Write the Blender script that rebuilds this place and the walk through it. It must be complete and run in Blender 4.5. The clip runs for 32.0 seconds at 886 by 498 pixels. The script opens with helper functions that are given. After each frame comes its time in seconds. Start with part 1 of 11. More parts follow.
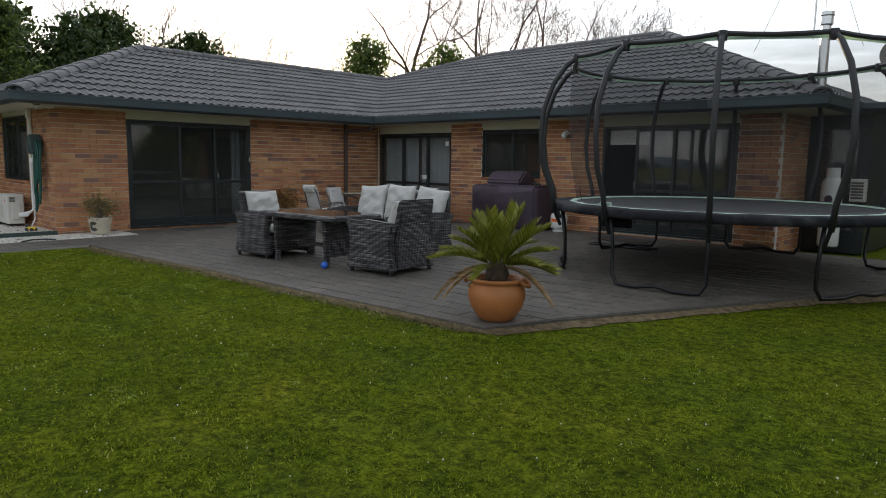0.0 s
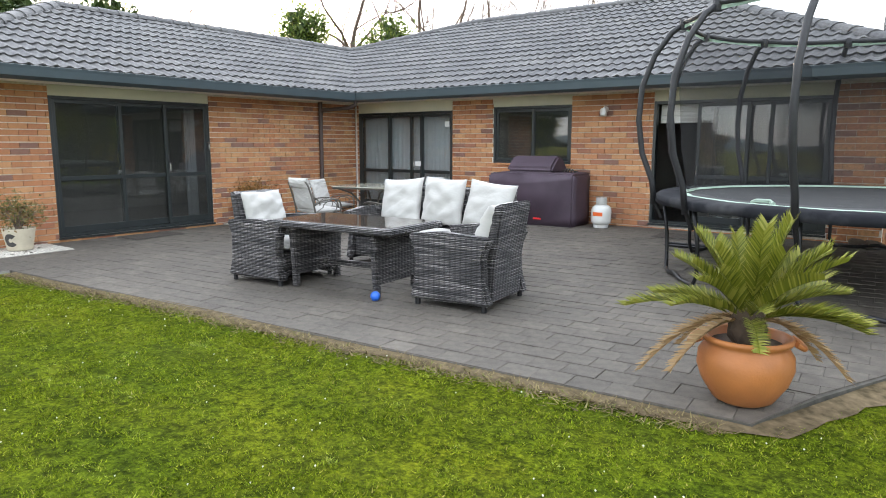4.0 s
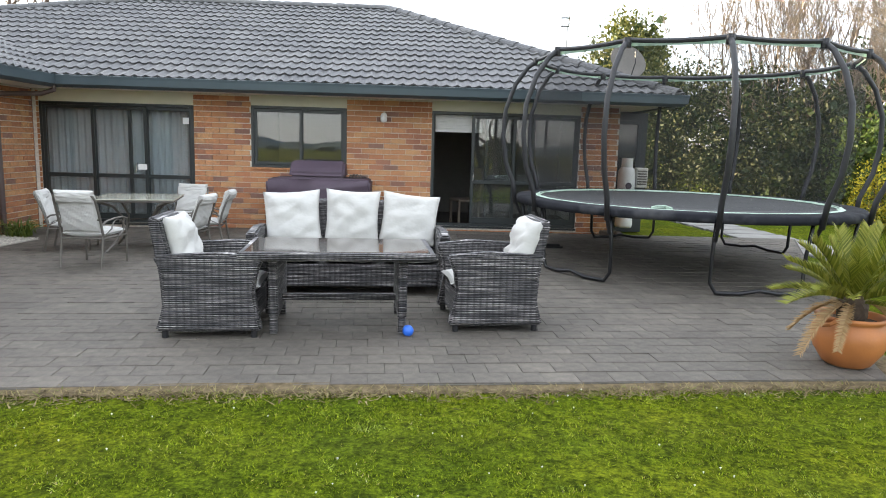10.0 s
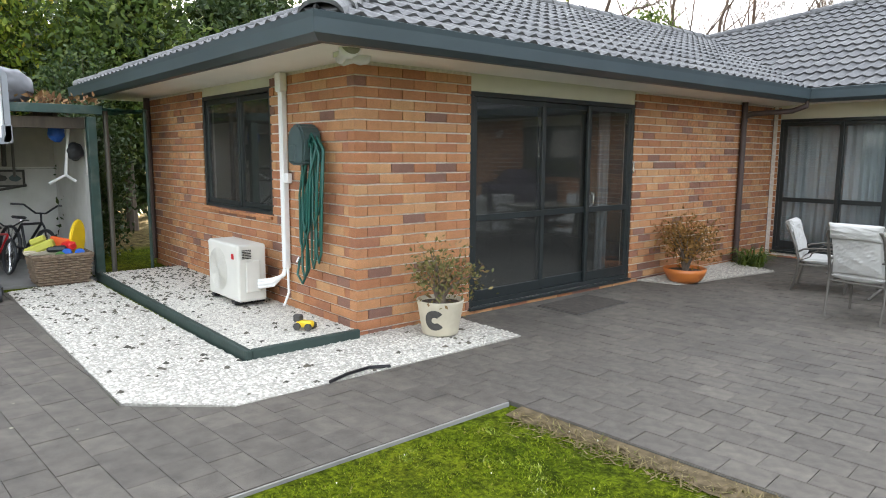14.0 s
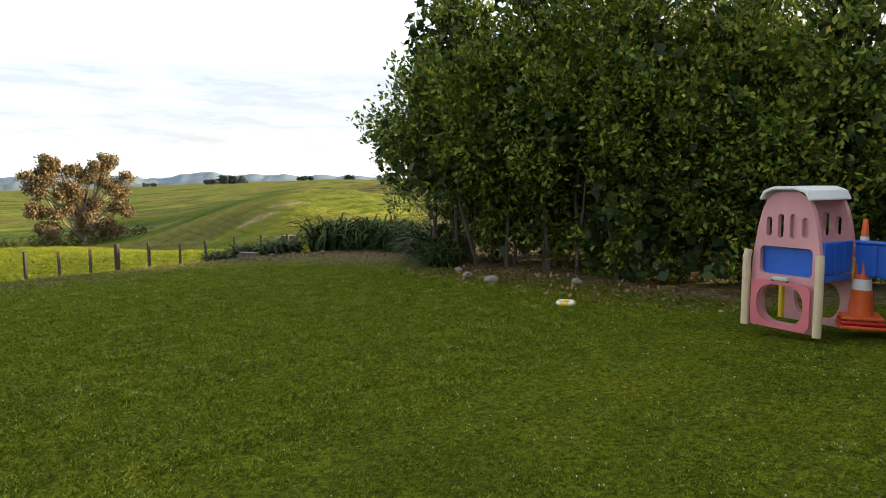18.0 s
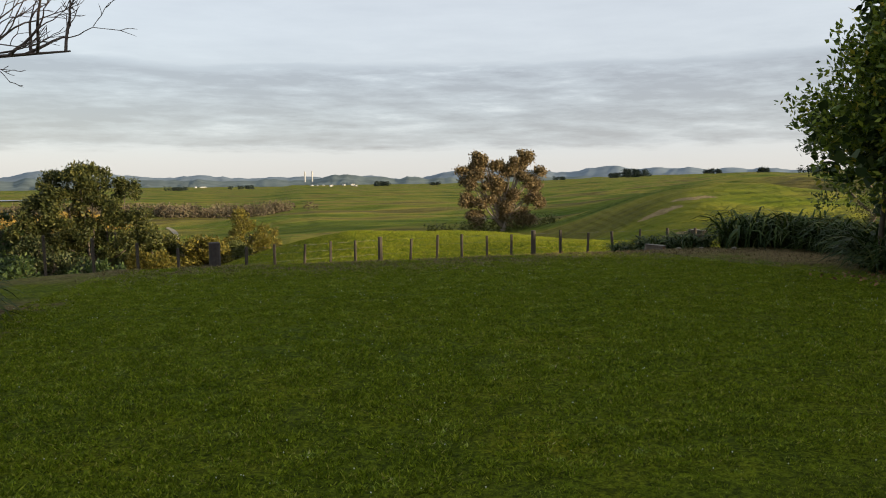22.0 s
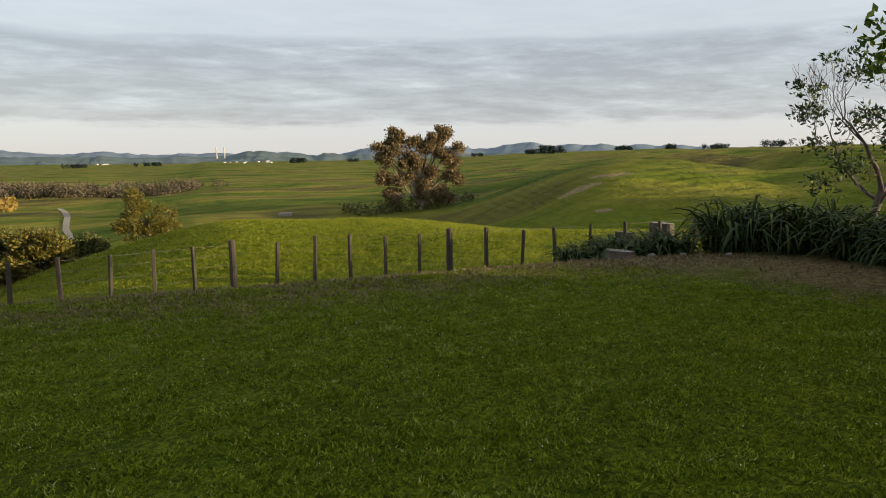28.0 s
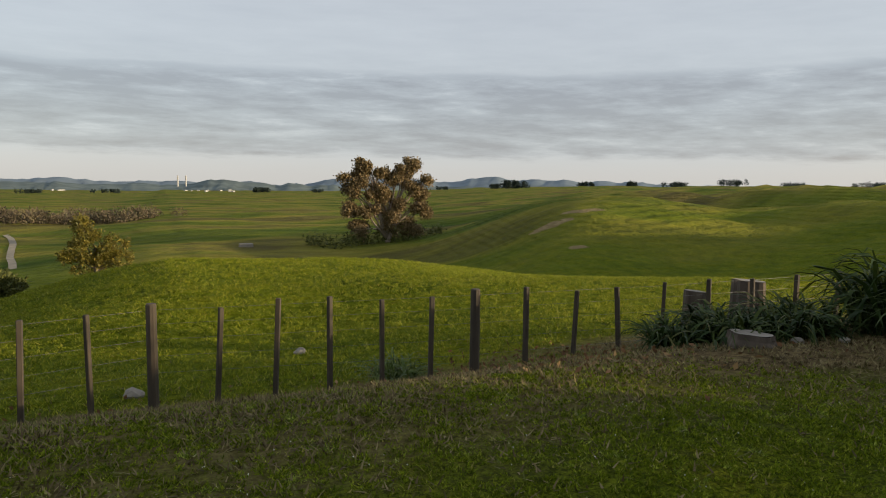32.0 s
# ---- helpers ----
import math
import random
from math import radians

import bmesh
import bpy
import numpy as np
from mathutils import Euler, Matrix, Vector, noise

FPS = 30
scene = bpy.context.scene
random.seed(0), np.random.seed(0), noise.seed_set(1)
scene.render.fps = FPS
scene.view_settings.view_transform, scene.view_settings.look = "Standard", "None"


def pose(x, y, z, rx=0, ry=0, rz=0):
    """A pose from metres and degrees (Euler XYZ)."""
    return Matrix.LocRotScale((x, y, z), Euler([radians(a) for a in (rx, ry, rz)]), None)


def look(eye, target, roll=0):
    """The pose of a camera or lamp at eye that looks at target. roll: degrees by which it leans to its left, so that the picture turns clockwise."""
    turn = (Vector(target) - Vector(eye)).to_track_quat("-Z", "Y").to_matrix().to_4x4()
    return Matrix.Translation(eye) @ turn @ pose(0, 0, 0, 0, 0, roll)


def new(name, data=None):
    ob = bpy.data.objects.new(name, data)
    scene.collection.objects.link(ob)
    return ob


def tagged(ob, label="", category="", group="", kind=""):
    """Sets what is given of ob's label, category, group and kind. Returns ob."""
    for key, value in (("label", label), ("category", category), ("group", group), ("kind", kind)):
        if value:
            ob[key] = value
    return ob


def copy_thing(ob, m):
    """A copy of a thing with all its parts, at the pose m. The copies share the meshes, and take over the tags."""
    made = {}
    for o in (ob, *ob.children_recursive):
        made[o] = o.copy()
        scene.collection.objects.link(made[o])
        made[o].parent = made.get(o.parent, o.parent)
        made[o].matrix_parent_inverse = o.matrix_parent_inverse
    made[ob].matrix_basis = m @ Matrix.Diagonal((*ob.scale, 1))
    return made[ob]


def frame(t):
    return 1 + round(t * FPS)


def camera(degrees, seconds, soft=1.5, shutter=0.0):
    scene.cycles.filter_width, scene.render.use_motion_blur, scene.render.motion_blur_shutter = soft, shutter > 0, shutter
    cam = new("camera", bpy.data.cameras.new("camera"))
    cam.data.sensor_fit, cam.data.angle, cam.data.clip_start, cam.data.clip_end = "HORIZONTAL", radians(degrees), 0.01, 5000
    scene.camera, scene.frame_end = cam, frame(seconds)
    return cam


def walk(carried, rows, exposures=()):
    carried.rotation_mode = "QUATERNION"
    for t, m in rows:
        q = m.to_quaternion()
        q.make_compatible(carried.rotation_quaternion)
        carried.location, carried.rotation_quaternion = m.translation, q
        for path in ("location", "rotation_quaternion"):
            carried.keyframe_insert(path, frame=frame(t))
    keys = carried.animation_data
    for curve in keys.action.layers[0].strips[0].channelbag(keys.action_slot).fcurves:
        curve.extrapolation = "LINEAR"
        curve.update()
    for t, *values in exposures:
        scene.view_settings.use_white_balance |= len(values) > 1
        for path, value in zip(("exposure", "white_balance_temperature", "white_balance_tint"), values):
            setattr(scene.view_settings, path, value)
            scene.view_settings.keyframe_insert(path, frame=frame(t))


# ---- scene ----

# ======== camera and walk ========
cam = camera(66.7, 32.0, soft=1.0)
PATH = [
    (0, (12.969, -10.989, 1.362), (11.589, -9.564, 1.106), 0.9),
    (0.5, (12.808, -11.003, 1.344), (11.337, -9.666, 1.125), 3.9),
    (1, (12.485, -10.977, 1.316), (11.062, -9.599, 1.039), 1.0),
    (1.5, (12.164, -10.738, 1.262), (10.826, -9.287, 0.932), 0.0),
    (2, (11.776, -10.552, 1.261), (10.551, -8.999, 0.963), 1.9),
    (2.5, (11.351, -10.608, 1.31), (10.266, -8.952, 1.03), 1.2),
    (3, (10.958, -10.472, 1.306), (9.875, -8.822, 0.985), 2.4),
    (3.5, (10.528, -10.338, 1.32), (9.36, -8.744, 1.011), 3.0),
    (4, (10.115, -10.356, 1.403), (8.926, -8.778, 1.094), 0.1),
    (4.5, (9.772, -10.348, 1.41), (8.481, -8.846, 1.13), 0.2),
    (6.5, (8.061, -10.519, 1.41), (7.092, -8.797, 1.104), -1.1),
    (7, (7.634, -10.696, 1.508), (6.613, -9.007, 1.186), -0.5),
    (7.5, (7.1, -10.78, 1.533), (5.984, -9.15, 1.222), -2.9),
    (8, (6.953, -10.855, 1.487), (5.934, -9.16, 1.189), 1.4),
    (8.5, (6.671, -10.894, 1.492), (5.845, -9.095, 1.205), 2.0),
    (9, (6.486, -10.866, 1.484), (5.796, -9.011, 1.194), 0.9),
    (9.5, (6.235, -10.957, 1.492), (5.955, -8.997, 1.209), -0.0),
    (10, (6.149, -11.141, 1.494), (6.229, -9.165, 1.191), 1.7),
    (10.5, (6.005, -11.364, 1.484), (6.312, -9.404, 1.228), 2.1),
    (11, (5.891, -11.556, 1.501), (6.206, -9.597, 1.254), 2.2),
    (11.5, (5.722, -11.387, 1.468), (5.915, -9.411, 1.225), 0.2),
    (12, (5.59, -11.34, 1.514), (5.449, -9.362, 1.250), 0.4),
    (12.5, (5.363, -11.087, 1.531), (4.754, -9.199, 1.275), -0.2),
    (13, (5.026, -10.782, 1.525), (4.141, -9.012, 1.23), -0.1),
    (13.5, (4.79, -10.524, 1.514), (3.607, -8.942, 1.202), -0.4),
    (14, (4.571, -10.218, 1.487), (3.057, -8.941, 1.209), 0.3),
    (14.5, (4.253, -10.031, 1.5), (2.599, -8.938, 1.237), 0.2),
    (15, (3.963, -9.96, 1.484), (2.115, -9.23, 1.262), -1.1),
    (15.5, (3.642, -9.92, 1.519), (1.67, -9.671, 1.299), 0.2),
    (17.5, (2.979, -10.066, 1.479), (1.376, -11.244, 1.269), -0.7),
    (18, (2.914, -10.082, 1.485), (1.486, -11.467, 1.279), -0.4),
    (18.5, (2.922, -10.086, 1.488), (1.666, -11.628, 1.276), -0.8),
    (19, (2.911, -10.192, 1.461), (1.811, -11.848, 1.244), -1.2),
    (19.5, (2.931, -10.248, 1.441), (1.962, -11.985, 1.225), -1.2),
    (20, (2.958, -10.243, 1.45), (2.112, -12.043, 1.237), -1.2),
    (20.5, (2.995, -10.233, 1.447), (2.271, -12.086, 1.24), -0.8),
    (21, (3.029, -10.202, 1.463), (2.41, -12.092, 1.253), -0.9),
    (21.5, (3.049, -10.183, 1.462), (2.524, -12.102, 1.254), -0.7),
    (22, (3.037, -10.213, 1.435), (2.601, -12.153, 1.22), -0.6),
    (22.5, (3.018, -10.245, 1.45), (2.653, -12.198, 1.225), -0.6),
    (23, (2.946, -10.439, 1.448), (2.675, -12.406, 1.209), -0.6),
    (23.5, (2.915, -10.711, 1.497), (2.671, -12.684, 1.28), -1.7),
    (24, (2.814, -11.069, 1.462), (2.551, -13.04, 1.251), 0.0),
    (24.5, (2.673, -11.465, 1.461), (2.434, -13.439, 1.245), -0.0),
    (25, (2.525, -11.971, 1.457), (2.246, -13.937, 1.213), -0.3),
    (25.5, (2.316, -12.498, 1.451), (1.879, -14.433, 1.194), 0.8),
    (26, (2.096, -13.007, 1.438), (1.583, -14.92, 1.163), 0.4),
    (26.5, (1.887, -13.576, 1.458), (1.191, -15.429, 1.171), -1.4),
    (28.5, (0.72, -16.271, 1.424), (0.081, -18.144, 1.136), -0.3),
    (29, (0.567, -16.875, 1.403), (-0.04, -18.758, 1.11), -0.6),
    (29.5, (0.402, -17.446, 1.353), (-0.177, -19.338, 1.061), -0.4),
    (30, (0.354, -18.004, 1.356), (-0.149, -19.914, 1.042), 1.3),
    (30.5, (0.301, -18.602, 1.366), (-0.431, -20.442, 1.082), 1.2),
    (31, (0.235, -19.175, 1.358), (-0.566, -20.992, 1.122), 1.8),
    (31.5, (0.257, -19.733, 1.362), (-0.608, -21.527, 1.177), 1.8),
    (32, (0.27, -20.204, 1.331), (-0.496, -22.042, 1.141), 0.6),
]
EXPOSURE = [
    (0.0, 1.32), (1.0, 1.3), (1.5, 1.8), (2.0, 2.4), (2.5, 2.5), (3.0, 2.6), (4.0, 2.95), (6.5, 3.1), (9.0, 3.1), (10.0, 2.88), (11.0, 2.05), (11.7, 1.75),
    (12.5, 1.9), (13.2, 2.2), (14.0, 2.92), (15.0, 2.92), (15.5, 2.8), (17.5, 2.75), (18.0, 1.65), (18.5, 1.3), (19.0, 1.12), (20.0, 1.0), (21.0, 0.85),
    (23.0, 0.78), (26.0, 0.62), (28.5, 0.8), (29.0, 0.85), (30.5, 0.75), (31.0, 0.75), (32.0, 0.5),
]
walk(cam, [(t, look(eye, target, roll)) for t, eye, target, roll in PATH], EXPOSURE)

# ======== sky, sun ========
SUN_AZ = radians(147.0)       # direction towards the sun, from +x anticlockwise
SUN_EL = radians(8.0)
sun_dir = Vector((math.cos(SUN_AZ) * math.cos(SUN_EL), math.sin(SUN_AZ) * math.cos(SUN_EL), math.sin(SUN_EL)))


def build_world():
    w = bpy.data.worlds.new("world")
    scene.world = w
    w.use_nodes = True
    nt = w.node_tree
    nt.nodes.clear()
    n, l = nt.nodes.new, nt.links.new
    out = n("ShaderNodeOutputWorld")
    bg = n("ShaderNodeBackground")
    sky = n("ShaderNodeTexSky")
    sky.sky_type, sky.sun_disc = "NISHITA", False
    sky.sun_elevation, sky.sun_rotation = SUN_EL, radians(90.0) - SUN_AZ
    sky.altitude, sky.air_density, sky.dust_density = 50, 1.0, 1.2
    tc = n("ShaderNodeTexCoord")
    sep = n("ShaderNodeSeparateXYZ")
    l(tc.outputs["Generated"], sep.inputs[0])

    def mth(op, a, b=None, clamp=False):
        m = n("ShaderNodeMath")
        m.operation, m.use_clamp = op, clamp
        for k, v in enumerate((a, b)):
            if v is None:
                continue
            if isinstance(v, (int, float)):
                m.inputs[k].default_value = v
            else:
                l(v, m.inputs[k])
        return m.outputs[0]

    zc = mth("MAXIMUM", sep.outputs[2], 0.0)
    den = mth("ADD", zc, 0.16)
    u, v = mth("DIVIDE", sep.outputs[0], den), mth("DIVIDE", sep.outputs[1], den)
    com = n("ShaderNodeCombineXYZ")
    l(u, com.inputs[0]), l(v, com.inputs[1])
    # low streaky layer and a thicker sheet above it
    no = n("ShaderNodeTexNoise")
    no.inputs["Scale"].default_value, no.inputs["Detail"].default_value, no.inputs["Roughness"].default_value = 2.4, 9.0, 0.6
    mp = n("ShaderNodeMapping")
    mp.inputs["Scale"].default_value = (0.75, 1.5, 1.0)
    mp.inputs["Rotation"].default_value = (0, 0, radians(14))
    l(com.outputs[0], mp.inputs[0]), l(mp.outputs[0], no.inputs["Vector"])
    no2 = n("ShaderNodeTexNoise")
    no2.inputs["Scale"].default_value, no2.inputs["Detail"].default_value = 0.6, 3.0
    l(com.outputs[0], no2.inputs["Vector"])
    mixn = mth("ADD", mth("MULTIPLY", no.outputs["Fac"], 0.6), mth("MULTIPLY", no2.outputs["Fac"], 0.4))
    # broken puffs low over the horizon
    no3 = n("ShaderNodeTexNoise")
    no3.inputs["Scale"].default_value, no3.inputs["Detail"].default_value, no3.inputs["Roughness"].default_value = 1.0, 10.0, 0.64
    mp3 = n("ShaderNodeMapping")
    mp3.inputs["Scale"].default_value = (9.0, 9.0, 62.0)
    l(tc.outputs["Generated"], mp3.inputs[0]), l(mp3.outputs[0], no3.inputs["Vector"])
    # cover by height: clear strip over the horizon, grey bank, thin bright veil higher up
    band = n("ShaderNodeValToRGB")
    cr = band.color_ramp
    cr.elements[0].position, cr.elements[0].color = 0.0, (0.0, 0.0, 0.0, 1)
    cr.elements[1].position, cr.elements[1].color = 1.0, (0.22, 0.22, 0.22, 1)
    for p, c in ((0.036, 0.04), (0.047, 0.75), (0.08, 1.0), (0.148, 1.0), (0.160, 0.22), (0.2, 0.12), (0.4, 0.16)):
        e = cr.elements.new(p)
        e.color = (c, c, c, 1)
    wob = mth("ADD", sep.outputs[2], mth("MULTIPLY", mth("SUBTRACT", no2.outputs["Fac"], 0.5), 0.035))
    wob = mth("ADD", wob, mth("MULTIPLY", mth("SUBTRACT", no3.outputs["Fac"], 0.5), 0.03))
    l(wob, band.inputs[0])
    thick = mth("MULTIPLY", band.outputs[0], mth("ADD", mth("ADD", mth("MULTIPLY", mth("SUBTRACT", mixn, 0.5), 2.4), mth("MULTIPLY", mth("SUBTRACT", no3.outputs["Fac"], 0.5), 2.6)), 0.78), True)
    cloud = n("ShaderNodeValToRGB")
    cc = cloud.color_ramp
    cc.elements[0].position, cc.elements[0].color = 0.0, (0.79, 0.835, 0.905, 1)
    cc.elements[1].position, cc.elements[1].color = 1.0, (0.465, 0.485, 0.56, 1)
    e = cc.elements.new(0.45)
    e.color = (0.60, 0.64, 0.72, 1)
    l(thick, cloud.inputs[0])
    # warm strip on the horizon
    warm = n("ShaderNodeMix")
    warm.data_type = "RGBA"
    wf = mth("SUBTRACT", 1.0, mth("MULTIPLY", sep.outputs[2], 22.0), True)
    l(mth("MULTIPLY", wf, 0.55), warm.inputs["Factor"])
    l(cloud.outputs[0], warm.inputs["A"])
    warm.inputs["B"].default_value = (0.92, 0.87, 0.78, 1)
    # brighter veil towards the sun
    dot = n("ShaderNodeVectorMath")
    dot.operation = "DOT_PRODUCT"
    l(tc.outputs["Generated"], dot.inputs[0])
    dot.inputs[1].default_value = sun_dir
    glow = mth("POWER", mth("MAXIMUM", dot.outputs["Value"], 0.0), 9.0)
    gain = mth("ADD", mth("MULTIPLY", glow, 1.1), 1.0)
    sc = n("ShaderNodeVectorMath")
    sc.operation = "SCALE"
    l(warm.outputs["Result"], sc.inputs[0]), l(gain, sc.inputs["Scale"])
    add = n("ShaderNodeVectorMath")
    add.operation = "ADD"
    sk = n("ShaderNodeVectorMath")
    sk.operation = "SCALE"
    l(sky.outputs[0], sk.inputs[0])
    sk.inputs["Scale"].default_value = 0.06
    l(sc.outputs[0], add.inputs[0]), l(sk.outputs[0], add.inputs[1])
    l(add.outputs[0], bg.inputs[0])
    bg.inputs[1].default_value = 0.45
    l(bg.outputs[0], out.inputs[0])


build_world()
sun = new("sun", bpy.data.lights.new("sun", "SUN"))
sun.data.energy, sun.data.angle, sun.data.color = 5.0, radians(0.6), (1.0, 0.80, 0.52)
sun.matrix_world = look((0, 0, 0), -sun_dir)

# ======== materials ========
def mat(name, col, rough=0.7, metal=0.0, var=0.0, scale=8.0, bump=0.0, bscale=60.0, col2=None, spec=0.5, island=0.0, rnd=0.0,
        coords="Object", stretch=(1, 1, 1), stain=0.0, stain_col=(0.05, 0.05, 0.045), stain_scale=1.2, detail=5.0, bdepth=0.004):
    m = bpy.data.materials.new(name)
    m.use_nodes = True
    nt = m.node_tree
    b = nt.nodes["Principled BSDF"]
    n, l = nt.nodes.new, nt.links.new
    b.inputs["Roughness"].default_value, b.inputs["Metallic"].default_value = rough, metal
    b.inputs["Specular IOR Level"].default_value = spec
    tc = n("ShaderNodeTexCoord")
    mp = n("ShaderNodeMapping")
    mp.inputs["Scale"].default_value = stretch
    l(tc.outputs[coords], mp.inputs[0])

    def noisy(s, d=detail):
        k = n("ShaderNodeTexNoise")
        k.inputs["Scale"].default_value, k.inputs["Detail"].default_value = s, d
        l(mp.outputs[0], k.inputs["Vector"])
        return k.outputs["Fac"]

    col2 = col2 or tuple(c * (1 - var) for c in col)
    colour = None
    if var or col2 != col:
        r = n("ShaderNodeValToRGB")
        r.color_ramp.elements[0].position, r.color_ramp.elements[1].position = 0.32, 0.68
        r.color_ramp.elements[0].color, r.color_ramp.elements[1].color = (*col2, 1), (*col, 1)
        l(noisy(scale), r.inputs[0])
        colour = r.outputs[0]
    if rnd or island:
        h = n("ShaderNodeHueSaturation")
        src = n("ShaderNodeObjectInfo").outputs["Random"] if rnd else n("ShaderNodeNewGeometry").outputs["Random Per Island"]
        k = rnd or island
        mr = n("ShaderNodeMapRange")
        mr.inputs["To Min"].default_value, mr.inputs["To Max"].default_value = 1 - k, 1 + k
        l(src, mr.inputs[0]), l(mr.outputs[0], h.inputs["Value"])
        if colour:
            l(colour, h.inputs["Color"])
        else:
            h.inputs["Color"].default_value = (*col, 1)
        colour = h.outputs[0]
    if stain:
        mx = n("ShaderNodeMix")
        mx.data_type = "RGBA"
        r = n("ShaderNodeValToRGB")
        r.color_ramp.elements[0].position, r.color_ramp.elements[1].position = 0.5, 0.72
        l(noisy(stain_scale, 8), r.inputs[0])
        k = n("ShaderNodeMath")
        k.operation = "MULTIPLY"
        k.inputs[1].default_value = stain
        l(r.outputs[0], k.inputs[0]), l(k.outputs[0], mx.inputs["Factor"])
        if colour:
            l(colour, mx.inputs["A"])
        else:
            mx.inputs["A"].default_value = (*col, 1)
        mx.inputs["B"].default_value = (*stain_col, 1)
        colour = mx.outputs["Result"]
    if colour:
        l(colour, b.inputs["Base Color"])
    else:
        b.inputs["Base Color"].default_value = (*col, 1)
    if bump:
        bp = n("ShaderNodeBump")
        bp.inputs["Strength"].default_value = min(1.0, bump)
        bp.inputs["Distance"].default_value = bdepth
        l(noisy(bscale, 3), bp.inputs["Height"])
        l(bp.outputs[0], b.inputs["Normal"])
    return m


def ramp_mat(name, stops, source="rnd", rough=0.8, grain=0.15, gscale=30.0, bump=0.3, bscale=80.0, coords="Object", wear=0.0, wscale=1.4):
    """Pieces of several colours, each picked by the piece's own random number, with grain; wear: weathering that runs on over many pieces."""
    m = mat(name, (0.5, 0.5, 0.5), rough, var=0.2, scale=gscale, bump=bump, bscale=bscale, coords=coords)
    nt = m.node_tree
    n, l = nt.nodes.new, nt.links.new
    b = nt.nodes["Principled BSDF"]
    old = b.inputs["Base Color"].links[0].from_socket
    r = n("ShaderNodeValToRGB")
    r.color_ramp.interpolation = "LINEAR"
    els = r.color_ramp.elements
    els[0].position, els[0].color = stops[0][0], (*stops[0][1], 1)
    els[1].position, els[1].color = stops[-1][0], (*stops[-1][1], 1)
    for p, c in stops[1:-1]:
        els.new(p).color = (*c, 1)
    src = n("ShaderNodeObjectInfo").outputs["Random"] if source == "rnd" else n("ShaderNodeNewGeometry").outputs["Random Per Island"]
    l(src, r.inputs[0])
    mx = n("ShaderNodeMix")
    mx.data_type, mx.blend_type = "RGBA", "MULTIPLY"
    mx.inputs["Factor"].default_value = 1.0
    g = nt.nodes["Color Ramp"]
    g.color_ramp.elements[0].color, g.color_ramp.elements[1].color = (1 - grain,) * 3 + (1,), (1 + grain * 0.3,) * 3 + (1,)
    l(r.outputs[0], mx.inputs["A"]), l(old, mx.inputs["B"])
    res = mx.outputs["Result"]
    if wear:
        pos = n("ShaderNodeNewGeometry").outputs["Position"]
        for sc, amount in ((wscale, wear), (wscale * 9.0, wear * 0.6)):
            k, q, m2 = n("ShaderNodeTexNoise"), n("ShaderNodeValToRGB"), n("ShaderNodeMix")
            k.inputs["Scale"].default_value, k.inputs["Detail"].default_value, k.inputs["Roughness"].default_value = sc, 6.0, 0.65
            q.color_ramp.elements[0].position, q.color_ramp.elements[1].position = 0.36, 0.66
            q.color_ramp.elements[0].color = (1 - amount, 1 - amount, 1 - amount * 1.05, 1)
            q.color_ramp.elements[1].color = (1 + amount * 0.6, 1 + amount * 0.55, 1 + amount * 0.45, 1)
            m2.data_type, m2.blend_type = "RGBA", "MULTIPLY"
            m2.inputs["Factor"].default_value = 1.0
            l(pos, k.inputs["Vector"]), l(k.outputs["Fac"], q.inputs[0])
            l(res, m2.inputs["A"]), l(q.outputs[0], m2.inputs["B"])
            res = m2.outputs["Result"]
    l(res, b.inputs["Base Color"])
    return m


def glass_mat(name, tint=(0.75, 0.78, 0.78), rough=0.0, glare_grey=0.018):
    """Window glass: lets light straight through, mirrors by Fresnel, with grey mixed in for veiling glare."""
    m = bpy.data.materials.new(name)
    m.use_nodes = True
    nt = m.node_tree
    n, l = nt.nodes.new, nt.links.new
    nt.nodes.remove(nt.nodes["Principled BSDF"])
    out = nt.nodes["Material Output"]
    tr, gl, mx, fr = n("ShaderNodeBsdfTransparent"), n("ShaderNodeBsdfGlossy"), n("ShaderNodeMixShader"), n("ShaderNodeLayerWeight")
    tr.inputs[0].default_value = (*tint, 1)
    gl.inputs["Roughness"].default_value = rough
    fr.inputs[0].default_value = 0.5
    pw, sc = n("ShaderNodeMath"), n("ShaderNodeMath")
    pw.operation, sc.operation = "POWER", "MULTIPLY_ADD"
    pw.inputs[1].default_value, sc.inputs[1].default_value, sc.inputs[2].default_value = 4.0, 0.85, 0.075
    l(fr.outputs["Facing"], pw.inputs[0]), l(pw.outputs[0], sc.inputs[0])
    # pale diffuse share lifts the dark panes, standing in for lens glare
    df, mx2 = n("ShaderNodeBsdfDiffuse"), n("ShaderNodeMixShader")
    df.inputs[0].default_value = (0.55, 0.55, 0.52, 1)
    mx2.inputs[0].default_value = glare_grey
    l(sc.outputs[0], mx.inputs[0]), l(tr.outputs[0], mx.inputs[1]), l(gl.outputs[0], mx.inputs[2])
    l(mx.outputs[0], mx2.inputs[1]), l(df.outputs[0], mx2.inputs[2]), l(mx2.outputs[0], out.inputs[0])
    return m


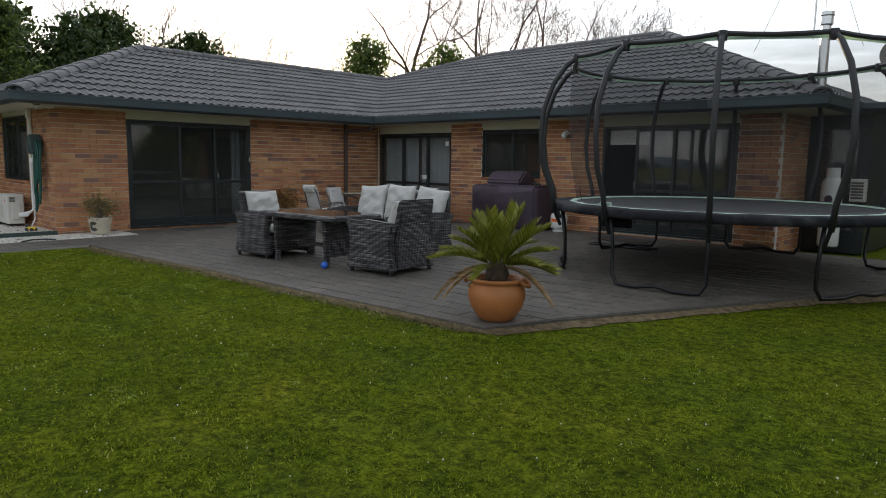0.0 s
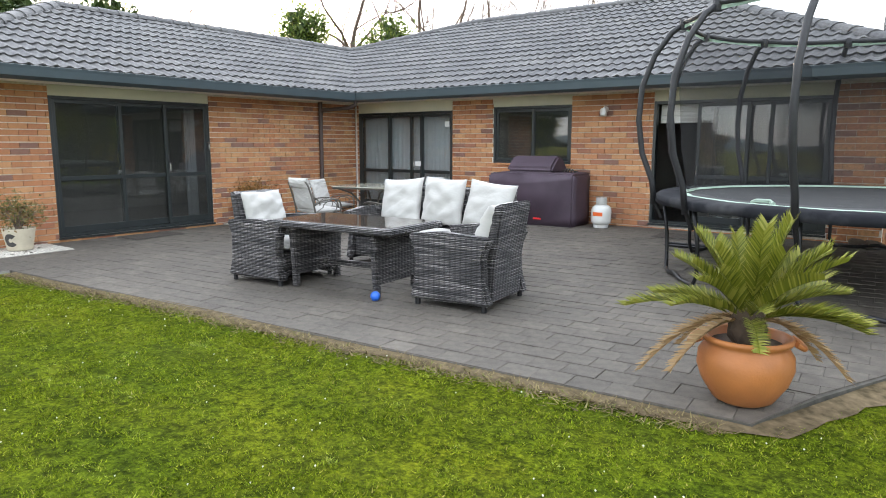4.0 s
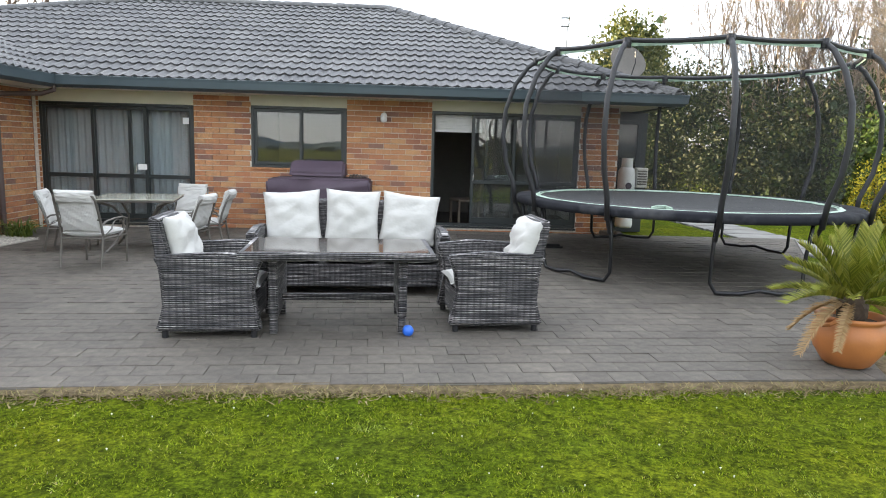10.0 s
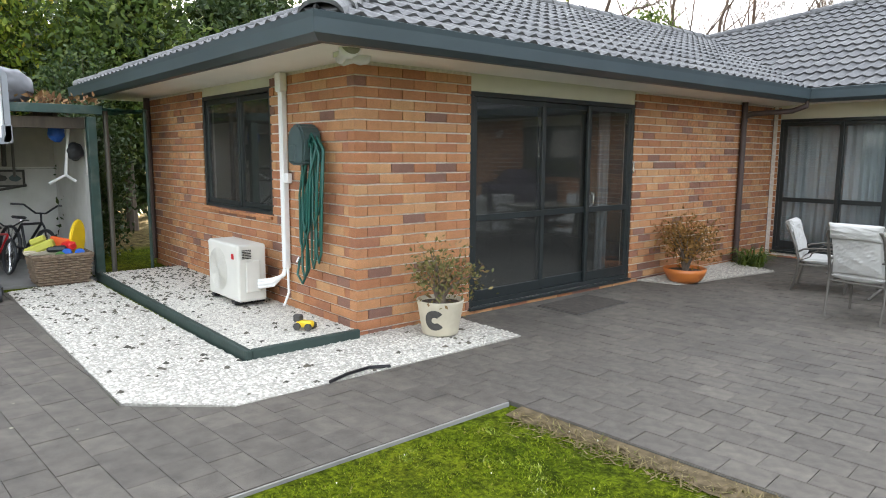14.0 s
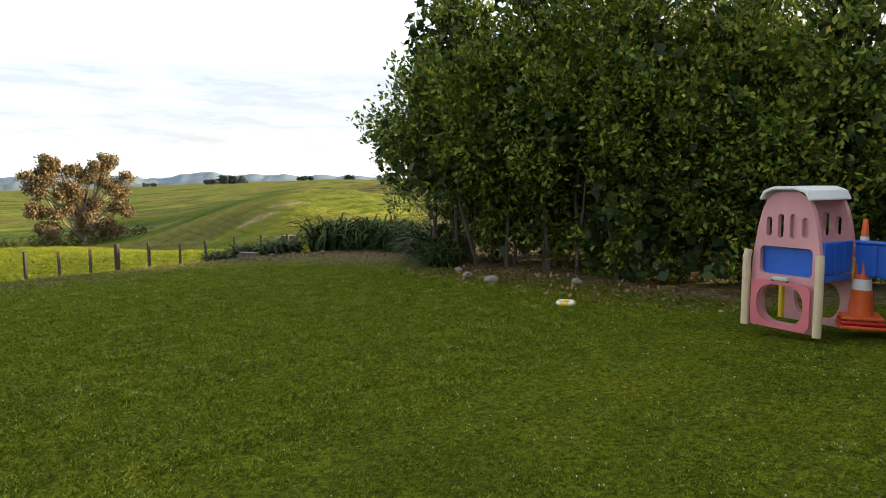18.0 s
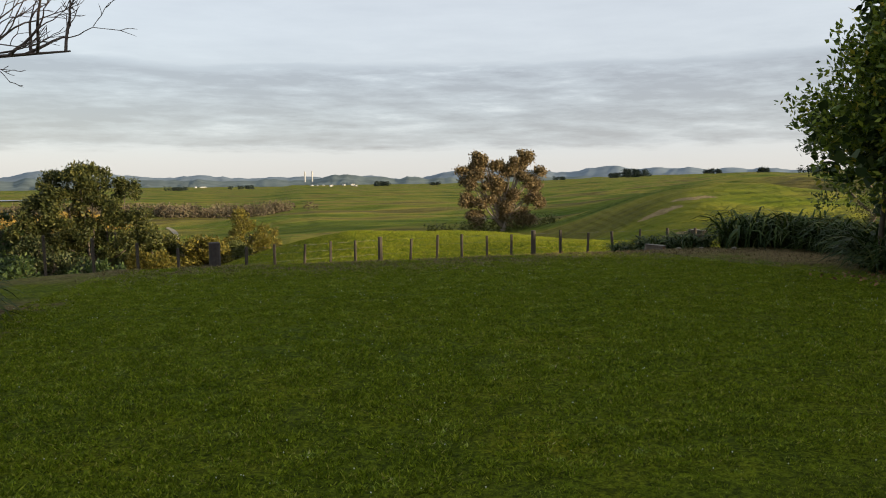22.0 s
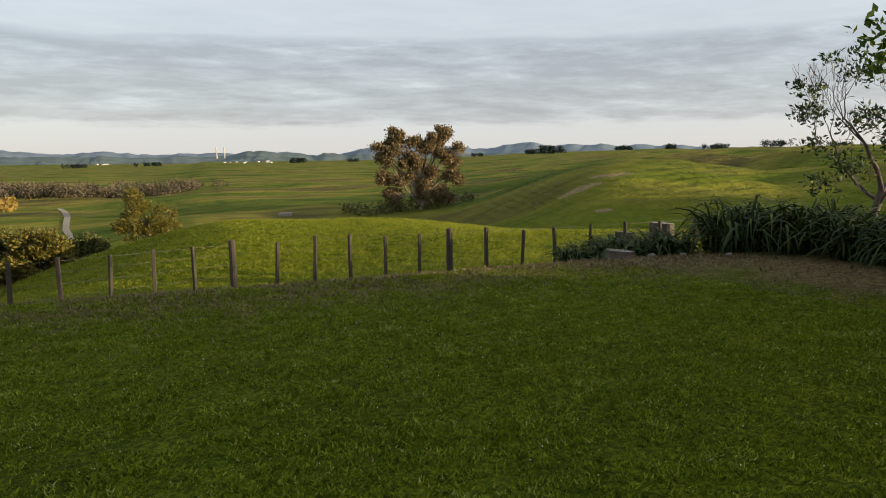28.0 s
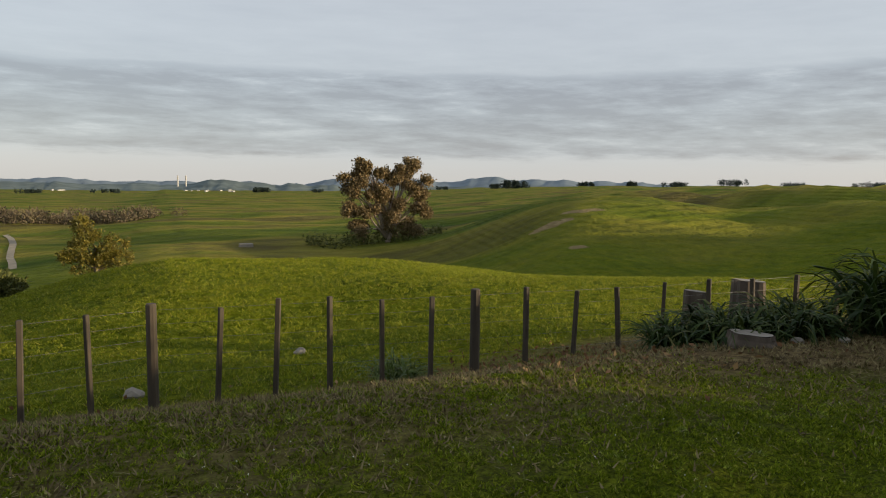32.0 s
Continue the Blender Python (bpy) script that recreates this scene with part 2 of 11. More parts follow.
def leaf_mat(name, cols, rough=0.55, trans=0.25, spec=0.22):
    m = bpy.data.materials.new(name)
    m.use_nodes = True
    nt = m.node_tree
    n, l = nt.nodes.new, nt.links.new
    b = nt.nodes["Principled BSDF"]
    b.inputs["Roughness"].default_value = rough
    b.inputs["Specular IOR Level"].default_value = spec
    r = n("ShaderNodeValToRGB")
    els = r.color_ramp.elements
    els[0].position, els[0].color = cols[0][0], (*cols[0][1], 1)
    els[1].position, els[1].color = cols[-1][0], (*cols[-1][1], 1)
    for p, c in cols[1:-1]:
        els.new(p).color = (*c, 1)
    l(n("ShaderNodeNewGeometry").outputs["Random Per Island"], r.inputs[0])
    l(r.outputs[0], b.inputs["Base Color"])
    t = n("ShaderNodeBsdfTranslucent")
    l(r.outputs[0], t.inputs[0])
    mx = n("ShaderNodeMixShader")
    mx.inputs[0].default_value = trans
    l(b.outputs[0], mx.inputs[1]), l(t.outputs[0], mx.inputs[2])
    l(mx.outputs[0], nt.nodes["Material Output"].inputs[0])
    return m


BRICK = [(0.0, (0.41, 0.165, 0.075)), (0.25, (0.47, 0.205, 0.090)), (0.5, (0.52, 0.250, 0.112)), (0.68, (0.60, 0.330, 0.155)), (0.82, (0.43, 0.170, 0.078)),
         (0.91, (0.35, 0.150, 0.085)), (0.95, (0.23, 0.115, 0.082)), (1.0, (0.27, 0.135, 0.092))]
M = {}
M["brick"] = ramp_mat("brick", BRICK, "rnd", 0.85, 0.34, 24, 0.7, 120, wear=0.14, wscale=3.0)
M["brick_rest"] = ramp_mat("brick_rest", BRICK, "island", 0.85, 0.34, 24, 0.7, 120, wear=0.14, wscale=3.0)
M["mortar"] = mat("mortar", (0.76, 0.71, 0.63), 0.95, var=0.25, scale=30, bump=0.5, bscale=200)
PAVE = [(0.0, (0.096, 0.083, 0.070)), (0.35, (0.112, 0.098, 0.082)), (0.6, (0.104, 0.091, 0.077)), (0.85, (0.128, 0.112, 0.094)), (1.0, (0.100, 0.087, 0.073))]
M["paver"] = ramp_mat("paver", PAVE, "rnd", 0.8, 0.3, 14, 0.7, 150, wear=0.20, wscale=0.9)
M["paver_rest"] = ramp_mat("paver_rest", PAVE, "island", 0.8, 0.3, 9, 0.7, 150, wear=0.20, wscale=0.9)
M["grout"] = mat("grout", (0.080, 0.073, 0.060), 0.95, var=0.4, scale=20)
TILE = [(0.0, (0.088, 0.088, 0.092)), (0.5, (0.108, 0.107, 0.109)), (1.0, (0.135, 0.132, 0.130))]
M["tile"] = ramp_mat("tile", TILE, "rnd", 0.6, 0.45, 26, 0.6, 90, wear=0.12, wscale=1.2)
M["tile_rest"] = ramp_mat("tile_rest", TILE, "island", 0.6, 0.45, 26, 0.6, 90, wear=0.12, wscale=1.2)
M["cream"] = mat("cream_board", (0.62, 0.61, 0.49), 0.6, var=0.08, scale=3)
M["soffit"] = mat("soffit_paint", (0.84, 0.81, 0.72), 0.7, var=0.06, scale=2)
M["gutter"] = mat("gutter_paint", (0.055, 0.075, 0.085), 0.35, var=0.2, scale=2)
M["joinery"] = mat("dark_joinery", (0.019, 0.024, 0.0245), 0.35, var=0.2, scale=5)
M["glass"] = glass_mat("window_glass")
M["interior"] = mat("interior_paint", (0.20, 0.185, 0.16), 0.9, var=0.1)
M["carpet"] = mat("carpet", (0.16, 0.14, 0.12), 0.95, var=0.3, scale=20)
M["dim_curtain"] = mat("grey_curtain_cloth", (0.30, 0.30, 0.31), 0.9, var=0.12, scale=6)
M["curtain"] = mat("curtain_cloth", (0.70, 0.71, 0.74), 0.9, var=0.12, scale=6)
M["downpipe"] = mat("downpipe_brown", (0.07, 0.045, 0.04), 0.5, var=0.2)
M["gravel"] = mat("white_pebble", (0.56, 0.53, 0.465), 0.8, island=0.24, var=0.15, scale=20)
M["gravel_bed"] = mat("pebble_bed", (0.47, 0.44, 0.385), 0.9, var=0.5, scale=60, bump=1.0, bscale=90)
M["soil"] = mat("soil", (0.085, 0.058, 0.04), 0.95, var=0.5, scale=10, bump=0.8, bscale=60)
M["concrete"] = mat("concrete", (0.25, 0.24, 0.225), 0.85, var=0.25, scale=3, bump=0.4, bscale=90, stain=0.4)
M["chrome"] = mat("bright_metal", (0.6, 0.6, 0.6), 0.25, 1.0, var=0.1)
M["white_cloth"] = mat("white_cloth", (0.74, 0.73, 0.70), 0.9, var=0.08, scale=12, bump=0.3, bscale=300)
M["white_plastic"] = mat("white_plastic", (0.76, 0.76, 0.74), 0.45, var=0.06, scale=5)


def wicker_mat(name):
    """Flat synthetic rattan: rows of strands, streaked dark and light grey."""
    m = mat(name, (0.115, 0.110, 0.112), 0.5)
    nt = m.node_tree
    n, l = nt.nodes.new, nt.links.new
    b = nt.nodes["Principled BSDF"]
    tc = n("ShaderNodeTexCoord")

    def wave(direction, scale, dist=0.6):
        w = n("ShaderNodeTexWave")
        w.bands_direction = direction
        w.inputs["Scale"].default_value, w.inputs["Distortion"].default_value, w.inputs["Detail"].default_value = scale, dist, 1.0
        l(tc.outputs["Object"], w.inputs["Vector"])
        return w.outputs["Fac"]

    def noisy(st, s):
        mp, k = n("ShaderNodeMapping"), n("ShaderNodeTexNoise")
        mp.inputs["Scale"].default_value = st
        k.inputs["Scale"].default_value, k.inputs["Detail"].default_value = s, 3.0
        l(tc.outputs["Object"], mp.inputs[0]), l(mp.outputs[0], k.inputs["Vector"])
        return k.outputs["Fac"]

    r = n("ShaderNodeValToRGB")
    e = r.color_ramp.elements
    e[0].position, e[0].color = 0.40, (0.016, 0.015, 0.017, 1)
    e[1].position, e[1].color = 0.66, (0.36, 0.335, 0.325, 1)
    e.new(0.47).color = (0.045, 0.042, 0.044, 1)
    e.new(0.56).color = (0.115, 0.106, 0.105, 1)
    l(noisy((2.2, 2.2, 88), 1.6), r.inputs[0])
    rows = wave("Z", 23.0, 0.15)
    turned = n("ShaderNodeMapping")
    turned.inputs["Rotation"].default_value = (0, 0, radians(45))
    l(tc.outputs["Object"], turned.inputs[0])
    rib = n("ShaderNodeTexWave")
    rib.bands_direction = "X"
    rib.inputs["Scale"].default_value, rib.inputs["Distortion"].default_value = 9.0, 0.2
    l(turned.outputs[0], rib.inputs["Vector"])
    ribs = rib.outputs["Fac"]

    def times(a, src, lo, hi, at):
        cr, mx = n("ShaderNodeValToRGB"), n("ShaderNodeMix")
        cr.color_ramp.elements[0].color, cr.color_ramp.elements[1].color = (lo, lo, lo, 1), (hi, hi, hi, 1)
        cr.color_ramp.elements[1].position = at
        mx.data_type, mx.blend_type = "RGBA", "MULTIPLY"
        mx.inputs["Factor"].default_value = 1.0
        l(src, cr.inputs[0]), l(a, mx.inputs["A"]), l(cr.outputs[0], mx.inputs["B"])
        return mx.outputs["Result"]

    l(times(times(r.outputs[0], rows, 0.25, 1.1, 0.5), ribs, 0.62, 1.12, 0.5), b.inputs["Base Color"])
    up = n("ShaderNodeMath")
    up.operation = "ADD"
    k2 = n("ShaderNodeMath")
    k2.operation = "MULTIPLY"
    l(ribs, k2.inputs[0])
    k2.inputs[1].default_value = 0.7
    l(rows, up.inputs[0]), l(k2.outputs[0], up.inputs[1])
    bp = n("ShaderNodeBump")
    bp.inputs["Strength"].default_value, bp.inputs["Distance"].default_value = 1.0, 0.008
    l(up.outputs[0], bp.inputs["Height"]), l(bp.outputs[0], b.inputs["Normal"])
    return m


def net_mat(name, keep=0.27):
    m = bpy.data.materials.new(name)
    m.use_nodes = True
    nt = m.node_tree
    n, l = nt.nodes.new, nt.links.new
    b = nt.nodes["Principled BSDF"]
    b.inputs["Base Color"].default_value, b.inputs["Roughness"].default_value = (0.012, 0.012, 0.013, 1), 0.9
    tr, mx = n("ShaderNodeBsdfTransparent"), n("ShaderNodeMixShader")
    mx.inputs[0].default_value = keep
    l(tr.outputs[0], mx.inputs[1]), l(b.outputs[0], mx.inputs[2]), l(mx.outputs[0], nt.nodes["Material Output"].inputs[0])
    return m


M["wicker"] = wicker_mat("grey_wicker")
M["cushion"] = mat("cream_cushion", (0.45, 0.44, 0.415), 0.92, var=0.07, scale=5, bump=0.5, bscale=4.5, bdepth=0.04, stretch=(1.2, 1.0, 1.5), stain=0.10, stain_col=(0.40, 0.37, 0.33), stain_scale=7)
M["table_glass"] = mat("smoked_table_glass", (0.055, 0.045, 0.038), 0.06, spec=0.9)
M["black_foam"] = mat("black_sleeve", (0.016, 0.016, 0.018), 0.55, var=0.3, scale=14, bump=0.4, bscale=40)
M["black_steel"] = mat("black_steel", (0.02, 0.02, 0.022), 0.38, 0.4, var=0.3, scale=8)
M["tramp_pad"] = mat("black_pad", (0.020, 0.021, 0.025), 0.75, spec=0.08, var=0.35, scale=6, bump=0.5, bscale=12, stain=0.35, stain_col=(0.12, 0.12, 0.12), stain_scale=3)
M["tramp_mat"] = mat("jump_mat", (0.05, 0.05, 0.05), 0.8, var=0.35, scale=5, bump=0.6, bscale=120)
M["mint"] = mat("pale_green_stripe", (0.48, 0.62, 0.50), 0.5, var=0.2, scale=6)
M["net"] = net_mat("safety_net")
M["plum"] = mat("plum_cover", (0.062, 0.040, 0.058), 0.62, var=0.25, scale=4, bump=0.6, bscale=10, stain=0.2, stain_col=(0.13, 0.10, 0.12))
M["terracotta"] = mat("terracotta", (0.43, 0.155, 0.042), 0.55, var=0.25, scale=5, bump=0.3, bscale=60, stain=0.3, stain_col=(0.30, 0.13, 0.06), stain_scale=4)
M["orange_pot"] = mat("orange_glaze", (0.52, 0.16, 0.035), 0.35, var=0.15, scale=6)
M["cream_pot"] = mat("cream_stoneware", (0.56, 0.50, 0.38), 0.6, var=0.18, scale=8, stain=0.25, stain_col=(0.25, 0.2, 0.14))
M["dark_print"] = mat("dark_print", (0.06, 0.055, 0.05), 0.7, var=0.3, scale=30)
M["gas_white"] = mat("gas_enamel", (0.68, 0.68, 0.65), 0.35, var=0.08, stain=0.25, stain_col=(0.35, 0.25, 0.15))
M["taupe_metal"] = mat("taupe_metal", (0.13, 0.118, 0.102), 0.5, 0.4, var=0.15, scale=10)
M["frosted"] = mat("mottled_table_glass", (0.36, 0.35, 0.28), 0.12, var=0.3, scale=22, spec=0.8)
M["doormat"] = mat("brown_doormat", (0.075, 0.062, 0.050), 0.98, var=0.5, scale=30, bump=1.0, bscale=160)
M["blue_ball"] = mat("blue_plastic", (0.02, 0.12, 0.55), 0.4, var=0.1)
M["sleeper"] = mat("green_sleeper", (0.028, 0.050, 0.042), 0.6, var=0.3, scale=6, bump=0.4, bscale=40)
M["hose"] = mat("green_hose", (0.010, 0.095, 0.075), 0.4, var=0.25, scale=8)
M["reel"] = mat("reel_plastic", (0.055, 0.085, 0.085), 0.4, var=0.15)
M["ac"] = mat("cream_enamel", (0.66, 0.64, 0.58), 0.4, var=0.08, scale=4, stain=0.2, stain_col=(0.4, 0.36, 0.3))
M["red_plastic"] = mat("red_plastic", (0.60, 0.018, 0.02), 0.35, var=0.12, scale=6)
M["orange_plastic"] = mat("orange_plastic", (0.75, 0.12, 0.015), 0.45, var=0.15, scale=6, stain=0.2, stain_col=(0.25, 0.07, 0.02))
M["yellow_plastic"] = mat("yellow_plastic", (0.80, 0.55, 0.02), 0.4, var=0.1, scale=6)
M["bark_dark"] = mat("dark_bark", (0.075, 0.05, 0.032), 0.95, var=0.5, scale=14, bump=1.0, bscale=40)
M["twig"] = mat("grey_twig", (0.17, 0.13, 0.10), 0.9, var=0.35, scale=20)
M["cycad"] = leaf_mat("cycad_leaf", [(0.0, (0.072, 0.092, 0.010)), (0.5, (0.160, 0.175, 0.018)), (1.0, (0.29, 0.275, 0.06))], 0.4, 0.25)
M["dry_frond"] = leaf_mat("dry_frond", [(0.0, (0.26, 0.16, 0.075)), (1.0, (0.36, 0.25, 0.13))], 0.8, 0.2)
M["jade"] = leaf_mat("jade_leaf", [(0.0, (0.085, 0.095, 0.03)), (0.6, (0.17, 0.15, 0.05)), (1.0, (0.24, 0.14, 0.07))], 0.45, 0.15)
M["bronze"] = leaf_mat("bronze_leaf", [(0.0, (0.10, 0.065, 0.02)), (0.5, (0.22, 0.115, 0.03)), (1.0, (0.32, 0.17, 0.045))], 0.55, 0.25)
M["hedge_leaf"] = leaf_mat("hedge_leaf", [(0.0, (0.044, 0.074, 0.014)), (0.45, (0.112, 0.165, 0.021)), (0.8, (0.215, 0.265, 0.030)), (0.95, (0.29, 0.315, 0.042)), (0.985, (0.46, 0.37, 0.04)), (1.0, (0.46, 0.33, 0.05))], 0.42, 0.3)
M["shrub_leaf"] = leaf_mat("brown_green_leaf", [(0.0, (0.024, 0.036, 0.012)), (0.6, (0.048, 0.062, 0.020)), (1.0, (0.095, 0.098, 0.038))], 0.6, 0.15)
# own leaf colour of dark trees; inside other crowns it stands for shade
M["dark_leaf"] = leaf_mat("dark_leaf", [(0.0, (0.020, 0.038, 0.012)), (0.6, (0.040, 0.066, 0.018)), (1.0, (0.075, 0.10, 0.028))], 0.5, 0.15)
M["mid_leaf"] = leaf_mat("mid_leaf", [(0.0, (0.045, 0.075, 0.016)), (0.6, (0.085, 0.13, 0.025)), (1.0, (0.15, 0.18, 0.035))], 0.5, 0.25)
M["deep_olive_leaf"] = leaf_mat("deep_olive_leaf", [(0.0, (0.030, 0.040, 0.012)), (0.6, (0.058, 0.068, 0.018)), (1.0, (0.12, 0.115, 0.03))], 0.55, 0.2)
M["gold_leaf"] = leaf_mat("gold_leaf", [(0.0, (0.07, 0.068, 0.012)), (0.6, (0.15, 0.13, 0.022)), (1.0, (0.23, 0.18, 0.035))], 0.55, 0.25)
M["olive_leaf"] = leaf_mat("olive_leaf", [(0.0, (0.055, 0.066, 0.018)), (0.6, (0.092, 0.102, 0.026)), (1.0, (0.14, 0.140, 0.038))], 0.55, 0.25)
M["gum_leaf"] = leaf_mat("gum_leaf", [(0.0, (0.085, 0.066, 0.030)), (0.5, (0.165, 0.125, 0.058)), (0.8, (0.26, 0.188, 0.092)), (1.0, (0.36, 0.26, 0.14))], 0.6, 0.25)
M["scrub_leaf"] = leaf_mat("scrub_leaf", [(0.0, (0.085, 0.066, 0.042)), (0.6, (0.125, 0.098, 0.062)), (1.0, (0.12, 0.112, 0.05))], 0.8, 0.1)
M["willow"] = leaf_mat("willow_twigs", [(0.0, (0.25, 0.165, 0.035)), (1.0, (0.33, 0.225, 0.055))], 0.8, 0.2)
M["yellow_flower"] = leaf_mat("yellow_flower", [(0.0, (0.10, 0.14, 0.03)), (0.5, (0.45, 0.36, 0.03)), (1.0, (0.60, 0.50, 0.05))], 0.7, 0.3)
M["flax"] = leaf_mat("strap_leaf", [(0.0, (0.014, 0.028, 0.008)), (0.55, (0.030, 0.054, 0.013)), (0.9, (0.060, 0.082, 0.016)), (1.0, (0.12, 0.11, 0.04))], 0.6, 0.12, 0.12)
M["bark"] = mat("grey_bark", (0.10, 0.078, 0.058), 0.9, var=0.4, scale=6, bump=1.0, bscale=20)
M["pale_bark"] = mat("pale_bark", (0.30, 0.24, 0.185), 0.8, var=0.35, scale=0.6)
M["bare_twig"] = mat("bare_twig", (0.115, 0.085, 0.07), 0.9, var=0.3, scale=3)
M["pale_twig"] = mat("pale_twig", (0.27, 0.215, 0.165), 0.9, var=0.3, scale=3)
M["post"] = mat("weathered_post", (0.072, 0.056, 0.039), 0.9, var=0.45, scale=9, bump=0.8, bscale=30, stretch=(1, 1, 0.15))
M["wire"] = mat("fence_wire", (0.16, 0.16, 0.155), 0.5, 0.8)
# aerial haze is painted into the colours of both hill ranges
M["hazed_far_hill"] = mat("hazed_far_hill", (0.20, 0.245, 0.28), 1.0, var=0.22, scale=0.006, spec=0.0)
M["hazed_near_hill"] = mat("hazed_near_hill", (0.165, 0.20, 0.195), 1.0, var=0.35, scale=0.009, spec=0.0)
M["pine"] = mat("pine_block", (0.035, 0.05, 0.042), 0.95, var=0.4, scale=0.2, spec=0.1)
M["water"] = mat("river_water", (0.35, 0.40, 0.45), 0.08, spec=0.8)
M["track"] = mat("pale_gravel_track", (0.31, 0.26, 0.18), 0.95, var=0.35, scale=0.5)
M["stone"] = mat("pale_stone", (0.27, 0.24, 0.20), 0.85, var=0.35, scale=9, bump=0.8, bscale=30)
M["far_white"] = mat("far_white_paint", (0.40, 0.39, 0.37), 0.8, var=0.1)
M["dead_leaf"] = leaf_mat("dead_leaf", [(0.0, (0.10, 0.05, 0.025)), (0.6, (0.21, 0.11, 0.05)), (1.0, (0.33, 0.22, 0.10))], 0.8, 0.1)
M["post_dark"] = mat("dark_post", (0.05, 0.04, 0.035), 0.9, var=0.4, scale=9, bump=0.8, bscale=30)
M["margin"] = mat("dry_margin", (0.165, 0.125, 0.075), 0.95, var=0.5, scale=16, bump=1.0, bscale=45, col2=(0.062, 0.048, 0.026), detail=8, spec=0.1)
M["white_board"] = mat("white_shed_board", (0.62, 0.61, 0.57), 0.75, var=0.15, scale=3, stain=0.35, stain_col=(0.32, 0.29, 0.24), stain_scale=2)
M["cream_board2"] = mat("cream_shed_board", (0.46, 0.43, 0.37), 0.8, var=0.2, scale=4)
M["frieze"] = mat("frieze_board", (0.33, 0.31, 0.28), 0.8, var=0.3, scale=12)
M["grey_timber"] = mat("grey_timber", (0.24, 0.25, 0.235), 0.9, var=0.4, scale=7, bump=0.8, bscale=30, stretch=(1, 1, 0.2), stain=0.45, stain_col=(0.05, 0.075, 0.06), stain_scale=6)
M["rust"] = mat("rust_paint", (0.26, 0.09, 0.05), 0.8, var=0.2)
M["leaf_paint"] = mat("green_toy_paint", (0.09, 0.22, 0.05), 0.5, var=0.2)
M["green_paint"] = mat("dark_green_paint", (0.022, 0.055, 0.045), 0.55, var=0.35, scale=8, stain=0.35, stain_col=(0.16, 0.16, 0.13), stain_scale=5)
M["old_iron"] = mat("old_iron", (0.10, 0.10, 0.095), 0.7, 0.3, var=0.4, scale=4)
M["navy_steel"] = mat("navy_steel", (0.035, 0.040, 0.060), 0.5, 0.2, var=0.3, scale=6)
M["grey_bag"] = mat("grey_sack", (0.13, 0.13, 0.14), 0.5, var=0.4, scale=5, bump=0.8, bscale=14)
M["black_plastic"] = mat("black_plastic", (0.022, 0.023, 0.026), 0.45, var=0.3, scale=8)
M["grey_plastic"] = mat("grey_plastic", (0.22, 0.23, 0.25), 0.5, var=0.15)
M["red_net"] = mat("red_cord", (0.55, 0.13, 0.11), 0.8, var=0.3, scale=10)
M["white_cord"] = mat("white_blue_cord", (0.66, 0.65, 0.68), 0.8, var=0.5, scale=14, col2=(0.16, 0.18, 0.40))
M["basket_cane"] = mat("basket_cane", (0.23, 0.165, 0.11), 0.75, var=0.45, scale=26, bump=0.8, bscale=60)
M["lime_toy"] = mat("lime_toy", (0.46, 0.45, 0.07), 0.5, var=0.1)
M["brown_wicker"] = mat("brown_wicker", (0.16, 0.10, 0.06), 0.8, var=0.5, scale=30, bump=1.0, bscale=60)
M["pink_plastic"] = mat("faded_pink_plastic", (0.66, 0.30, 0.31), 0.55, var=0.2, scale=3, stain=0.4, stain_col=(0.70, 0.46, 0.44))
M["rose_plastic"] = mat("rose_plastic", (0.62, 0.16, 0.18), 0.5, var=0.2, scale=3, stain=0.3, stain_col=(0.60, 0.28, 0.28))
M["cream_plastic"] = mat("cream_plastic", (0.66, 0.52, 0.33), 0.55, var=0.12)

# ======== building helpers ========
def mesh_of(bm, name, material, smooth=False):
    me = bpy.data.meshes.new(name)
    bm.to_mesh(me)
    bm.free()
    for m in material if isinstance(material, (list, tuple)) else (material,):
        me.materials.append(m)
    if smooth:
        me.polygons.foreach_set("use_smooth", [True] * len(me.polygons))
    return me


def part(name, bm, material, parent=None, label="", smooth=False):
    """One bmesh as one mesh object, under a thing or a part."""
    ob = new(name, mesh_of(bm, name, material, smooth))
    if parent is not None:
        ob.parent = parent
    if label:
        ob["label"] = label
    return ob


def thing(name, label, category, m=None, group="", kind=""):
    ob = new(name)
    ob.empty_display_size = 0.1
    if m is not None:
        ob.matrix_basis = m
    return tagged(ob, label, category, group, kind)


def box(bm, x0, x1, y0, y1, z0, z1, bevel=0.0, m=None, seg=1):
    r = bmesh.ops.create_cube(bm, size=1.0)
    vs = r["verts"]
    bmesh.ops.scale(bm, vec=(x1 - x0, y1 - y0, z1 - z0), verts=vs)
    bmesh.ops.translate(bm, vec=((x0 + x1) / 2, (y0 + y1) / 2, (z0 + z1) / 2), verts=vs)
    if bevel:
        es = list({e for v in vs for e in v.link_edges})
        vs = list({v for f in bmesh.ops.bevel(bm, geom=es, offset=bevel, segments=seg, profile=0.5, affect="EDGES")["faces"] for v in f.verts} | {v for v in vs if v.is_valid})
    if m is not None:
        bmesh.ops.transform(bm, matrix=m, verts=vs)
    return vs


def new_box(*a, **k):
    bm = bmesh.new()
    box(bm, *a, **k)
    return bm


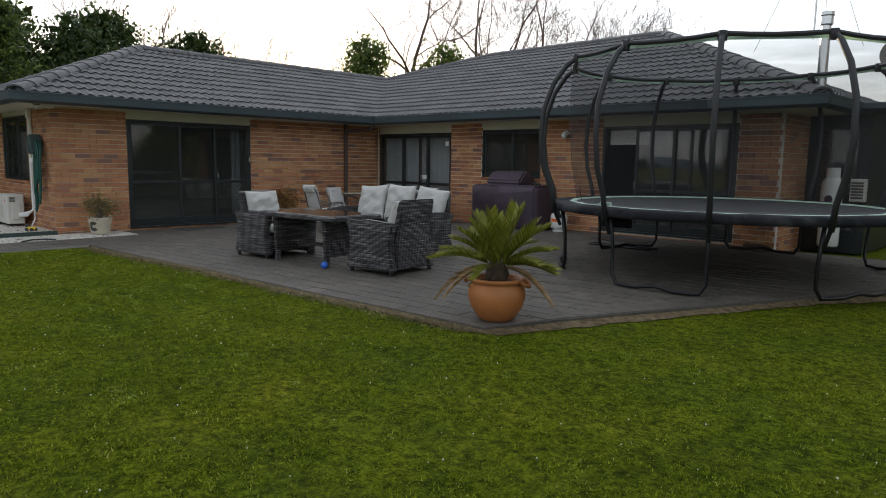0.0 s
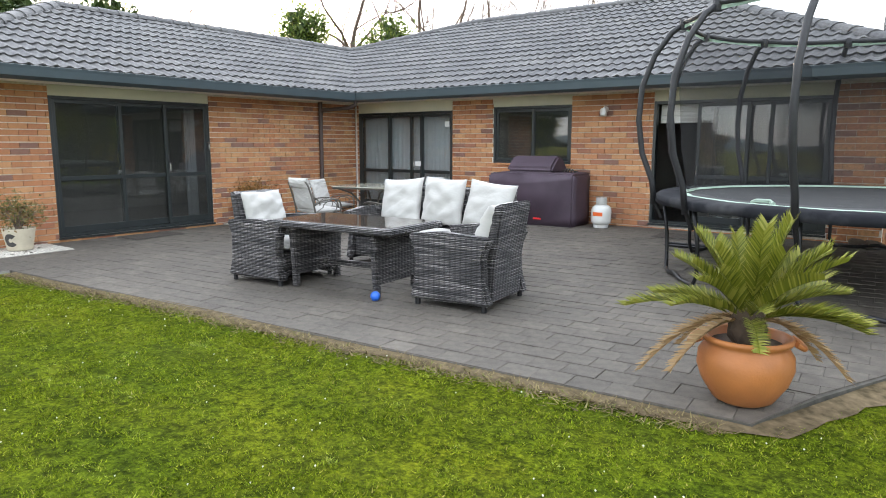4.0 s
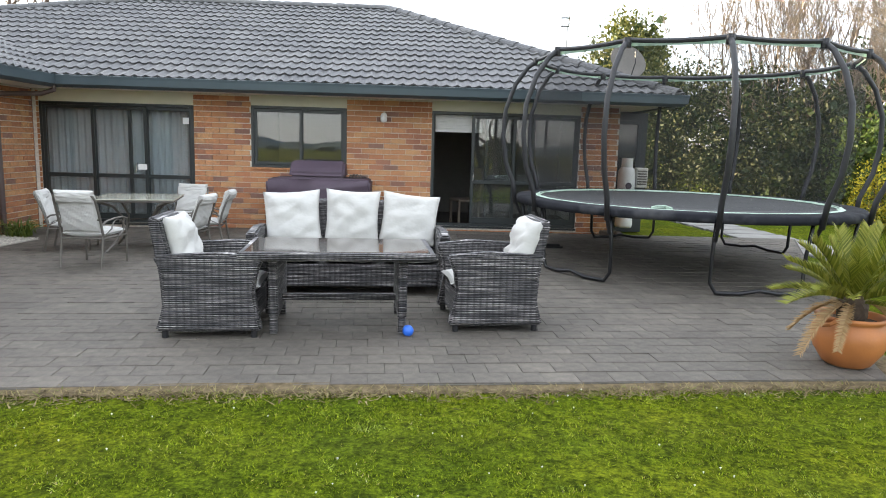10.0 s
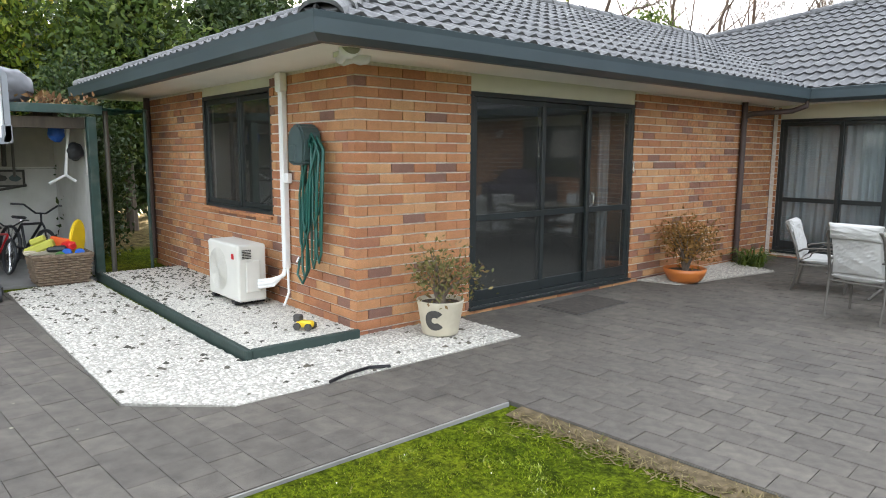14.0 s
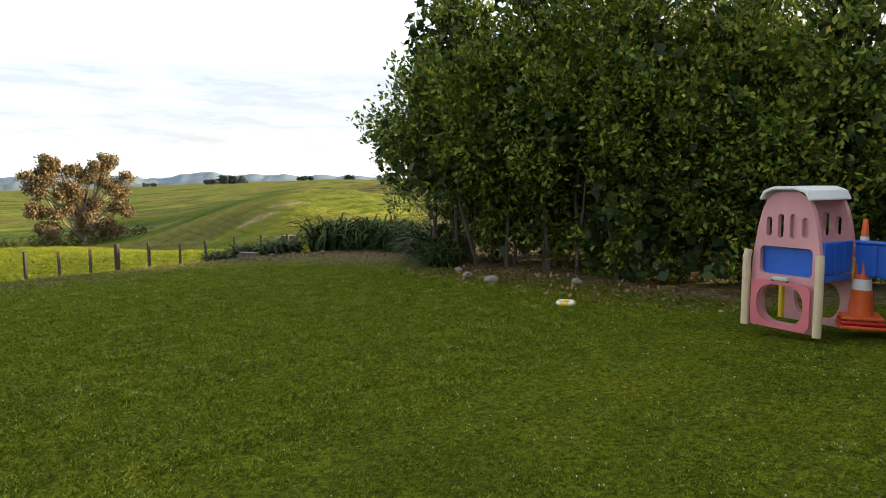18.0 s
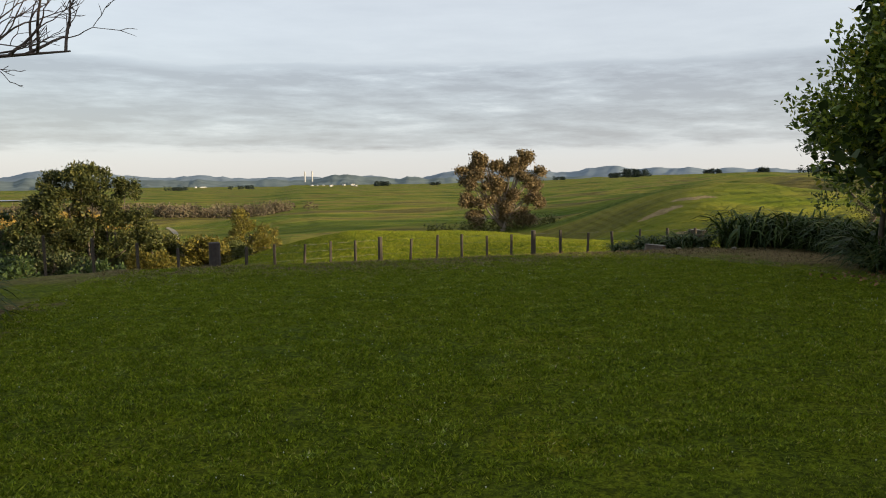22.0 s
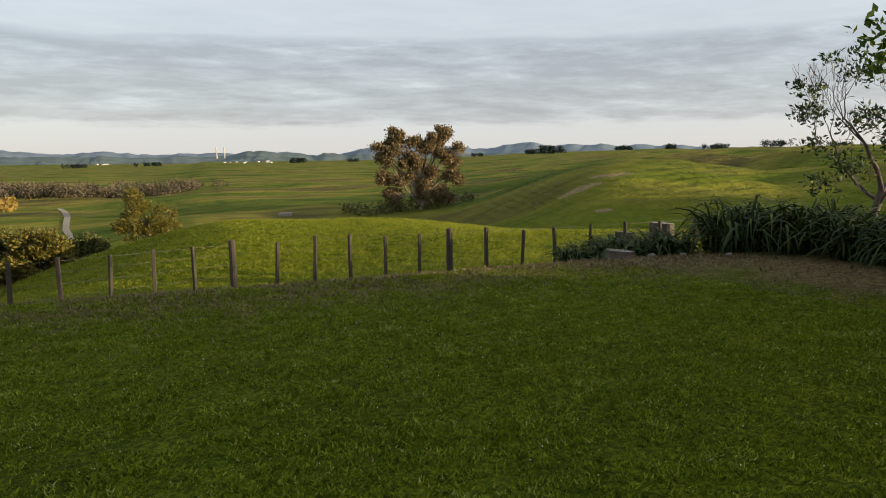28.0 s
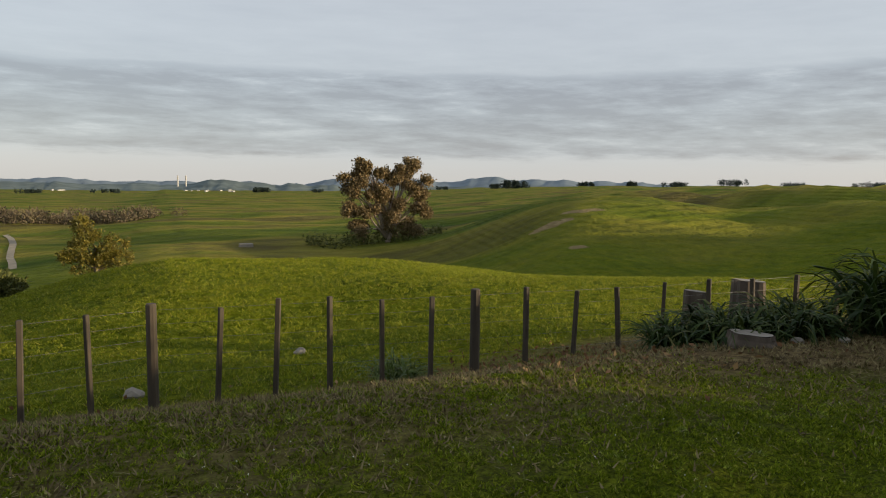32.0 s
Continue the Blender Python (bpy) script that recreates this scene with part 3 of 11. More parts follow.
def tube(bm, pts, r, sides=8, radii=None, caps=True):
    """A round bar through the points."""
    pts = [Vector(p) for p in pts]
    rings = []
    side = None
    for i, p in enumerate(pts):
        d = (pts[min(i + 1, len(pts) - 1)] - pts[max(i - 1, 0)]).normalized()
        if side is None:
            side = d.orthogonal().normalized()
        else:
            side = (side - d * side.dot(d)).normalized()
        up = d.cross(side)
        rr = radii[i] if radii else r
        rings.append([bm.verts.new(p + (side * math.cos(a) + up * math.sin(a)) * rr) for a in [2 * math.pi * k / sides for k in range(sides)]])
    for a, b in zip(rings, rings[1:]):
        for k in range(sides):
            bm.faces.new((a[k], a[(k + 1) % sides], b[(k + 1) % sides], b[k]))
    if caps:
        bm.faces.new(rings[0][::-1]), bm.faces.new(rings[-1])
    return bm


def lathe(bm, profile, sides=24, m=None, caps=False):
    """Turn (radius, height) pairs round z."""
    rings = [[bm.verts.new((r * math.cos(2 * math.pi * k / sides), r * math.sin(2 * math.pi * k / sides), z)) for k in range(sides)] for r, z in profile]
    for a, b in zip(rings, rings[1:]):
        for k in range(sides):
            bm.faces.new((a[k], a[(k + 1) % sides], b[(k + 1) % sides], b[k]))
    if caps:
        bm.faces.new(rings[0][::-1]), bm.faces.new(rings[-1])
    if m is not None:
        bmesh.ops.transform(bm, matrix=m, verts=[v for r in rings for v in r])
    return bm


def raw_mesh(name, verts, faces, material, smooth=False, mat_ids=None):
    me = bpy.data.meshes.new(name)
    nv, nf = len(verts), len(faces)
    k = len(faces[0])
    me.vertices.add(nv)
    me.vertices.foreach_set("co", np.asarray(verts, np.float32).ravel())
    me.loops.add(nf * k)
    me.loops.foreach_set("vertex_index", np.asarray(faces, np.int32).ravel())
    me.polygons.add(nf)
    me.polygons.foreach_set("loop_start", np.arange(0, nf * k, k, dtype=np.int32))
    if smooth:
        me.polygons.foreach_set("use_smooth", np.ones(nf, bool))
    for m in material if isinstance(material, (list, tuple)) else (material,):
        me.materials.append(m)
    if mat_ids is not None:
        me.polygons.foreach_set("material_index", np.asarray(mat_ids, np.int32))
    me.update(calc_edges=True)
    me.validate()
    return me

# ======== ground ========
def sstep(a, b, x):
    t = np.clip((x - a) / (b - a), 0, 1)
    return t * t * (3 - 2 * t)


def pz(x, y):
    """Height of the paved terrace, which rises a little towards the back."""
    return 0.10 * min(1, max(0, x / 5.0)) * min(1, max(0, (y + 7.0) / 6.5))


def wave(x, y, k, s):
    return np.sin(x * k + s) * np.cos(y * k * 0.83 + 1.7 * s) + 0.5 * np.sin(x * k * 2.1 + y * k * 1.3 + 2.3 * s)


def ground_z(x, y):
    """Lawn, drop at the fence, paddock knoll, valley, hills to the west and the plain."""
    x, y = np.asarray(x, float), np.asarray(y, float)
    lawn = -0.025 - 0.275 * sstep(-9.5, -15.0, y) - 0.19 * sstep(-19.0, -25.5, y) + 0.008 * wave(x, y, 0.8, 0.4)
    lip = (1.38 - 0.45 * sstep(-1, -8, x)) * sstep(-25.2, -30.6, y)
    crest = 0.6 - 0.11 * np.maximum(0, -x) - 0.005 * np.maximum(0, -x - 8) ** 2
    crest = np.maximum(crest, -2.2)
    knoll = crest * sstep(-35.5, -45.5, y) * (1 - sstep(-49, -80, y)) - 0.30 * np.exp(-((y + 35.0) / 3.0) ** 2)
    east = 2.2 * sstep(-2.5, 12.0, x) * sstep(-32, -43, y) + 9.0 * sstep(2.0, 45.0, x) * sstep(-27, -55, y) + 1.2 * sstep(7, 16, x) * sstep(-18, -30, y)
    d = np.maximum(0.0, -46.0 - y)
    drop = 13.5 * (1 - np.exp(-(d / 18.0) ** 1.35))
    phi = np.degrees(np.arctan2(-x, -(y + 20.0)))
    r = np.hypot(x, y + 20.0)
    beyond = (y < -20) * 1.0
    west = sstep(14, 48, phi) * sstep(60, 200, r) * beyond
    hills = west * (14.2 + 1.8 * wave(x, y, 0.017, 0.7) + 2.4 * wave(x, y, 0.045, 1.9) + 1.5 * wave(x, y, 0.11, 0.3))
    spur = beyond * 5.0 * np.exp(-(((phi - 33) / 7.0) ** 2)) * sstep(70, 130, r) * (1 - sstep(160, 260, r))
    flats = (0.7 * wave(x, y, 0.013, 2.0) + 0.75 * wave(x, y, 0.055, 0.9)) * sstep(-70, -130, y)
    far = sstep(400, 1800, r) * (3.0 * wave(x, y, 0.0023, 0.3) + 5 * sstep(10, 40, phi)) * beyond
    far = far - 18.0 * sstep(350, 2600, r) * (1 - 0.85 * sstep(8, 34, phi)) * beyond
    return lawn - lip + knoll - np.maximum(drop, east) - 0.25 * np.minimum(drop, east) + hills + spur + flats + far


def terrain_axis(lo, hi, fine_lo, fine_hi, step, grow=1.12):
    a = list(np.arange(fine_lo, fine_hi + 1e-6, step))
    d, v = step, fine_hi
    while v < hi:
        d *= grow
        v += d
        a.append(v)
    d, v = step, fine_lo
    while v > lo:
        d *= grow
        v -= d
        a.insert(0, v)
    return np.array(a)


def ground_mat():
    """Mown lawn with fine mottling and dry patches, rough pasture further out, drying with distance."""
    m = bpy.data.materials.new("grass_ground")
    m.use_nodes = True
    nt = m.node_tree
    n, l = nt.nodes.new, nt.links.new
    b = nt.nodes["Principled BSDF"]
    b.inputs["Roughness"].default_value, b.inputs["Specular IOR Level"].default_value = 0.95, 0.03
    geo = n("ShaderNodeNewGeometry")
    pos = geo.outputs["Position"]

    def noisy(s, d=5.0, r=0.55, st=(1, 1, 1), rot=0.0):
        mp, k = n("ShaderNodeMapping"), n("ShaderNodeTexNoise")
        mp.inputs["Scale"].default_value = st
        mp.inputs["Rotation"].default_value = (0, 0, rot)
        k.inputs["Scale"].default_value, k.inputs["Detail"].default_value, k.inputs["Roughness"].default_value = s, d, r
        l(pos, mp.inputs[0]), l(mp.outputs[0], k.inputs["Vector"])
        return k.outputs["Fac"]

    def ramp(src, *stops):
        r = n("ShaderNodeValToRGB")
        e = r.color_ramp.elements
        e[0].position, e[0].color = stops[0][0], (*stops[0][1], 1)
        e[1].position, e[1].color = stops[-1][0], (*stops[-1][1], 1)
        for p, c in stops[1:-1]:
            e.new(p).color = (*c, 1)
        l(src, r.inputs[0])
        return r.outputs[0]

    def mix(f, a, c, mode="MIX"):
        k = n("ShaderNodeMix")
        k.data_type, k.blend_type = "RGBA", mode
        for s, v in (("Factor", f), ("A", a), ("B", c)):
            if hasattr(v, "links"):
                l(v, k.inputs[s])
            else:
                k.inputs[s].default_value = v if s == "Factor" else (*v, 1)
        return k.outputs["Result"]

    def mth(op, a, c=None, clamp=False):
        k = n("ShaderNodeMath")
        k.operation, k.use_clamp = op, clamp
        for i, v in enumerate((a, c)):
            if v is None:
                continue
            if isinstance(v, (int, float)):
                k.inputs[i].default_value = v
            else:
                l(v, k.inputs[i])
        return k.outputs[0]

    sep = n("ShaderNodeSeparateXYZ")
    l(pos, sep.inputs[0])
    y = sep.outputs[1]
    blade = noisy(70, 4, 0.7)
    lawn = ramp(noisy(1.3, 6, 0.6), (0.3, (0.064, 0.092, 0.007)), (0.52, (0.098, 0.134, 0.008)), (0.72, (0.142, 0.164, 0.012)))
    # noise makes small spots darker and lighter, like gaps and tufts
    fine_mottle = ramp(noisy(19, 6, 0.7), (0.38, (0.24, 0.27, 0.22)), (0.62, (1.5, 1.42, 1.1)))
    lawn = mix(1.0, lawn, fine_mottle, "MULTIPLY")
    lawn = mix(1.0, lawn, ramp(noisy(48, 4, 0.75), (0.36, (0.40, 0.42, 0.42)), (0.5, (1.0, 1.0, 1.0)), (0.64, (1.6, 1.5, 1.3))), "MULTIPLY")
    lawn = mix(1.0, lawn, ramp(noisy(0.8, 5, 0.6), (0.36, (0.86, 0.94, 0.9)), (0.64, (1.16, 1.06, 0.9))), "MULTIPLY")
    # mower bands along the fence
    band = n("ShaderNodeTexWave")
    band.inputs["Scale"].default_value, band.inputs["Distortion"].default_value, band.inputs["Detail"].default_value = 0.42, 2.2, 2.0
    mp = n("ShaderNodeMapping")
    mp.inputs["Rotation"].default_value = (0, 0, radians(82))
    l(pos, mp.inputs[0]), l(mp.outputs[0], band.inputs["Vector"])
    lawn = mix(0.22, lawn, ramp(band.outputs["Fac"], (0.2, (0.058, 0.078, 0.013)), (0.8, (0.088, 0.104, 0.02))))
    # worn brown strip near the fence and bare soil under the hedge
    worn = mth("MULTIPLY", mth("MULTIPLY", mth("SUBTRACT", mth("ADD", mth("MULTIPLY", y, -0.45), mth("MULTIPLY", noisy(0.9, 5), 2.6)), 11.75), 0.9, True), 0.80)
    dirt = ramp(noisy(9, 6, 0.7), (0.34, (0.040, 0.028, 0.014)), (0.5, (0.150, 0.108, 0.054)), (0.68, (0.235, 0.190, 0.085)))
    lawn = mix(worn, lawn, dirt)
    # bare soil under the hedge and under the clumps
    x = sep.outputs[0]
    west = mth("MULTIPLY", mth("SUBTRACT", mth("ADD", mth("MULTIPLY", x, -1.0), mth("MULTIPLY", noisy(1.6, 5), 2.4)), 7.7), 1.3, True)
    east = mth("MULTIPLY", mth("SUBTRACT", mth("ADD", x, mth("MULTIPLY", noisy(1.6, 5), 1.6)), 6.9), 1.8, True)
    east = mth("MULTIPLY", east, mth("MULTIPLY", mth("SUBTRACT", mth("MULTIPLY", y, -1.0), 16.4), 1.0, True))
    east = mth("MULTIPLY", east, mth("SUBTRACT", 1.0, mth("MULTIPLY", mth("SUBTRACT", x, 9.5), 0.8, True)))
    east = mth("MULTIPLY", east, mth("SUBTRACT", 1.0, mth("MULTIPLY", mth("SUBTRACT", mth("MULTIPLY", y, -1.0), 20.6), 0.9, True)))
    lawn = mix(mth("MULTIPLY", mth("MAXIMUM", west, east), 0.9), lawn, dirt)

    def spot(cx, cy, rx, ry, wob, scale):
        """A patch with a ragged edge round a place."""
        u = mth("DIVIDE", mth("SUBTRACT", x, cx), rx)
        v = mth("DIVIDE", mth("SUBTRACT", y, cy), ry)
        d = mth("SQRT", mth("ADD", mth("MULTIPLY", u, u), mth("MULTIPLY", v, v)))
        return mth("MULTIPLY", mth("SUBTRACT", mth("ADD", 1.0, mth("MULTIPLY", mth("SUBTRACT", noisy(scale, 5), 0.5), wob)), d), 4.0, True)

    # bare soil in front of the strap-leaved clumps
    lawn = mix(mth("MULTIPLY", mth("MAXIMUM", spot(-6.6, -25.9, 2.6, 1.1, 1.4, 1.4), spot(-8.9, -23.9, 1.5, 2.6, 1.2, 1.4)), 0.9), lawn, dirt)
    # pasture
    past = ramp(noisy(0.5, 8, 0.65), (0.3, (0.062, 0.092, 0.007)), (0.5, (0.120, 0.150, 0.009)), (0.7, (0.20, 0.200, 0.014)))
    rough_p = ramp(noisy(5, 6, 0.7), (0.3, (0.4, 0.45, 0.4)), (0.65, (1.3, 1.25, 1.1)))
    past = mix(1.0, past, rough_p, "MULTIPLY")
    near = mth("MULTIPLY", mth("SUBTRACT", mth("MULTIPLY", y, -1.0), 29.6), 0.8, True)
    col = mix(near, lawn, past)
    fields = ramp(noisy(0.012, 4, 0.5, (1, 2.2, 1), 0.3), (0.32, (0.055, 0.088, 0.015)), (0.46, (0.12, 0.145, 0.022)), (0.55, (0.205, 0.185, 0.038)), (0.63, (0.115, 0.098, 0.036)), (0.74, (0.165, 0.155, 0.04)))
    track = ramp(noisy(0.09, 6, 0.7, (0.35, 2.0, 1), -0.5), (0.4, (0.7, 0.72, 0.7)), (0.6, (1.1, 1.08, 1.0)))
    fields = mix(0.8, fields, mix(1.0, fields, track, "MULTIPLY"))
    farf = mth("MULTIPLY", mth("SUBTRACT", mth("MULTIPLY", y, -1.0), 60.0), 0.008, True)
    col = mix(farf, col, fields)
    # clay slips on the hillside
    slips = mth("MAXIMUM", spot(-80.8, -138.5, 5.5, 2.6, 1.6, 0.3), mth("MAXIMUM", spot(-69.5, -133.0, 5.0, 2.0, 2.2, 0.35), spot(-62.4, -113.0, 2.0, 1.1, 1.2, 0.6)))
    col = mix(mth("MULTIPLY", slips, 0.85), col, ramp(noisy(0.8, 5, 0.7), (0.3, (0.17, 0.12, 0.06)), (0.7, (0.38, 0.28, 0.16))))
    l(col, b.inputs["Base Color"])
    bp = n("ShaderNodeBump")
    bp.inputs["Strength"].default_value, bp.inputs["Distance"].default_value = 0.9, 0.03
    l(mth("ADD", blade, mth("MULTIPLY", noisy(14, 5, 0.6), 1.2)), bp.inputs["Height"])
    # tussocky relief on the pasture
    bp2 = n("ShaderNodeBump")
    bp2.inputs["Distance"].default_value = 0.5
    l(mth("MULTIPLY", near, 0.9), bp2.inputs["Strength"])
    l(mth("ADD", noisy(1.6, 6, 0.6), mth("ADD", mth("MULTIPLY", noisy(0.25, 5, 0.55), 2.5), mth("MULTIPLY", noisy(0.045, 5, 0.6, (1, 1.6, 1), 0.4), 16.0))), bp2.inputs["Height"])
    l(bp.outputs[0], bp2.inputs["Normal"])
    # stock tracks that follow the contours of the steeper slopes
    tw, bp3, sn = n("ShaderNodeTexWave"), n("ShaderNodeBump"), n("ShaderNodeSeparateXYZ")
    tw.bands_direction = "Z"
    tw.inputs["Scale"].default_value, tw.inputs["Distortion"].default_value, tw.inputs["Detail"].default_value, tw.inputs["Detail Scale"].default_value = 0.34, 5.0, 3.0, 0.12
    l(pos, tw.inputs["Vector"]), l(geo.outputs["Normal"], sn.inputs[0])
    slope = mth("MULTIPLY", mth("SUBTRACT", 0.9985, sn.outputs[2]), 300.0, True)
    l(mth("MULTIPLY", mth("MULTIPLY", slope, mth("MULTIPLY", mth("SUBTRACT", mth("MULTIPLY", y, -1.0), 75.0), 0.02, True)), 0.9), bp3.inputs["Strength"])
    bp3.inputs["Distance"].default_value = 0.5
    l(tw.outputs["Fac"], bp3.inputs["Height"]), l(bp2.outputs[0], bp3.inputs["Normal"])
    l(bp3.outputs[0], b.inputs["Normal"])
    return m


xs = terrain_axis(-5200, 5200, -16, 20, 0.5, 1.08)
ys = terrain_axis(-5200, 5200, -52, 12, 0.5, 1.08)
gx, gy = np.meshgrid(xs, ys)
gz = ground_z(gx, gy)
nx, ny = len(xs), len(ys)
idx = np.arange(nx * ny).reshape(ny, nx)
quads = np.stack([idx[:-1, :-1], idx[:-1, 1:], idx[1:, 1:], idx[1:, :-1]], -1).reshape(-1, 4)
M["ground"] = ground_mat()
ground = new("ground", raw_mesh("ground", np.stack([gx.ravel(), gy.ravel(), gz.ravel()], -1), quads, M["ground"], True))
tagged(ground, "mown green lawn falling into rolling pasture and far plain", "ground", kind="structure")


def gzf(x, y):
    return float(ground_z(x, y))


def blade_mat():
    """Grass blades: each its own green, with paler clover patches and straw here and there."""
    m = leaf_mat("grass_blade", [(0.0, (0.060, 0.094, 0.005)), (0.4, (0.140, 0.192, 0.010)), (0.75, (0.225, 0.278, 0.016)), (0.95, (0.28, 0.305, 0.035)), (1.0, (0.36, 0.31, 0.10))], 0.6, 0.25)
    nt = m.node_tree
    n, l = nt.nodes.new, nt.links.new
    b = nt.nodes["Principled BSDF"]
    b.inputs["Specular IOR Level"].default_value = 0.06
    ramp = nt.nodes["Color Ramp"]
    geo, k, r, mx = n("ShaderNodeNewGeometry"), n("ShaderNodeTexNoise"), n("ShaderNodeValToRGB"), n("ShaderNodeMix")
    k.inputs["Scale"].default_value, k.inputs["Detail"].default_value, k.inputs["Roughness"].default_value = 3.6, 6.0, 0.7
    l(geo.outputs["Position"], k.inputs["Vector"]), l(k.outputs["Fac"], r.inputs[0])
    e = r.color_ramp.elements
    e[0].position, e[0].color = 0.34, (0.62, 0.66, 0.6, 1)
    e[1].position, e[1].color = 0.67, (1.45, 1.45, 4.2, 1)
    e.new(0.57).color = (1.0, 1.0, 1.0, 1)
    mx.data_type, mx.blend_type = "RGBA", "MULTIPLY"
    mx.inputs["Factor"].default_value = 1.0
    l(ramp.outputs[0], mx.inputs["A"]), l(r.outputs[0], mx.inputs["B"])
    # tufts a hand's breadth across, dark and light
    k2, r2, mx2 = n("ShaderNodeTexNoise"), n("ShaderNodeValToRGB"), n("ShaderNodeMix")
    k2.inputs["Scale"].default_value, k2.inputs["Detail"].default_value, k2.inputs["Roughness"].default_value = 34.0, 4.0, 0.7
    l(geo.outputs["Position"], k2.inputs["Vector"]), l(k2.outputs["Fac"], r2.inputs[0])
    e = r2.color_ramp.elements
    e[0].position, e[0].color = 0.36, (0.56, 0.58, 0.60, 1)
    e[1].position, e[1].color = 0.64, (1.42, 1.38, 1.2, 1)
    mx2.data_type, mx2.blend_type = "RGBA", "MULTIPLY"
    mx2.inputs["Factor"].default_value = 1.0
    l(mx.outputs["Result"], mx2.inputs["A"]), l(r2.outputs[0], mx2.inputs["B"])
    for link in [x for x in nt.links if x.from_node == ramp and x.to_node != mx]:
        l(mx2.outputs["Result"], link.to_socket)
    return m


def grass_spots(rs, rects):
    out = []
    for x0, x1, y0, y1, per in rects:
        n = int((x1 - x0) * (y1 - y0) * per)
        out.append(np.stack([rs.uniform(x0, x1, n), rs.uniform(y0, y1, n)], -1))
    p = np.concatenate(out)
    paved = (p[:, 1] > -10.46 + 0.06 * np.sin(p[:, 0] * 4) + rs.normal(0, 0.10, len(p))) & (p[:, 0] < 1.92)
    front = -7.40 + (p[:, 0] - 1.82) * 0.071 - 0.05 - 0.05 * np.sin(p[:, 0] * 5.3) * np.sin(p[:, 0] * 1.9 + 1) + rs.normal(0, 0.03, len(p))
    paved |= (p[:, 1] > front) & (p[:, 0] < 9.5)
    paved |= (p[:, 0] < 9.68 + (p[:, 1] + 6.4) * 0.47) & (p[:, 1] > -6.95)
    bare = np.minimum(np.hypot((p[:, 0] + 6.6) / 2.6, (p[:, 1] + 25.9) / 1.1), np.hypot((p[:, 0] + 8.9) / 1.5, (p[:, 1] + 23.9) / 2.6))
    paved |= bare < 0.95 + rs.normal(0, 0.2, len(p))
    return p[~paved]


def grain(x, y, size, seed):
    """Smooth random values from 0 to 1 with patches of the given size."""
    g = np.random.RandomState(seed).rand(256, 256)
    u, v = x / size, y / size
    i, j = np.floor(u).astype(int), np.floor(v).astype(int)
    a, b = u - i, v - j
    a, b = a * a * (3 - 2 * a), b * b * (3 - 2 * b)
    i0, i1, j0, j1 = i % 256, (i + 1) % 256, j % 256, (j + 1) % 256
    return (g[i0, j0] * (1 - a) + g[i1, j0] * a) * (1 - b) + (g[i0, j1] * (1 - a) + g[i1, j1] * a) * b


def tuft_mesh(rs, p, per, jitter, h0, h1, w0, w1, z_off=-0.004):
    """Leaning blades in tufts: corners and faces."""
    thick = 0.6 * grain(p[:, 0], p[:, 1], 0.07, 3) + 0.4 * grain(p[:, 0], p[:, 1], 0.33, 4)
    keep = thick > 0.40 + rs.uniform(-0.14, 0.10, len(p))
    p, thick = np.repeat(p[keep], per, 0), np.repeat(thick[keep], per)
    n = len(p)
    p = p + rs.normal(0, jitter, (n, 2))
    z = ground_z(p[:, 0], p[:, 1]) + z_off
    a, turn = rs.uniform(0, 6.283, n), rs.uniform(0, 6.283, n)
    h = rs.uniform(h0, h1, n) * (0.35 + 1.25 * thick)
    lean = h * rs.uniform(0.3, 1.6, n)
    w = rs.uniform(w0, w1, n)
    base = np.stack([p[:, 0], p[:, 1], z], -1)
    s = np.stack([np.cos(a) * w, np.sin(a) * w, np.zeros(n)], -1)
    tip = base + np.stack([np.cos(turn) * lean, np.sin(turn) * lean, h], -1)
    return np.stack([base - s, base + s, tip], 1).reshape(-1, 3), np.arange(n * 3).reshape(-1, 3)


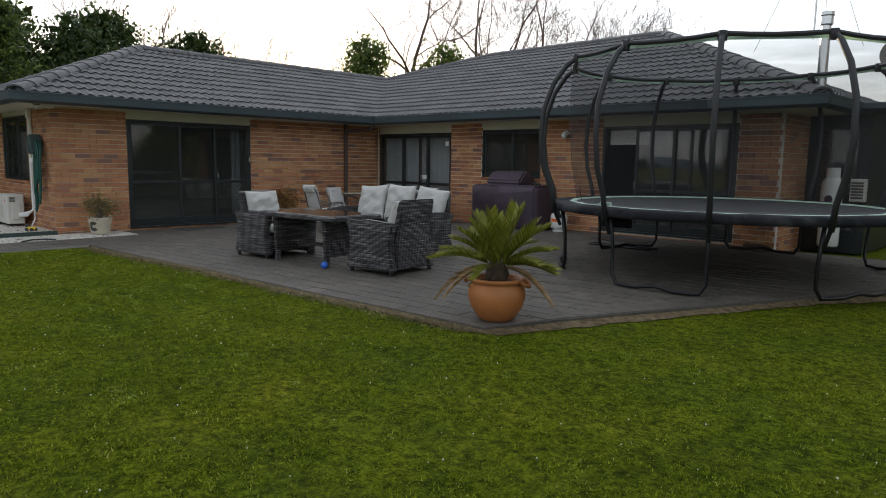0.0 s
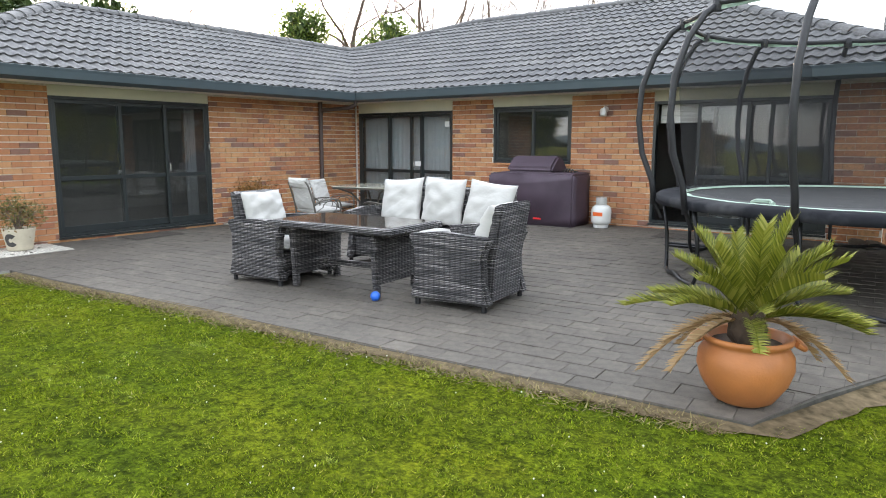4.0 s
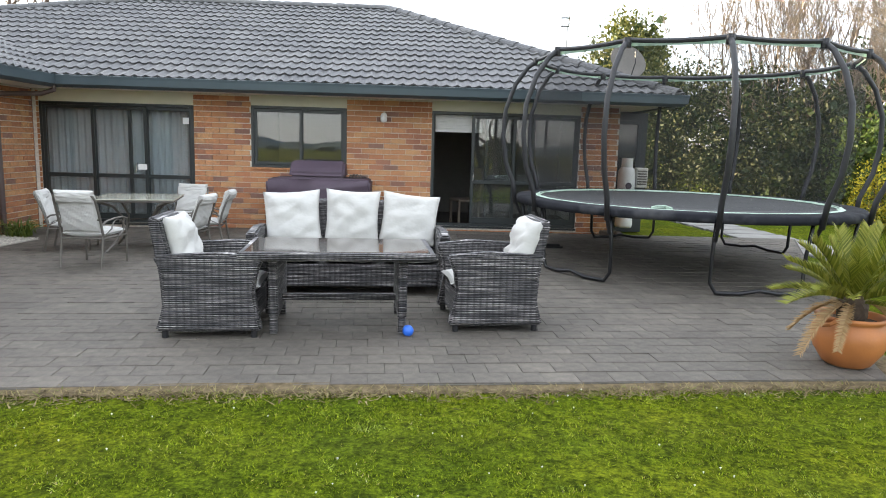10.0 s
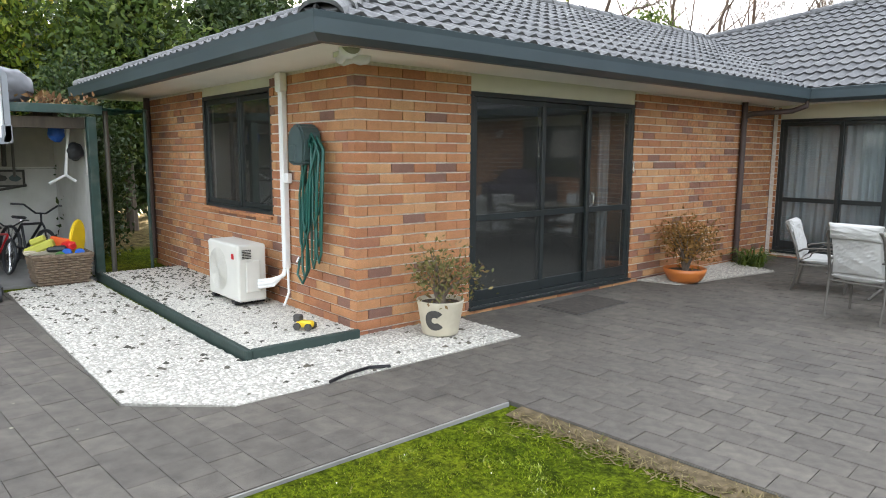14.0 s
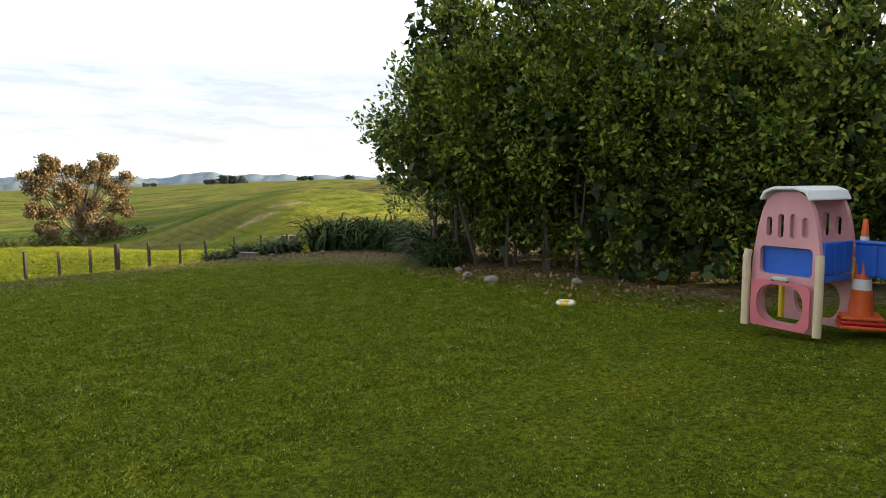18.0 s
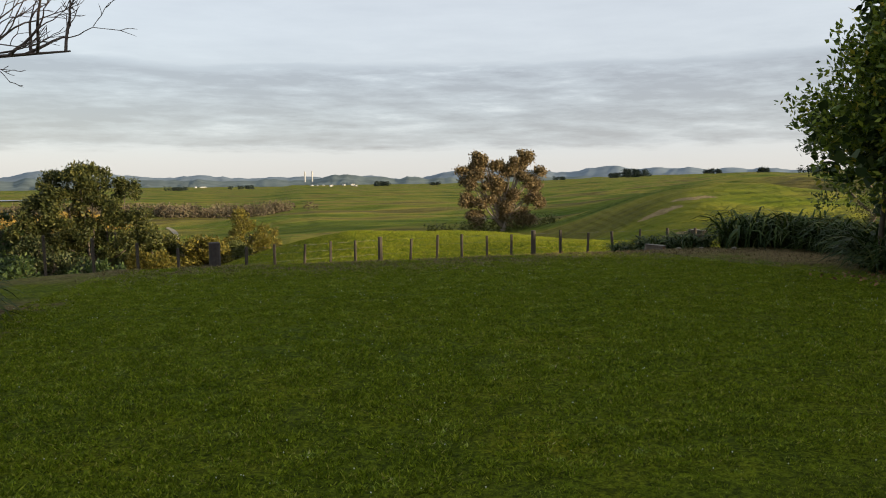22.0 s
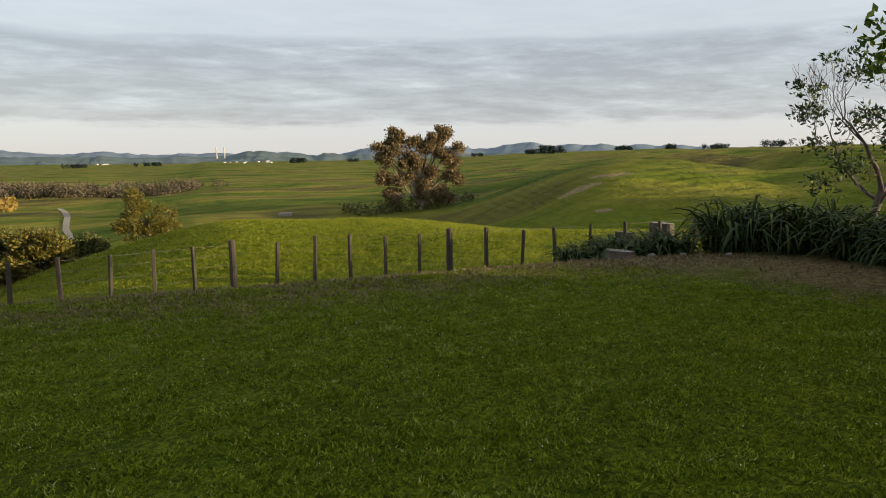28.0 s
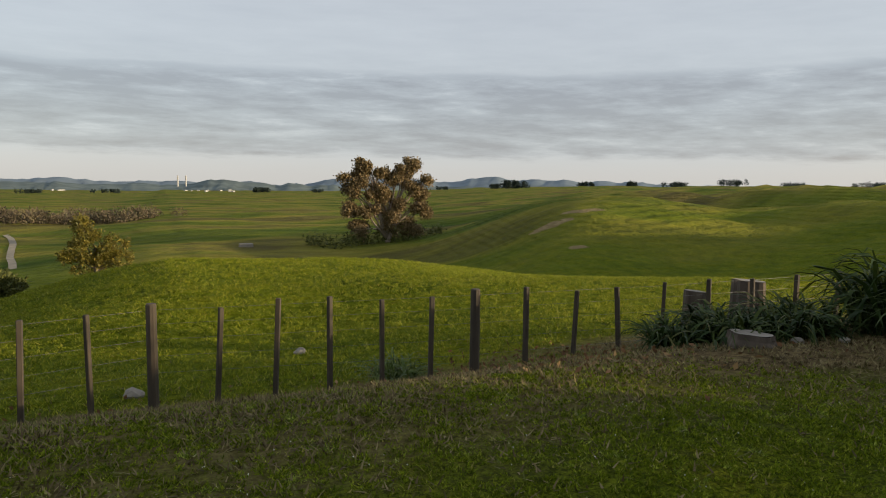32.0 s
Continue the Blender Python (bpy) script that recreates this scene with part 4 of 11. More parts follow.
def grass_blades():
    rs = np.random.RandomState(5)
    near = tuft_mesh(rs, grass_spots(rs, [(-4.5, 14.5, -13.6, -6.2, 900), (9.6, 15, -6.2, -2.0, 300)]), 8, 0.018, 0.006, 0.019, 0.0028, 0.0062)
    ob = new("grass", raw_mesh("grass", *near, M["blade"]))
    tagged(ob, "short mown lawn grass with clover patches", "grass", kind="stuff")
    far = tuft_mesh(rs, grass_spots(rs, [(-5.9, 8.5, -19.5, -13.6, 820), (-5.9, 6.8, -24.4, -19.5, 760), (-5.8, 6.5, -26.4, -24.4, 620), (-6.0, 5.0, -29.8, -26.4, 420)]), 7, 0.020, 0.011, 0.032, 0.0045, 0.0100)
    ob = new("grass", raw_mesh("grass", *far, M["blade"]))
    tagged(ob, "short mown lawn grass running down to the fence", "grass", kind="stuff")
    q = np.stack([rs.uniform(-18, 12, 62000), rs.uniform(-47.5, -30.4, 62000)], -1)
    ob = new("pasture_grass", raw_mesh("pasture_grass", *tuft_mesh(rs, q, 6, 0.05, 0.025, 0.085, 0.006, 0.015, -0.01), M["pasture_blade"]))
    tagged(ob, "tussocky bright green pasture grass beyond the fence", "grass", kind="stuff")
    # dead grass left lying along the fence and under the clumps
    q = np.concatenate([np.stack([rs.uniform(-8.5, 7.0, 30000), rs.normal(-27.0, 1.6, 30000)], -1), np.stack([rs.uniform(-8.6, -5.8, 3500), rs.uniform(-27, -12, 3500)], -1)])
    q = q[wave(q[:, 0], q[:, 1], 2.3, 0.9) > -0.7]
    e = rs.uniform(2.0, 9.3, 2600)
    q = np.concatenate([q, np.stack([rs.uniform(-3.9, 1.9, 3200), -10.24 - np.abs(rs.normal(0, 0.2, 3200))], -1), np.stack([e, -7.42 + (e - 1.82) * 0.071 - np.abs(rs.normal(0, 0.07, 2600))], -1)])
    q = np.repeat(q, 2, 0) + rs.normal(0, 0.03, (2 * len(q), 2))
    n = len(q)
    c = np.column_stack([q, ground_z(q[:, 0], q[:, 1]) + 0.003])
    a, ln = rs.uniform(0, 6.283, n), rs.uniform(0.02, 0.10, n)
    far = np.where(q[:, 1] < -20, 1.0, 0.0)
    d = np.stack([np.cos(a) * ln, np.sin(a) * ln, rs.uniform(0.0, 0.035, n) * (1 + far)], -1)
    s = np.stack([-np.sin(a), np.cos(a), np.zeros(n)], -1) * (rs.uniform(0.003, 0.007, n) * (1 + 0.5 * far))[:, None]
    v = np.stack([c - s, c + s, c + d], 1).reshape(-1, 3)
    ob = new("dead_grass", raw_mesh("dead_grass", v, np.arange(n * 3).reshape(-1, 3), M["straw"]))
    tagged(ob, "dry straw-coloured clippings and dead grass along the fence", "dead grass", kind="stuff")
    # clover heads and daisies
    q = grass_spots(rs, [(-4, 14, -14, -6.2, 6), (-6, 7, -25, -14, 5)])
    n = len(q)
    c = np.column_stack([q, ground_z(q[:, 0], q[:, 1]) + rs.uniform(0.018, 0.032, n)])
    r = rs.uniform(0.003, 0.0065, n)[:, None]
    d = np.array(((1, 0, 0), (0, 1, 0), (-1, 0, 0), (0, -1, 0), (0, 0, 0.7), (0, 0, -1.6)))
    v = (c[:, None, :] + d[None] * r[:, None, :]).reshape(-1, 3)
    f = np.array(((0, 1, 4), (1, 2, 4), (2, 3, 4), (3, 0, 4), (1, 0, 5), (2, 1, 5), (3, 2, 5), (0, 3, 5)))
    fs = (np.arange(n)[:, None, None] * 6 + f[None]).reshape(-1, 3)
    ob = new("clover_flowers", raw_mesh("clover_flowers", v, fs, M["white_petal"]))
    tagged(ob, "tiny white clover heads dotted over the lawn", "flowers", kind="stuff")


M["blade"] = blade_mat()
M["pasture_blade"] = leaf_mat("pasture_blade", [(0.0, (0.085, 0.120, 0.007)), (0.5, (0.200, 0.235, 0.011)), (0.9, (0.33, 0.335, 0.020)), (1.0, (0.38, 0.33, 0.07))], 0.6, 0.3)
M["straw"] = leaf_mat("straw", [(0.0, (0.075, 0.055, 0.026)), (0.5, (0.17, 0.13, 0.06)), (0.8, (0.26, 0.21, 0.10)), (1.0, (0.10, 0.12, 0.02))], 0.8, 0.15)
M["white_petal"] = mat("white_petal", (0.62, 0.62, 0.52), 0.8, island=0.2)
grass_blades()

# ======== house ========
SOFFIT = 2.215
EAVE = 0.68
WX0, WY0, HX1 = -5.10, -7.28, 9.45       # far corner of the wing, its end, the right corner of the main block
DEPTH = 8.0


def wall_boxes(bm, a0, a1, z0, z1, holes, put):
    """Solid wall between a0 and a1 with rectangular holes; put(bm, a0, a1, z0, z1) adds one block."""
    cuts = sorted({a0, a1, *[h[0] for h in holes], *[h[1] for h in holes]})
    for u, v in zip(cuts, cuts[1:]):
        mid = (u + v) / 2
        hs = sorted([(h[2], h[3]) for h in holes if h[0] < mid < h[1]])
        z = z0
        for lo, hi in hs:
            if lo > z + 1e-4:
                put(bm, u, v, z, lo)
            z = hi
        if z < z1 - 1e-4:
            put(bm, u, v, z, z1)


# openings: from, to, sill, head
LS = (-6.04, -3.50, 0.06, 2.06)
BD = (0.10, 2.53, 0.10, 2.02)
KW = (3.44, 4.98, 1.06, 2.05)
S2 = (6.36, 8.80, 0.18, 2.05)
W2 = (-3.20, -1.47, 0.88, 2.12)


def up_to(h):
    return (h[0], h[1], h[2], SOFFIT)


bm = bmesh.new()
wall_boxes(bm, WY0 + 0.14, 0.0, -0.3, SOFFIT, [up_to(LS)], lambda b, u, v, z, w: box(b, -0.14, -0.012, u, v, z, w))
wall_west = part("wall_west", bm, M["mortar"])
tagged(wall_west, "orange-brown brick wall of the wing", "wall", kind="structure")
bm = bmesh.new()
wall_boxes(bm, 0.0, HX1, -0.3, SOFFIT, [up_to(BD), up_to(KW), up_to(S2)], lambda b, u, v, z, w: box(b, u, v, 0.012, 0.14, z, w))
wall_north = part("wall_north", bm, M["mortar"])
tagged(wall_north, "orange-brown brick wall behind the terrace", "wall", kind="structure")
bm = bmesh.new()
wall_boxes(bm, WX0, -0.012, -0.3, SOFFIT, [up_to(W2)], lambda b, u, v, z, w: box(b, u, v, WY0 + 0.012, WY0 + 0.14, z, w))
wall_south = part("wall_south", bm, M["mortar"])
tagged(wall_south, "orange-brown brick end wall of the wing", "wall", kind="structure")
bm = bmesh.new()
box(bm, HX1 - 0.14, HX1 - 0.012, 0.14, DEPTH, -0.3, SOFFIT)
wall_east = tagged(part("wall_east", bm, M["mortar"]), "brick side wall of the main block", "wall", kind="structure")
bm = bmesh.new()
box(bm, WX0, WX0 + 0.14, WY0 + 0.14, DEPTH, -0.3, SOFFIT)
box(bm, WX0, HX1, DEPTH, DEPTH + 0.14, -0.3, SOFFIT)
tagged(part("wall_back", bm, M["mortar"]), "plain outer brick walls behind the house", "wall", kind="structure")
# boards over the openings
bm = bmesh.new()
box(bm, -0.10, -0.02, LS[0], LS[1], LS[3], SOFFIT)
tagged(part("trim_west", bm, M["cream"]), "cream board above the sliding door", "trim", kind="structure")
for nm, h in (("door", BD), ("window", KW), ("slider", S2)):
    bm = bmesh.new()
    box(bm, h[0], h[1], 0.02, 0.10, h[3], SOFFIT)
    tagged(part("trim_" + nm, bm, M["cream"]), "cream board above the opening", "trim", kind="structure")
bm = bmesh.new()
box(bm, W2[0], W2[1], WY0 + 0.02, WY0 + 0.10, W2[3], SOFFIT)
tagged(part("trim_south", bm, M["cream"]), "cream board above the wing window", "trim", kind="structure")

# soffits
bm = bmesh.new()
z0, z1 = SOFFIT, SOFFIT + 0.02
box(bm, -0.13, EAVE, WY0 - EAVE, -EAVE, z0, z1)
box(bm, -0.13, HX1 + EAVE, -EAVE + 0.001, 0.13, z0, z1)
box(bm, WX0 - EAVE, -0.131, WY0 - EAVE, WY0 + 0.13, z0, z1)
box(bm, HX1 - 0.13, HX1 + EAVE, 0.131, DEPTH + EAVE, z0, z1)
box(bm, WX0 - EAVE, WX0 + 0.13, WY0 + 0.131, DEPTH + EAVE, z0, z1)
tagged(part("soffit", bm, M["soffit"]), "cream painted soffit under the eaves", "soffit", kind="structure")

# gutters and fascia
def gutter(name, a, b, out, ma=0, mb=0):
    """Quad gutter along a to b, standing out towards out, its ends mitred by ma and mb."""
    a, b, out = Vector(a), Vector(b), Vector(out)
    bm = bmesh.new()
    prof = [(0, -0.02), (0.0, 0.17), (-0.02, 0.17), (-0.02, -0.045), (0.05, -0.045), (0.115, -0.005), (0.125, 0.085), (0.135, 0.125), (0.118, 0.13), (0.108, 0.02), (0.02, -0.01)]
    rows = [[bm.verts.new(p + out * u + Vector((0, 0, v))) for u, v in prof] for p in (a, b)]
    run = (b - a).normalized()
    for row, m in ((rows[0], ma), (rows[1], mb)):
        for vert, (u, v) in zip(row, prof):
            vert.co += run * (m * u)
    k = len(prof)
    for i in range(k):
        bm.faces.new((rows[0][i], rows[0][(i + 1) % k], rows[1][(i + 1) % k], rows[1][i]))
    bm.faces.new(rows[0][::-1]), bm.faces.new(rows[1])
    bmesh.ops.recalc_face_normals(bm, faces=bm.faces)
    return tagged(part(name, bm, M["gutter"]), "blue-grey steel gutter along the eaves", "gutter", kind="structure")


gut_z = SOFFIT + 0.02
gutter("gutter_west", (EAVE, WY0 - EAVE, gut_z), (EAVE, -EAVE, gut_z), (1, 0, 0), -1, -1)
gutter("gutter_north", (EAVE, -EAVE, gut_z), (HX1 + EAVE, -EAVE, gut_z), (0, -1, 0), 1, 1)
gutter("gutter_south", (WX0 - EAVE - 0.12, WY0 - EAVE, gut_z), (EAVE, WY0 - EAVE, gut_z), (0, -1, 0), 0, 1)
gutter("gutter_east", (HX1 + EAVE, -EAVE, gut_z), (HX1 + EAVE, DEPTH + EAVE, gut_z), (1, 0, 0), -1, 0)

# roof planes
PITCH = 0.425
RZ = SOFFIT + 0.15
ridge_y = DEPTH / 2
ridge_z = RZ + (ridge_y + EAVE) * PITCH
wing_mid = WX0 / 2
wing_ridge_z = RZ + (EAVE - wing_mid) * PITCH
meet_y = (wing_ridge_z - RZ) / PITCH - EAVE
wing_end_y = WY0 - EAVE + (EAVE - wing_mid)
RL = Vector((0.3, ridge_y, ridge_z))
RR = Vector((HX1 + EAVE - (ridge_y + EAVE), ridge_y, ridge_z))
WM = Vector((wing_mid, meet_y, wing_ridge_z))
WE = Vector((wing_mid, wing_end_y, wing_ridge_z))
inner = Vector((EAVE, -EAVE, RZ))
e_r, e_br = Vector((HX1 + EAVE, -EAVE, RZ)), Vector((HX1 + EAVE, DEPTH + EAVE, RZ))
w_r, w_l = Vector((EAVE, WY0 - EAVE, RZ)), Vector((WX0 - EAVE, WY0 - EAVE, RZ))
e_bl = Vector((WX0 - EAVE, DEPTH + EAVE, RZ))
bm = bmesh.new()
for poly in ([inner, e_r, RR, RL, WM], [e_r, e_br, RR], [w_r, inner, WM, WE], [w_l, w_r, WE], [e_bl, w_l, WE, WM, RL], [e_br, e_bl, RL, RR]):
    bm.faces.new([bm.verts.new(p) for p in poly])
roof = tagged(part("roof", bm, M["tile_rest"]), "dark grey concrete tile hip roof with ridge caps", "roof", kind="structure")

# rooms behind the glass
bm = bmesh.new()
box(bm, WX0 + 0.15, HX1 - 0.15, 0.15, DEPTH - 0.01, -0.05, 0.02)
box(bm, WX0 + 0.15, -0.15, WY0 + 0.15, 0.15, -0.05, 0.02)
tagged(part("floor_inside", bm, M["carpet"]), "dark carpeted floor inside the house", "floor", kind="structure")
bm = bmesh.new()
box(bm, WX0 + 0.15, HX1 - 0.15, 0.15, DEPTH - 0.01, SOFFIT - 0.02, SOFFIT - 0.002)
box(bm, WX0 + 0.15, -0.15, WY0 + 0.15, 0.15, SOFFIT - 0.02, SOFFIT - 0.002)
tagged(part("ceiling", bm, M["interior"]), "plain ceiling inside the house", "ceiling", kind="structure")
bm = bmesh.new()
box(bm, -4.2, -4.1, WY0 + 0.15, 0.0, 0.021, SOFFIT - 0.021)
box(bm, -4.09, HX1 - 0.15, 4.0, 4.1, 0.021, SOFFIT - 0.021)
box(bm, 3.0, 3.08, 0.15, 3.99, 0.021, SOFFIT - 0.021)
box(bm, -4.09, -0.15, -0.6, -0.5, 0.021, SOFFIT - 0.021)
tagged(part("wall_inside", bm, M["interior"]), "plain painted partition walls inside", "wall", kind="structure")

# ======== terrace ========
LCX, LCY = 1.82, -7.36
PCX, PCY = 9.42, -6.82
bm = bmesh.new()


def slab(bm, pts, drop=0.14, lift=0.0):
    top = [bm.verts.new((x, y, pz(x, y) - 0.007 + lift)) for x, y in pts]
    bot = [bm.verts.new((x, y, pz(x, y) - drop)) for x, y in pts]
    bm.faces.new(top)
    for i in range(len(pts)):
        j = (i + 1) % len(pts)
        bm.faces.new((top[j], top[i], bot[i], bot[j]))


slab(bm, [(0.0, 0.0), (0.0, -7.0), (0.88, -7.0), (LCX, LCY), (5.0, -7.16)])
slab(bm, [(0.0, 0.0), (5.0, -7.16), (PCX, PCY), (5.0, 0.0)])
slab(bm, [(5.0, 0.0), (PCX, PCY), (9.65, -6.2), (11.35, -2.6), (12.6, 0.0)])
slab(bm, [(0.88, -7.0), (0.88, -8.7), (0.36, -9.25), (LCX + 0.06, -10.2), (LCX, LCY)])
slab(bm, [(0.36, -9.25), (-3.85, -9.25), (-3.85, -10.25), (LCX + 0.06, -10.2)])
terrace = tagged(part("pavement", bm, M["grout"]), "grey paved terrace and garden path", "pavement", kind="structure")

# thin concrete edging where the path leaves the terrace
bm = bmesh.new()
slab(bm, [(LCX + 0.018, LCY - 0.02), (LCX + 0.004, LCY - 0.02), (LCX + 0.064, -10.2), (LCX + 0.078, -10.2)], 0.05, 0.006)
tagged(part("edging", bm, M["concrete"]), "thin pale concrete edging between path and lawn", "edging", kind="structure")

# pale dried splashes on the path
bm = bmesh.new()
rng = random.Random(88)
for cx, cy, spread, count in ((-0.35, -10.02, 0.10, 12), (-0.20, -9.95, 0.10, 9), (-0.55, -9.98, 0.07, 7), (-0.10, -9.84, 0.05, 4), (-0.85, -9.72, 0.05, 5), (-1.25, -9.86, 0.05, 5), (-2.1, -9.98, 0.06, 4), (0.25, -9.7, 0.25, 4)):
    for j in range(count):
        r = rng.uniform(0.010, 0.034)
        x, y = cx + rng.gauss(0, spread), max(-10.18, cy + rng.gauss(0, spread * 0.7))
        ring = [bm.verts.new((x + r * (0.75 + rng.uniform(-0.4, 0.4)) * math.cos(6.283 * i / 11), y + r * (0.6 + rng.uniform(-0.3, 0.3)) * math.sin(6.283 * i / 11), 0.0055)) for i in range(11)]
        bm.faces.new(ring)
M["splash"] = mat("pale_splash", (0.33, 0.31, 0.23), 0.9, var=0.5, scale=30)
tagged(part("splashes", bm, M["splash"]), "pale dried splashes on the paved path", "stain", kind="stuff")

# ======== windows and doors ========
def obox(bm, axis, base, a0, a1, o0, o1, z0, z1, bevel=0.003):
    if axis == "x":
        box(bm, a0, a1, base - o1, base - o0, z0, z1, bevel)
    else:
        box(bm, base + o0, base + o1, a0, a1, z0, z1, bevel)


def frame_ring(bm, axis, base, a0, a1, z0, z1, w, o0, o1, bottom=None):
    bt = bottom or w
    obox(bm, axis, base, a0, a0 + w, o0, o1, z0, z1)
    obox(bm, axis, base, a1 - w, a1, o0, o1, z0, z1)
    obox(bm, axis, base, a0 + w, a1 - w, o0, o1, z1 - w, z1)
    obox(bm, axis, base, a0 + w, a1 - w, o0, o1, z0, z0 + bt)


def joinery(name, label, category, axis, base, hole, sashes, rail=None, open_gap=None):
    """A dark aluminium unit in the hole; sashes are (from, to, how far out, with a rail or not)."""
    a0, a1, z0, z1 = hole
    th = thing(name, label, category, kind="structure")
    bm = bmesh.new()
    frame_ring(bm, axis, base, a0 + 0.002, a1 - 0.002, z0 + 0.002, z1 - 0.002, 0.045, -0.10, -0.005)
    part("window_frame", bm, M["joinery"], th)
    bm = bmesh.new()
    obox(bm, axis, base, a0 - 0.01, a1 + 0.01, -0.10, 0.03, z0 - 0.03, z0 - 0.001)
    part("window_sill", bm, M["joinery"] if z0 < 0.5 else M["brick"], th)
    for s0, s1, off, has in sashes:
        bm = bmesh.new()
        w = 0.05
        frame_ring(bm, axis, base, s0, s1, z0 + 0.05, z1 - 0.05, w, off - 0.03, off, 0.10 if rail else 0.05)
        sash = part("sash", bm, M["joinery"], th)
        spans = [(z0 + (0.15 if rail else 0.10), z1 - 0.10)]
        if has and rail:
            bm = bmesh.new()
            obox(bm, axis, base, s0 + w, s1 - w, off - 0.03, off + 0.004, rail - 0.03, rail + 0.03)
            part("rail", bm, M["joinery"], sash)
            spans = [(spans[0][0], rail - 0.03), (rail + 0.03, spans[0][1])]
        for lo, hi in spans:
            bm = bmesh.new()
            obox(bm, axis, base, s0 + w - 0.004, s1 - w + 0.004, off - 0.018, off - 0.012, lo - 0.004, hi + 0.004, 0)
            p = part("pane", bm, M["glass"], sash)
            p.visible_shadow = False
    return th


door_1 = joinery("door_1", "closed dark aluminium sliding door with three glass panels", "door", "y", 0.0, LS,
                 [(-6.0, -5.0, -0.012, True), (-5.06, -4.24, -0.05, True), (-4.32, -3.545, -0.012, True)], 0.90)
door_2 = joinery("door_2", "closed dark aluminium patio door with net curtains behind", "door", "x", 0.0, BD,
                 [(0.145, 0.95, -0.012, True), (0.91, 1.52, -0.05, True), (1.48, 1.78, -0.012, True), (1.74, 2.485, -0.05, True)], 0.86)
window_1 = joinery("window_1", "dark aluminium kitchen window with two panes", "window", "x", 0.0, KW, [(3.485, 4.26, -0.03, False), (4.22, 4.935, -0.05, False)])
door_3 = joinery("door_3", "dark aluminium sliding door standing half open", "door", "x", 0.0, S2,
                 [(7.02, 7.75, -0.012, True), (7.25, 8.05, -0.05, True), (8.01, 8.755, -0.012, True)], 0.92)


def joinery_south():
    th = joinery("window_2", "dark aluminium bedroom window with two panes", "window", "x", WY0, W2, [(-3.155, -2.27, -0.03, False), (-2.31, -1.515, -0.05, False)])
    return th


window_2 = joinery_south()
# handles
for th, at in ((door_1, (0.02, -4.28, 1.02)), (door_1, (0.02, -3.56, 1.35)), (door_2, (1.62, -0.02, 1.0)), (door_3, (7.06, -0.02, 1.0))):
    bm = bmesh.new()
    tube(bm, [(at[0], at[1], at[2] - 0.07), (at[0] + 0.03 * (at[1] < -1), at[1] - 0.03 * (at[1] > -1), at[2] - 0.05), (at[0] + 0.03 * (at[1] < -1), at[1] - 0.03 * (at[1] > -1), at[2] + 0.05), (at[0], at[1], at[2] + 0.07)], 0.010)
    part("door_handle", bm, M["chrome"], th, "bright metal handle")


def curtain(name, axis, base, a0, a1, z0, z1, waves, label, m):
    n = int(waves * 10)
    vs, fs = [], []
    for k in range(n + 1):
        a = a0 + (a1 - a0) * k / n
        o = 0.03 * math.sin(k / 10 * 2 * math.pi) + 0.012 * math.sin(k * 1.7)
        for z in (z0, (z0 + z1) / 2, z1):
            oo = o * (1.15 if z == z0 else 0.9)
            vs.append((a, base + oo, z) if axis == "x" else (base + oo, a, z))
    for k in range(n):
        for j in (0, 1):
            i = k * 3 + j
            fs.append((i, i + 3, i + 4, i + 1))
    ob = new(name, raw_mesh(name, vs, fs, m, True))
    sol = ob.modifiers.new("thick", "SOLIDIFY")
    sol.thickness = 0.004
    return tagged(ob, label, "curtain")


curtain("net_curtain", "x", 0.17, 0.14, 2.48, 0.09, 2.0, 22, "pale grey net curtain hanging behind the patio door", M["curtain"])
curtain("curtain", "y", -0.26, -3.82, -3.62, 0.09, 2.02, 3, "pale gathered curtain behind the sliding door", M["dim_curtain"])
curtain("curtain", "y", -0.26, -6.0, -5.86, 0.09, 2.02, 2, "pale gathered curtain at the side of the sliding door", M["dim_curtain"])
bm = bmesh.new()
box(bm, 6.42, 7.2, 0.17, 0.175, 1.72, 2.0)
for k in range(5):
    box(bm, 6.42, 7.2, 0.155, 0.169, 1.722 + k * 0.056, 1.744 + k * 0.056, 0.004)
tagged(part("blind", bm, M["white_cloth"]), "white pleated blind drawn up in the doorway", "blind")
# stickers on glass
for x, z, w, h, nm in ((1.63, 0.97, 0.14, 0.09, "notice"), (2.36, 1.72, 0.10, 0.10, "sticker")):
    tagged(part(nm, new_box(x, x + w, -0.010, -0.006, z, z + h, 0.001), M["white_plastic"]), "small white notice stuck on the door glass", "sticker")

# ======== terrace furniture ========
def rz(a):
    return Matrix.Rotation(radians(a), 4, "Z")


def ry(a):
    return Matrix.Rotation(radians(a), 4, "Y")


def rx(a):
    return Matrix.Rotation(radians(a), 4, "X")


def extrude_poly(bm, pts, axis, a0, a1, bevel=0.0):
    """A polygon in the two other axes, made thick along axis."""
    def at(p, a):
        return (a, p[0], p[1]) if axis == "x" else (p[0], a, p[1]) if axis == "y" else (p[0], p[1], a)
    v0, v1 = [bm.verts.new(at(p, a0)) for p in pts], [bm.verts.new(at(p, a1)) for p in pts]
    fs = [bm.faces.new(v0), bm.faces.new(v1[::-1])]
    for i in range(len(pts)):
        j = (i + 1) % len(pts)
        fs.append(bm.faces.new((v0[j], v0[i], v1[i], v1[j])))
    bmesh.ops.recalc_face_normals(bm, faces=fs)
    if bevel:
        bmesh.ops.bevel(bm, geom=list({e for f in fs for e in f.edges}), offset=bevel, segments=2, affect="EDGES")
    return bm


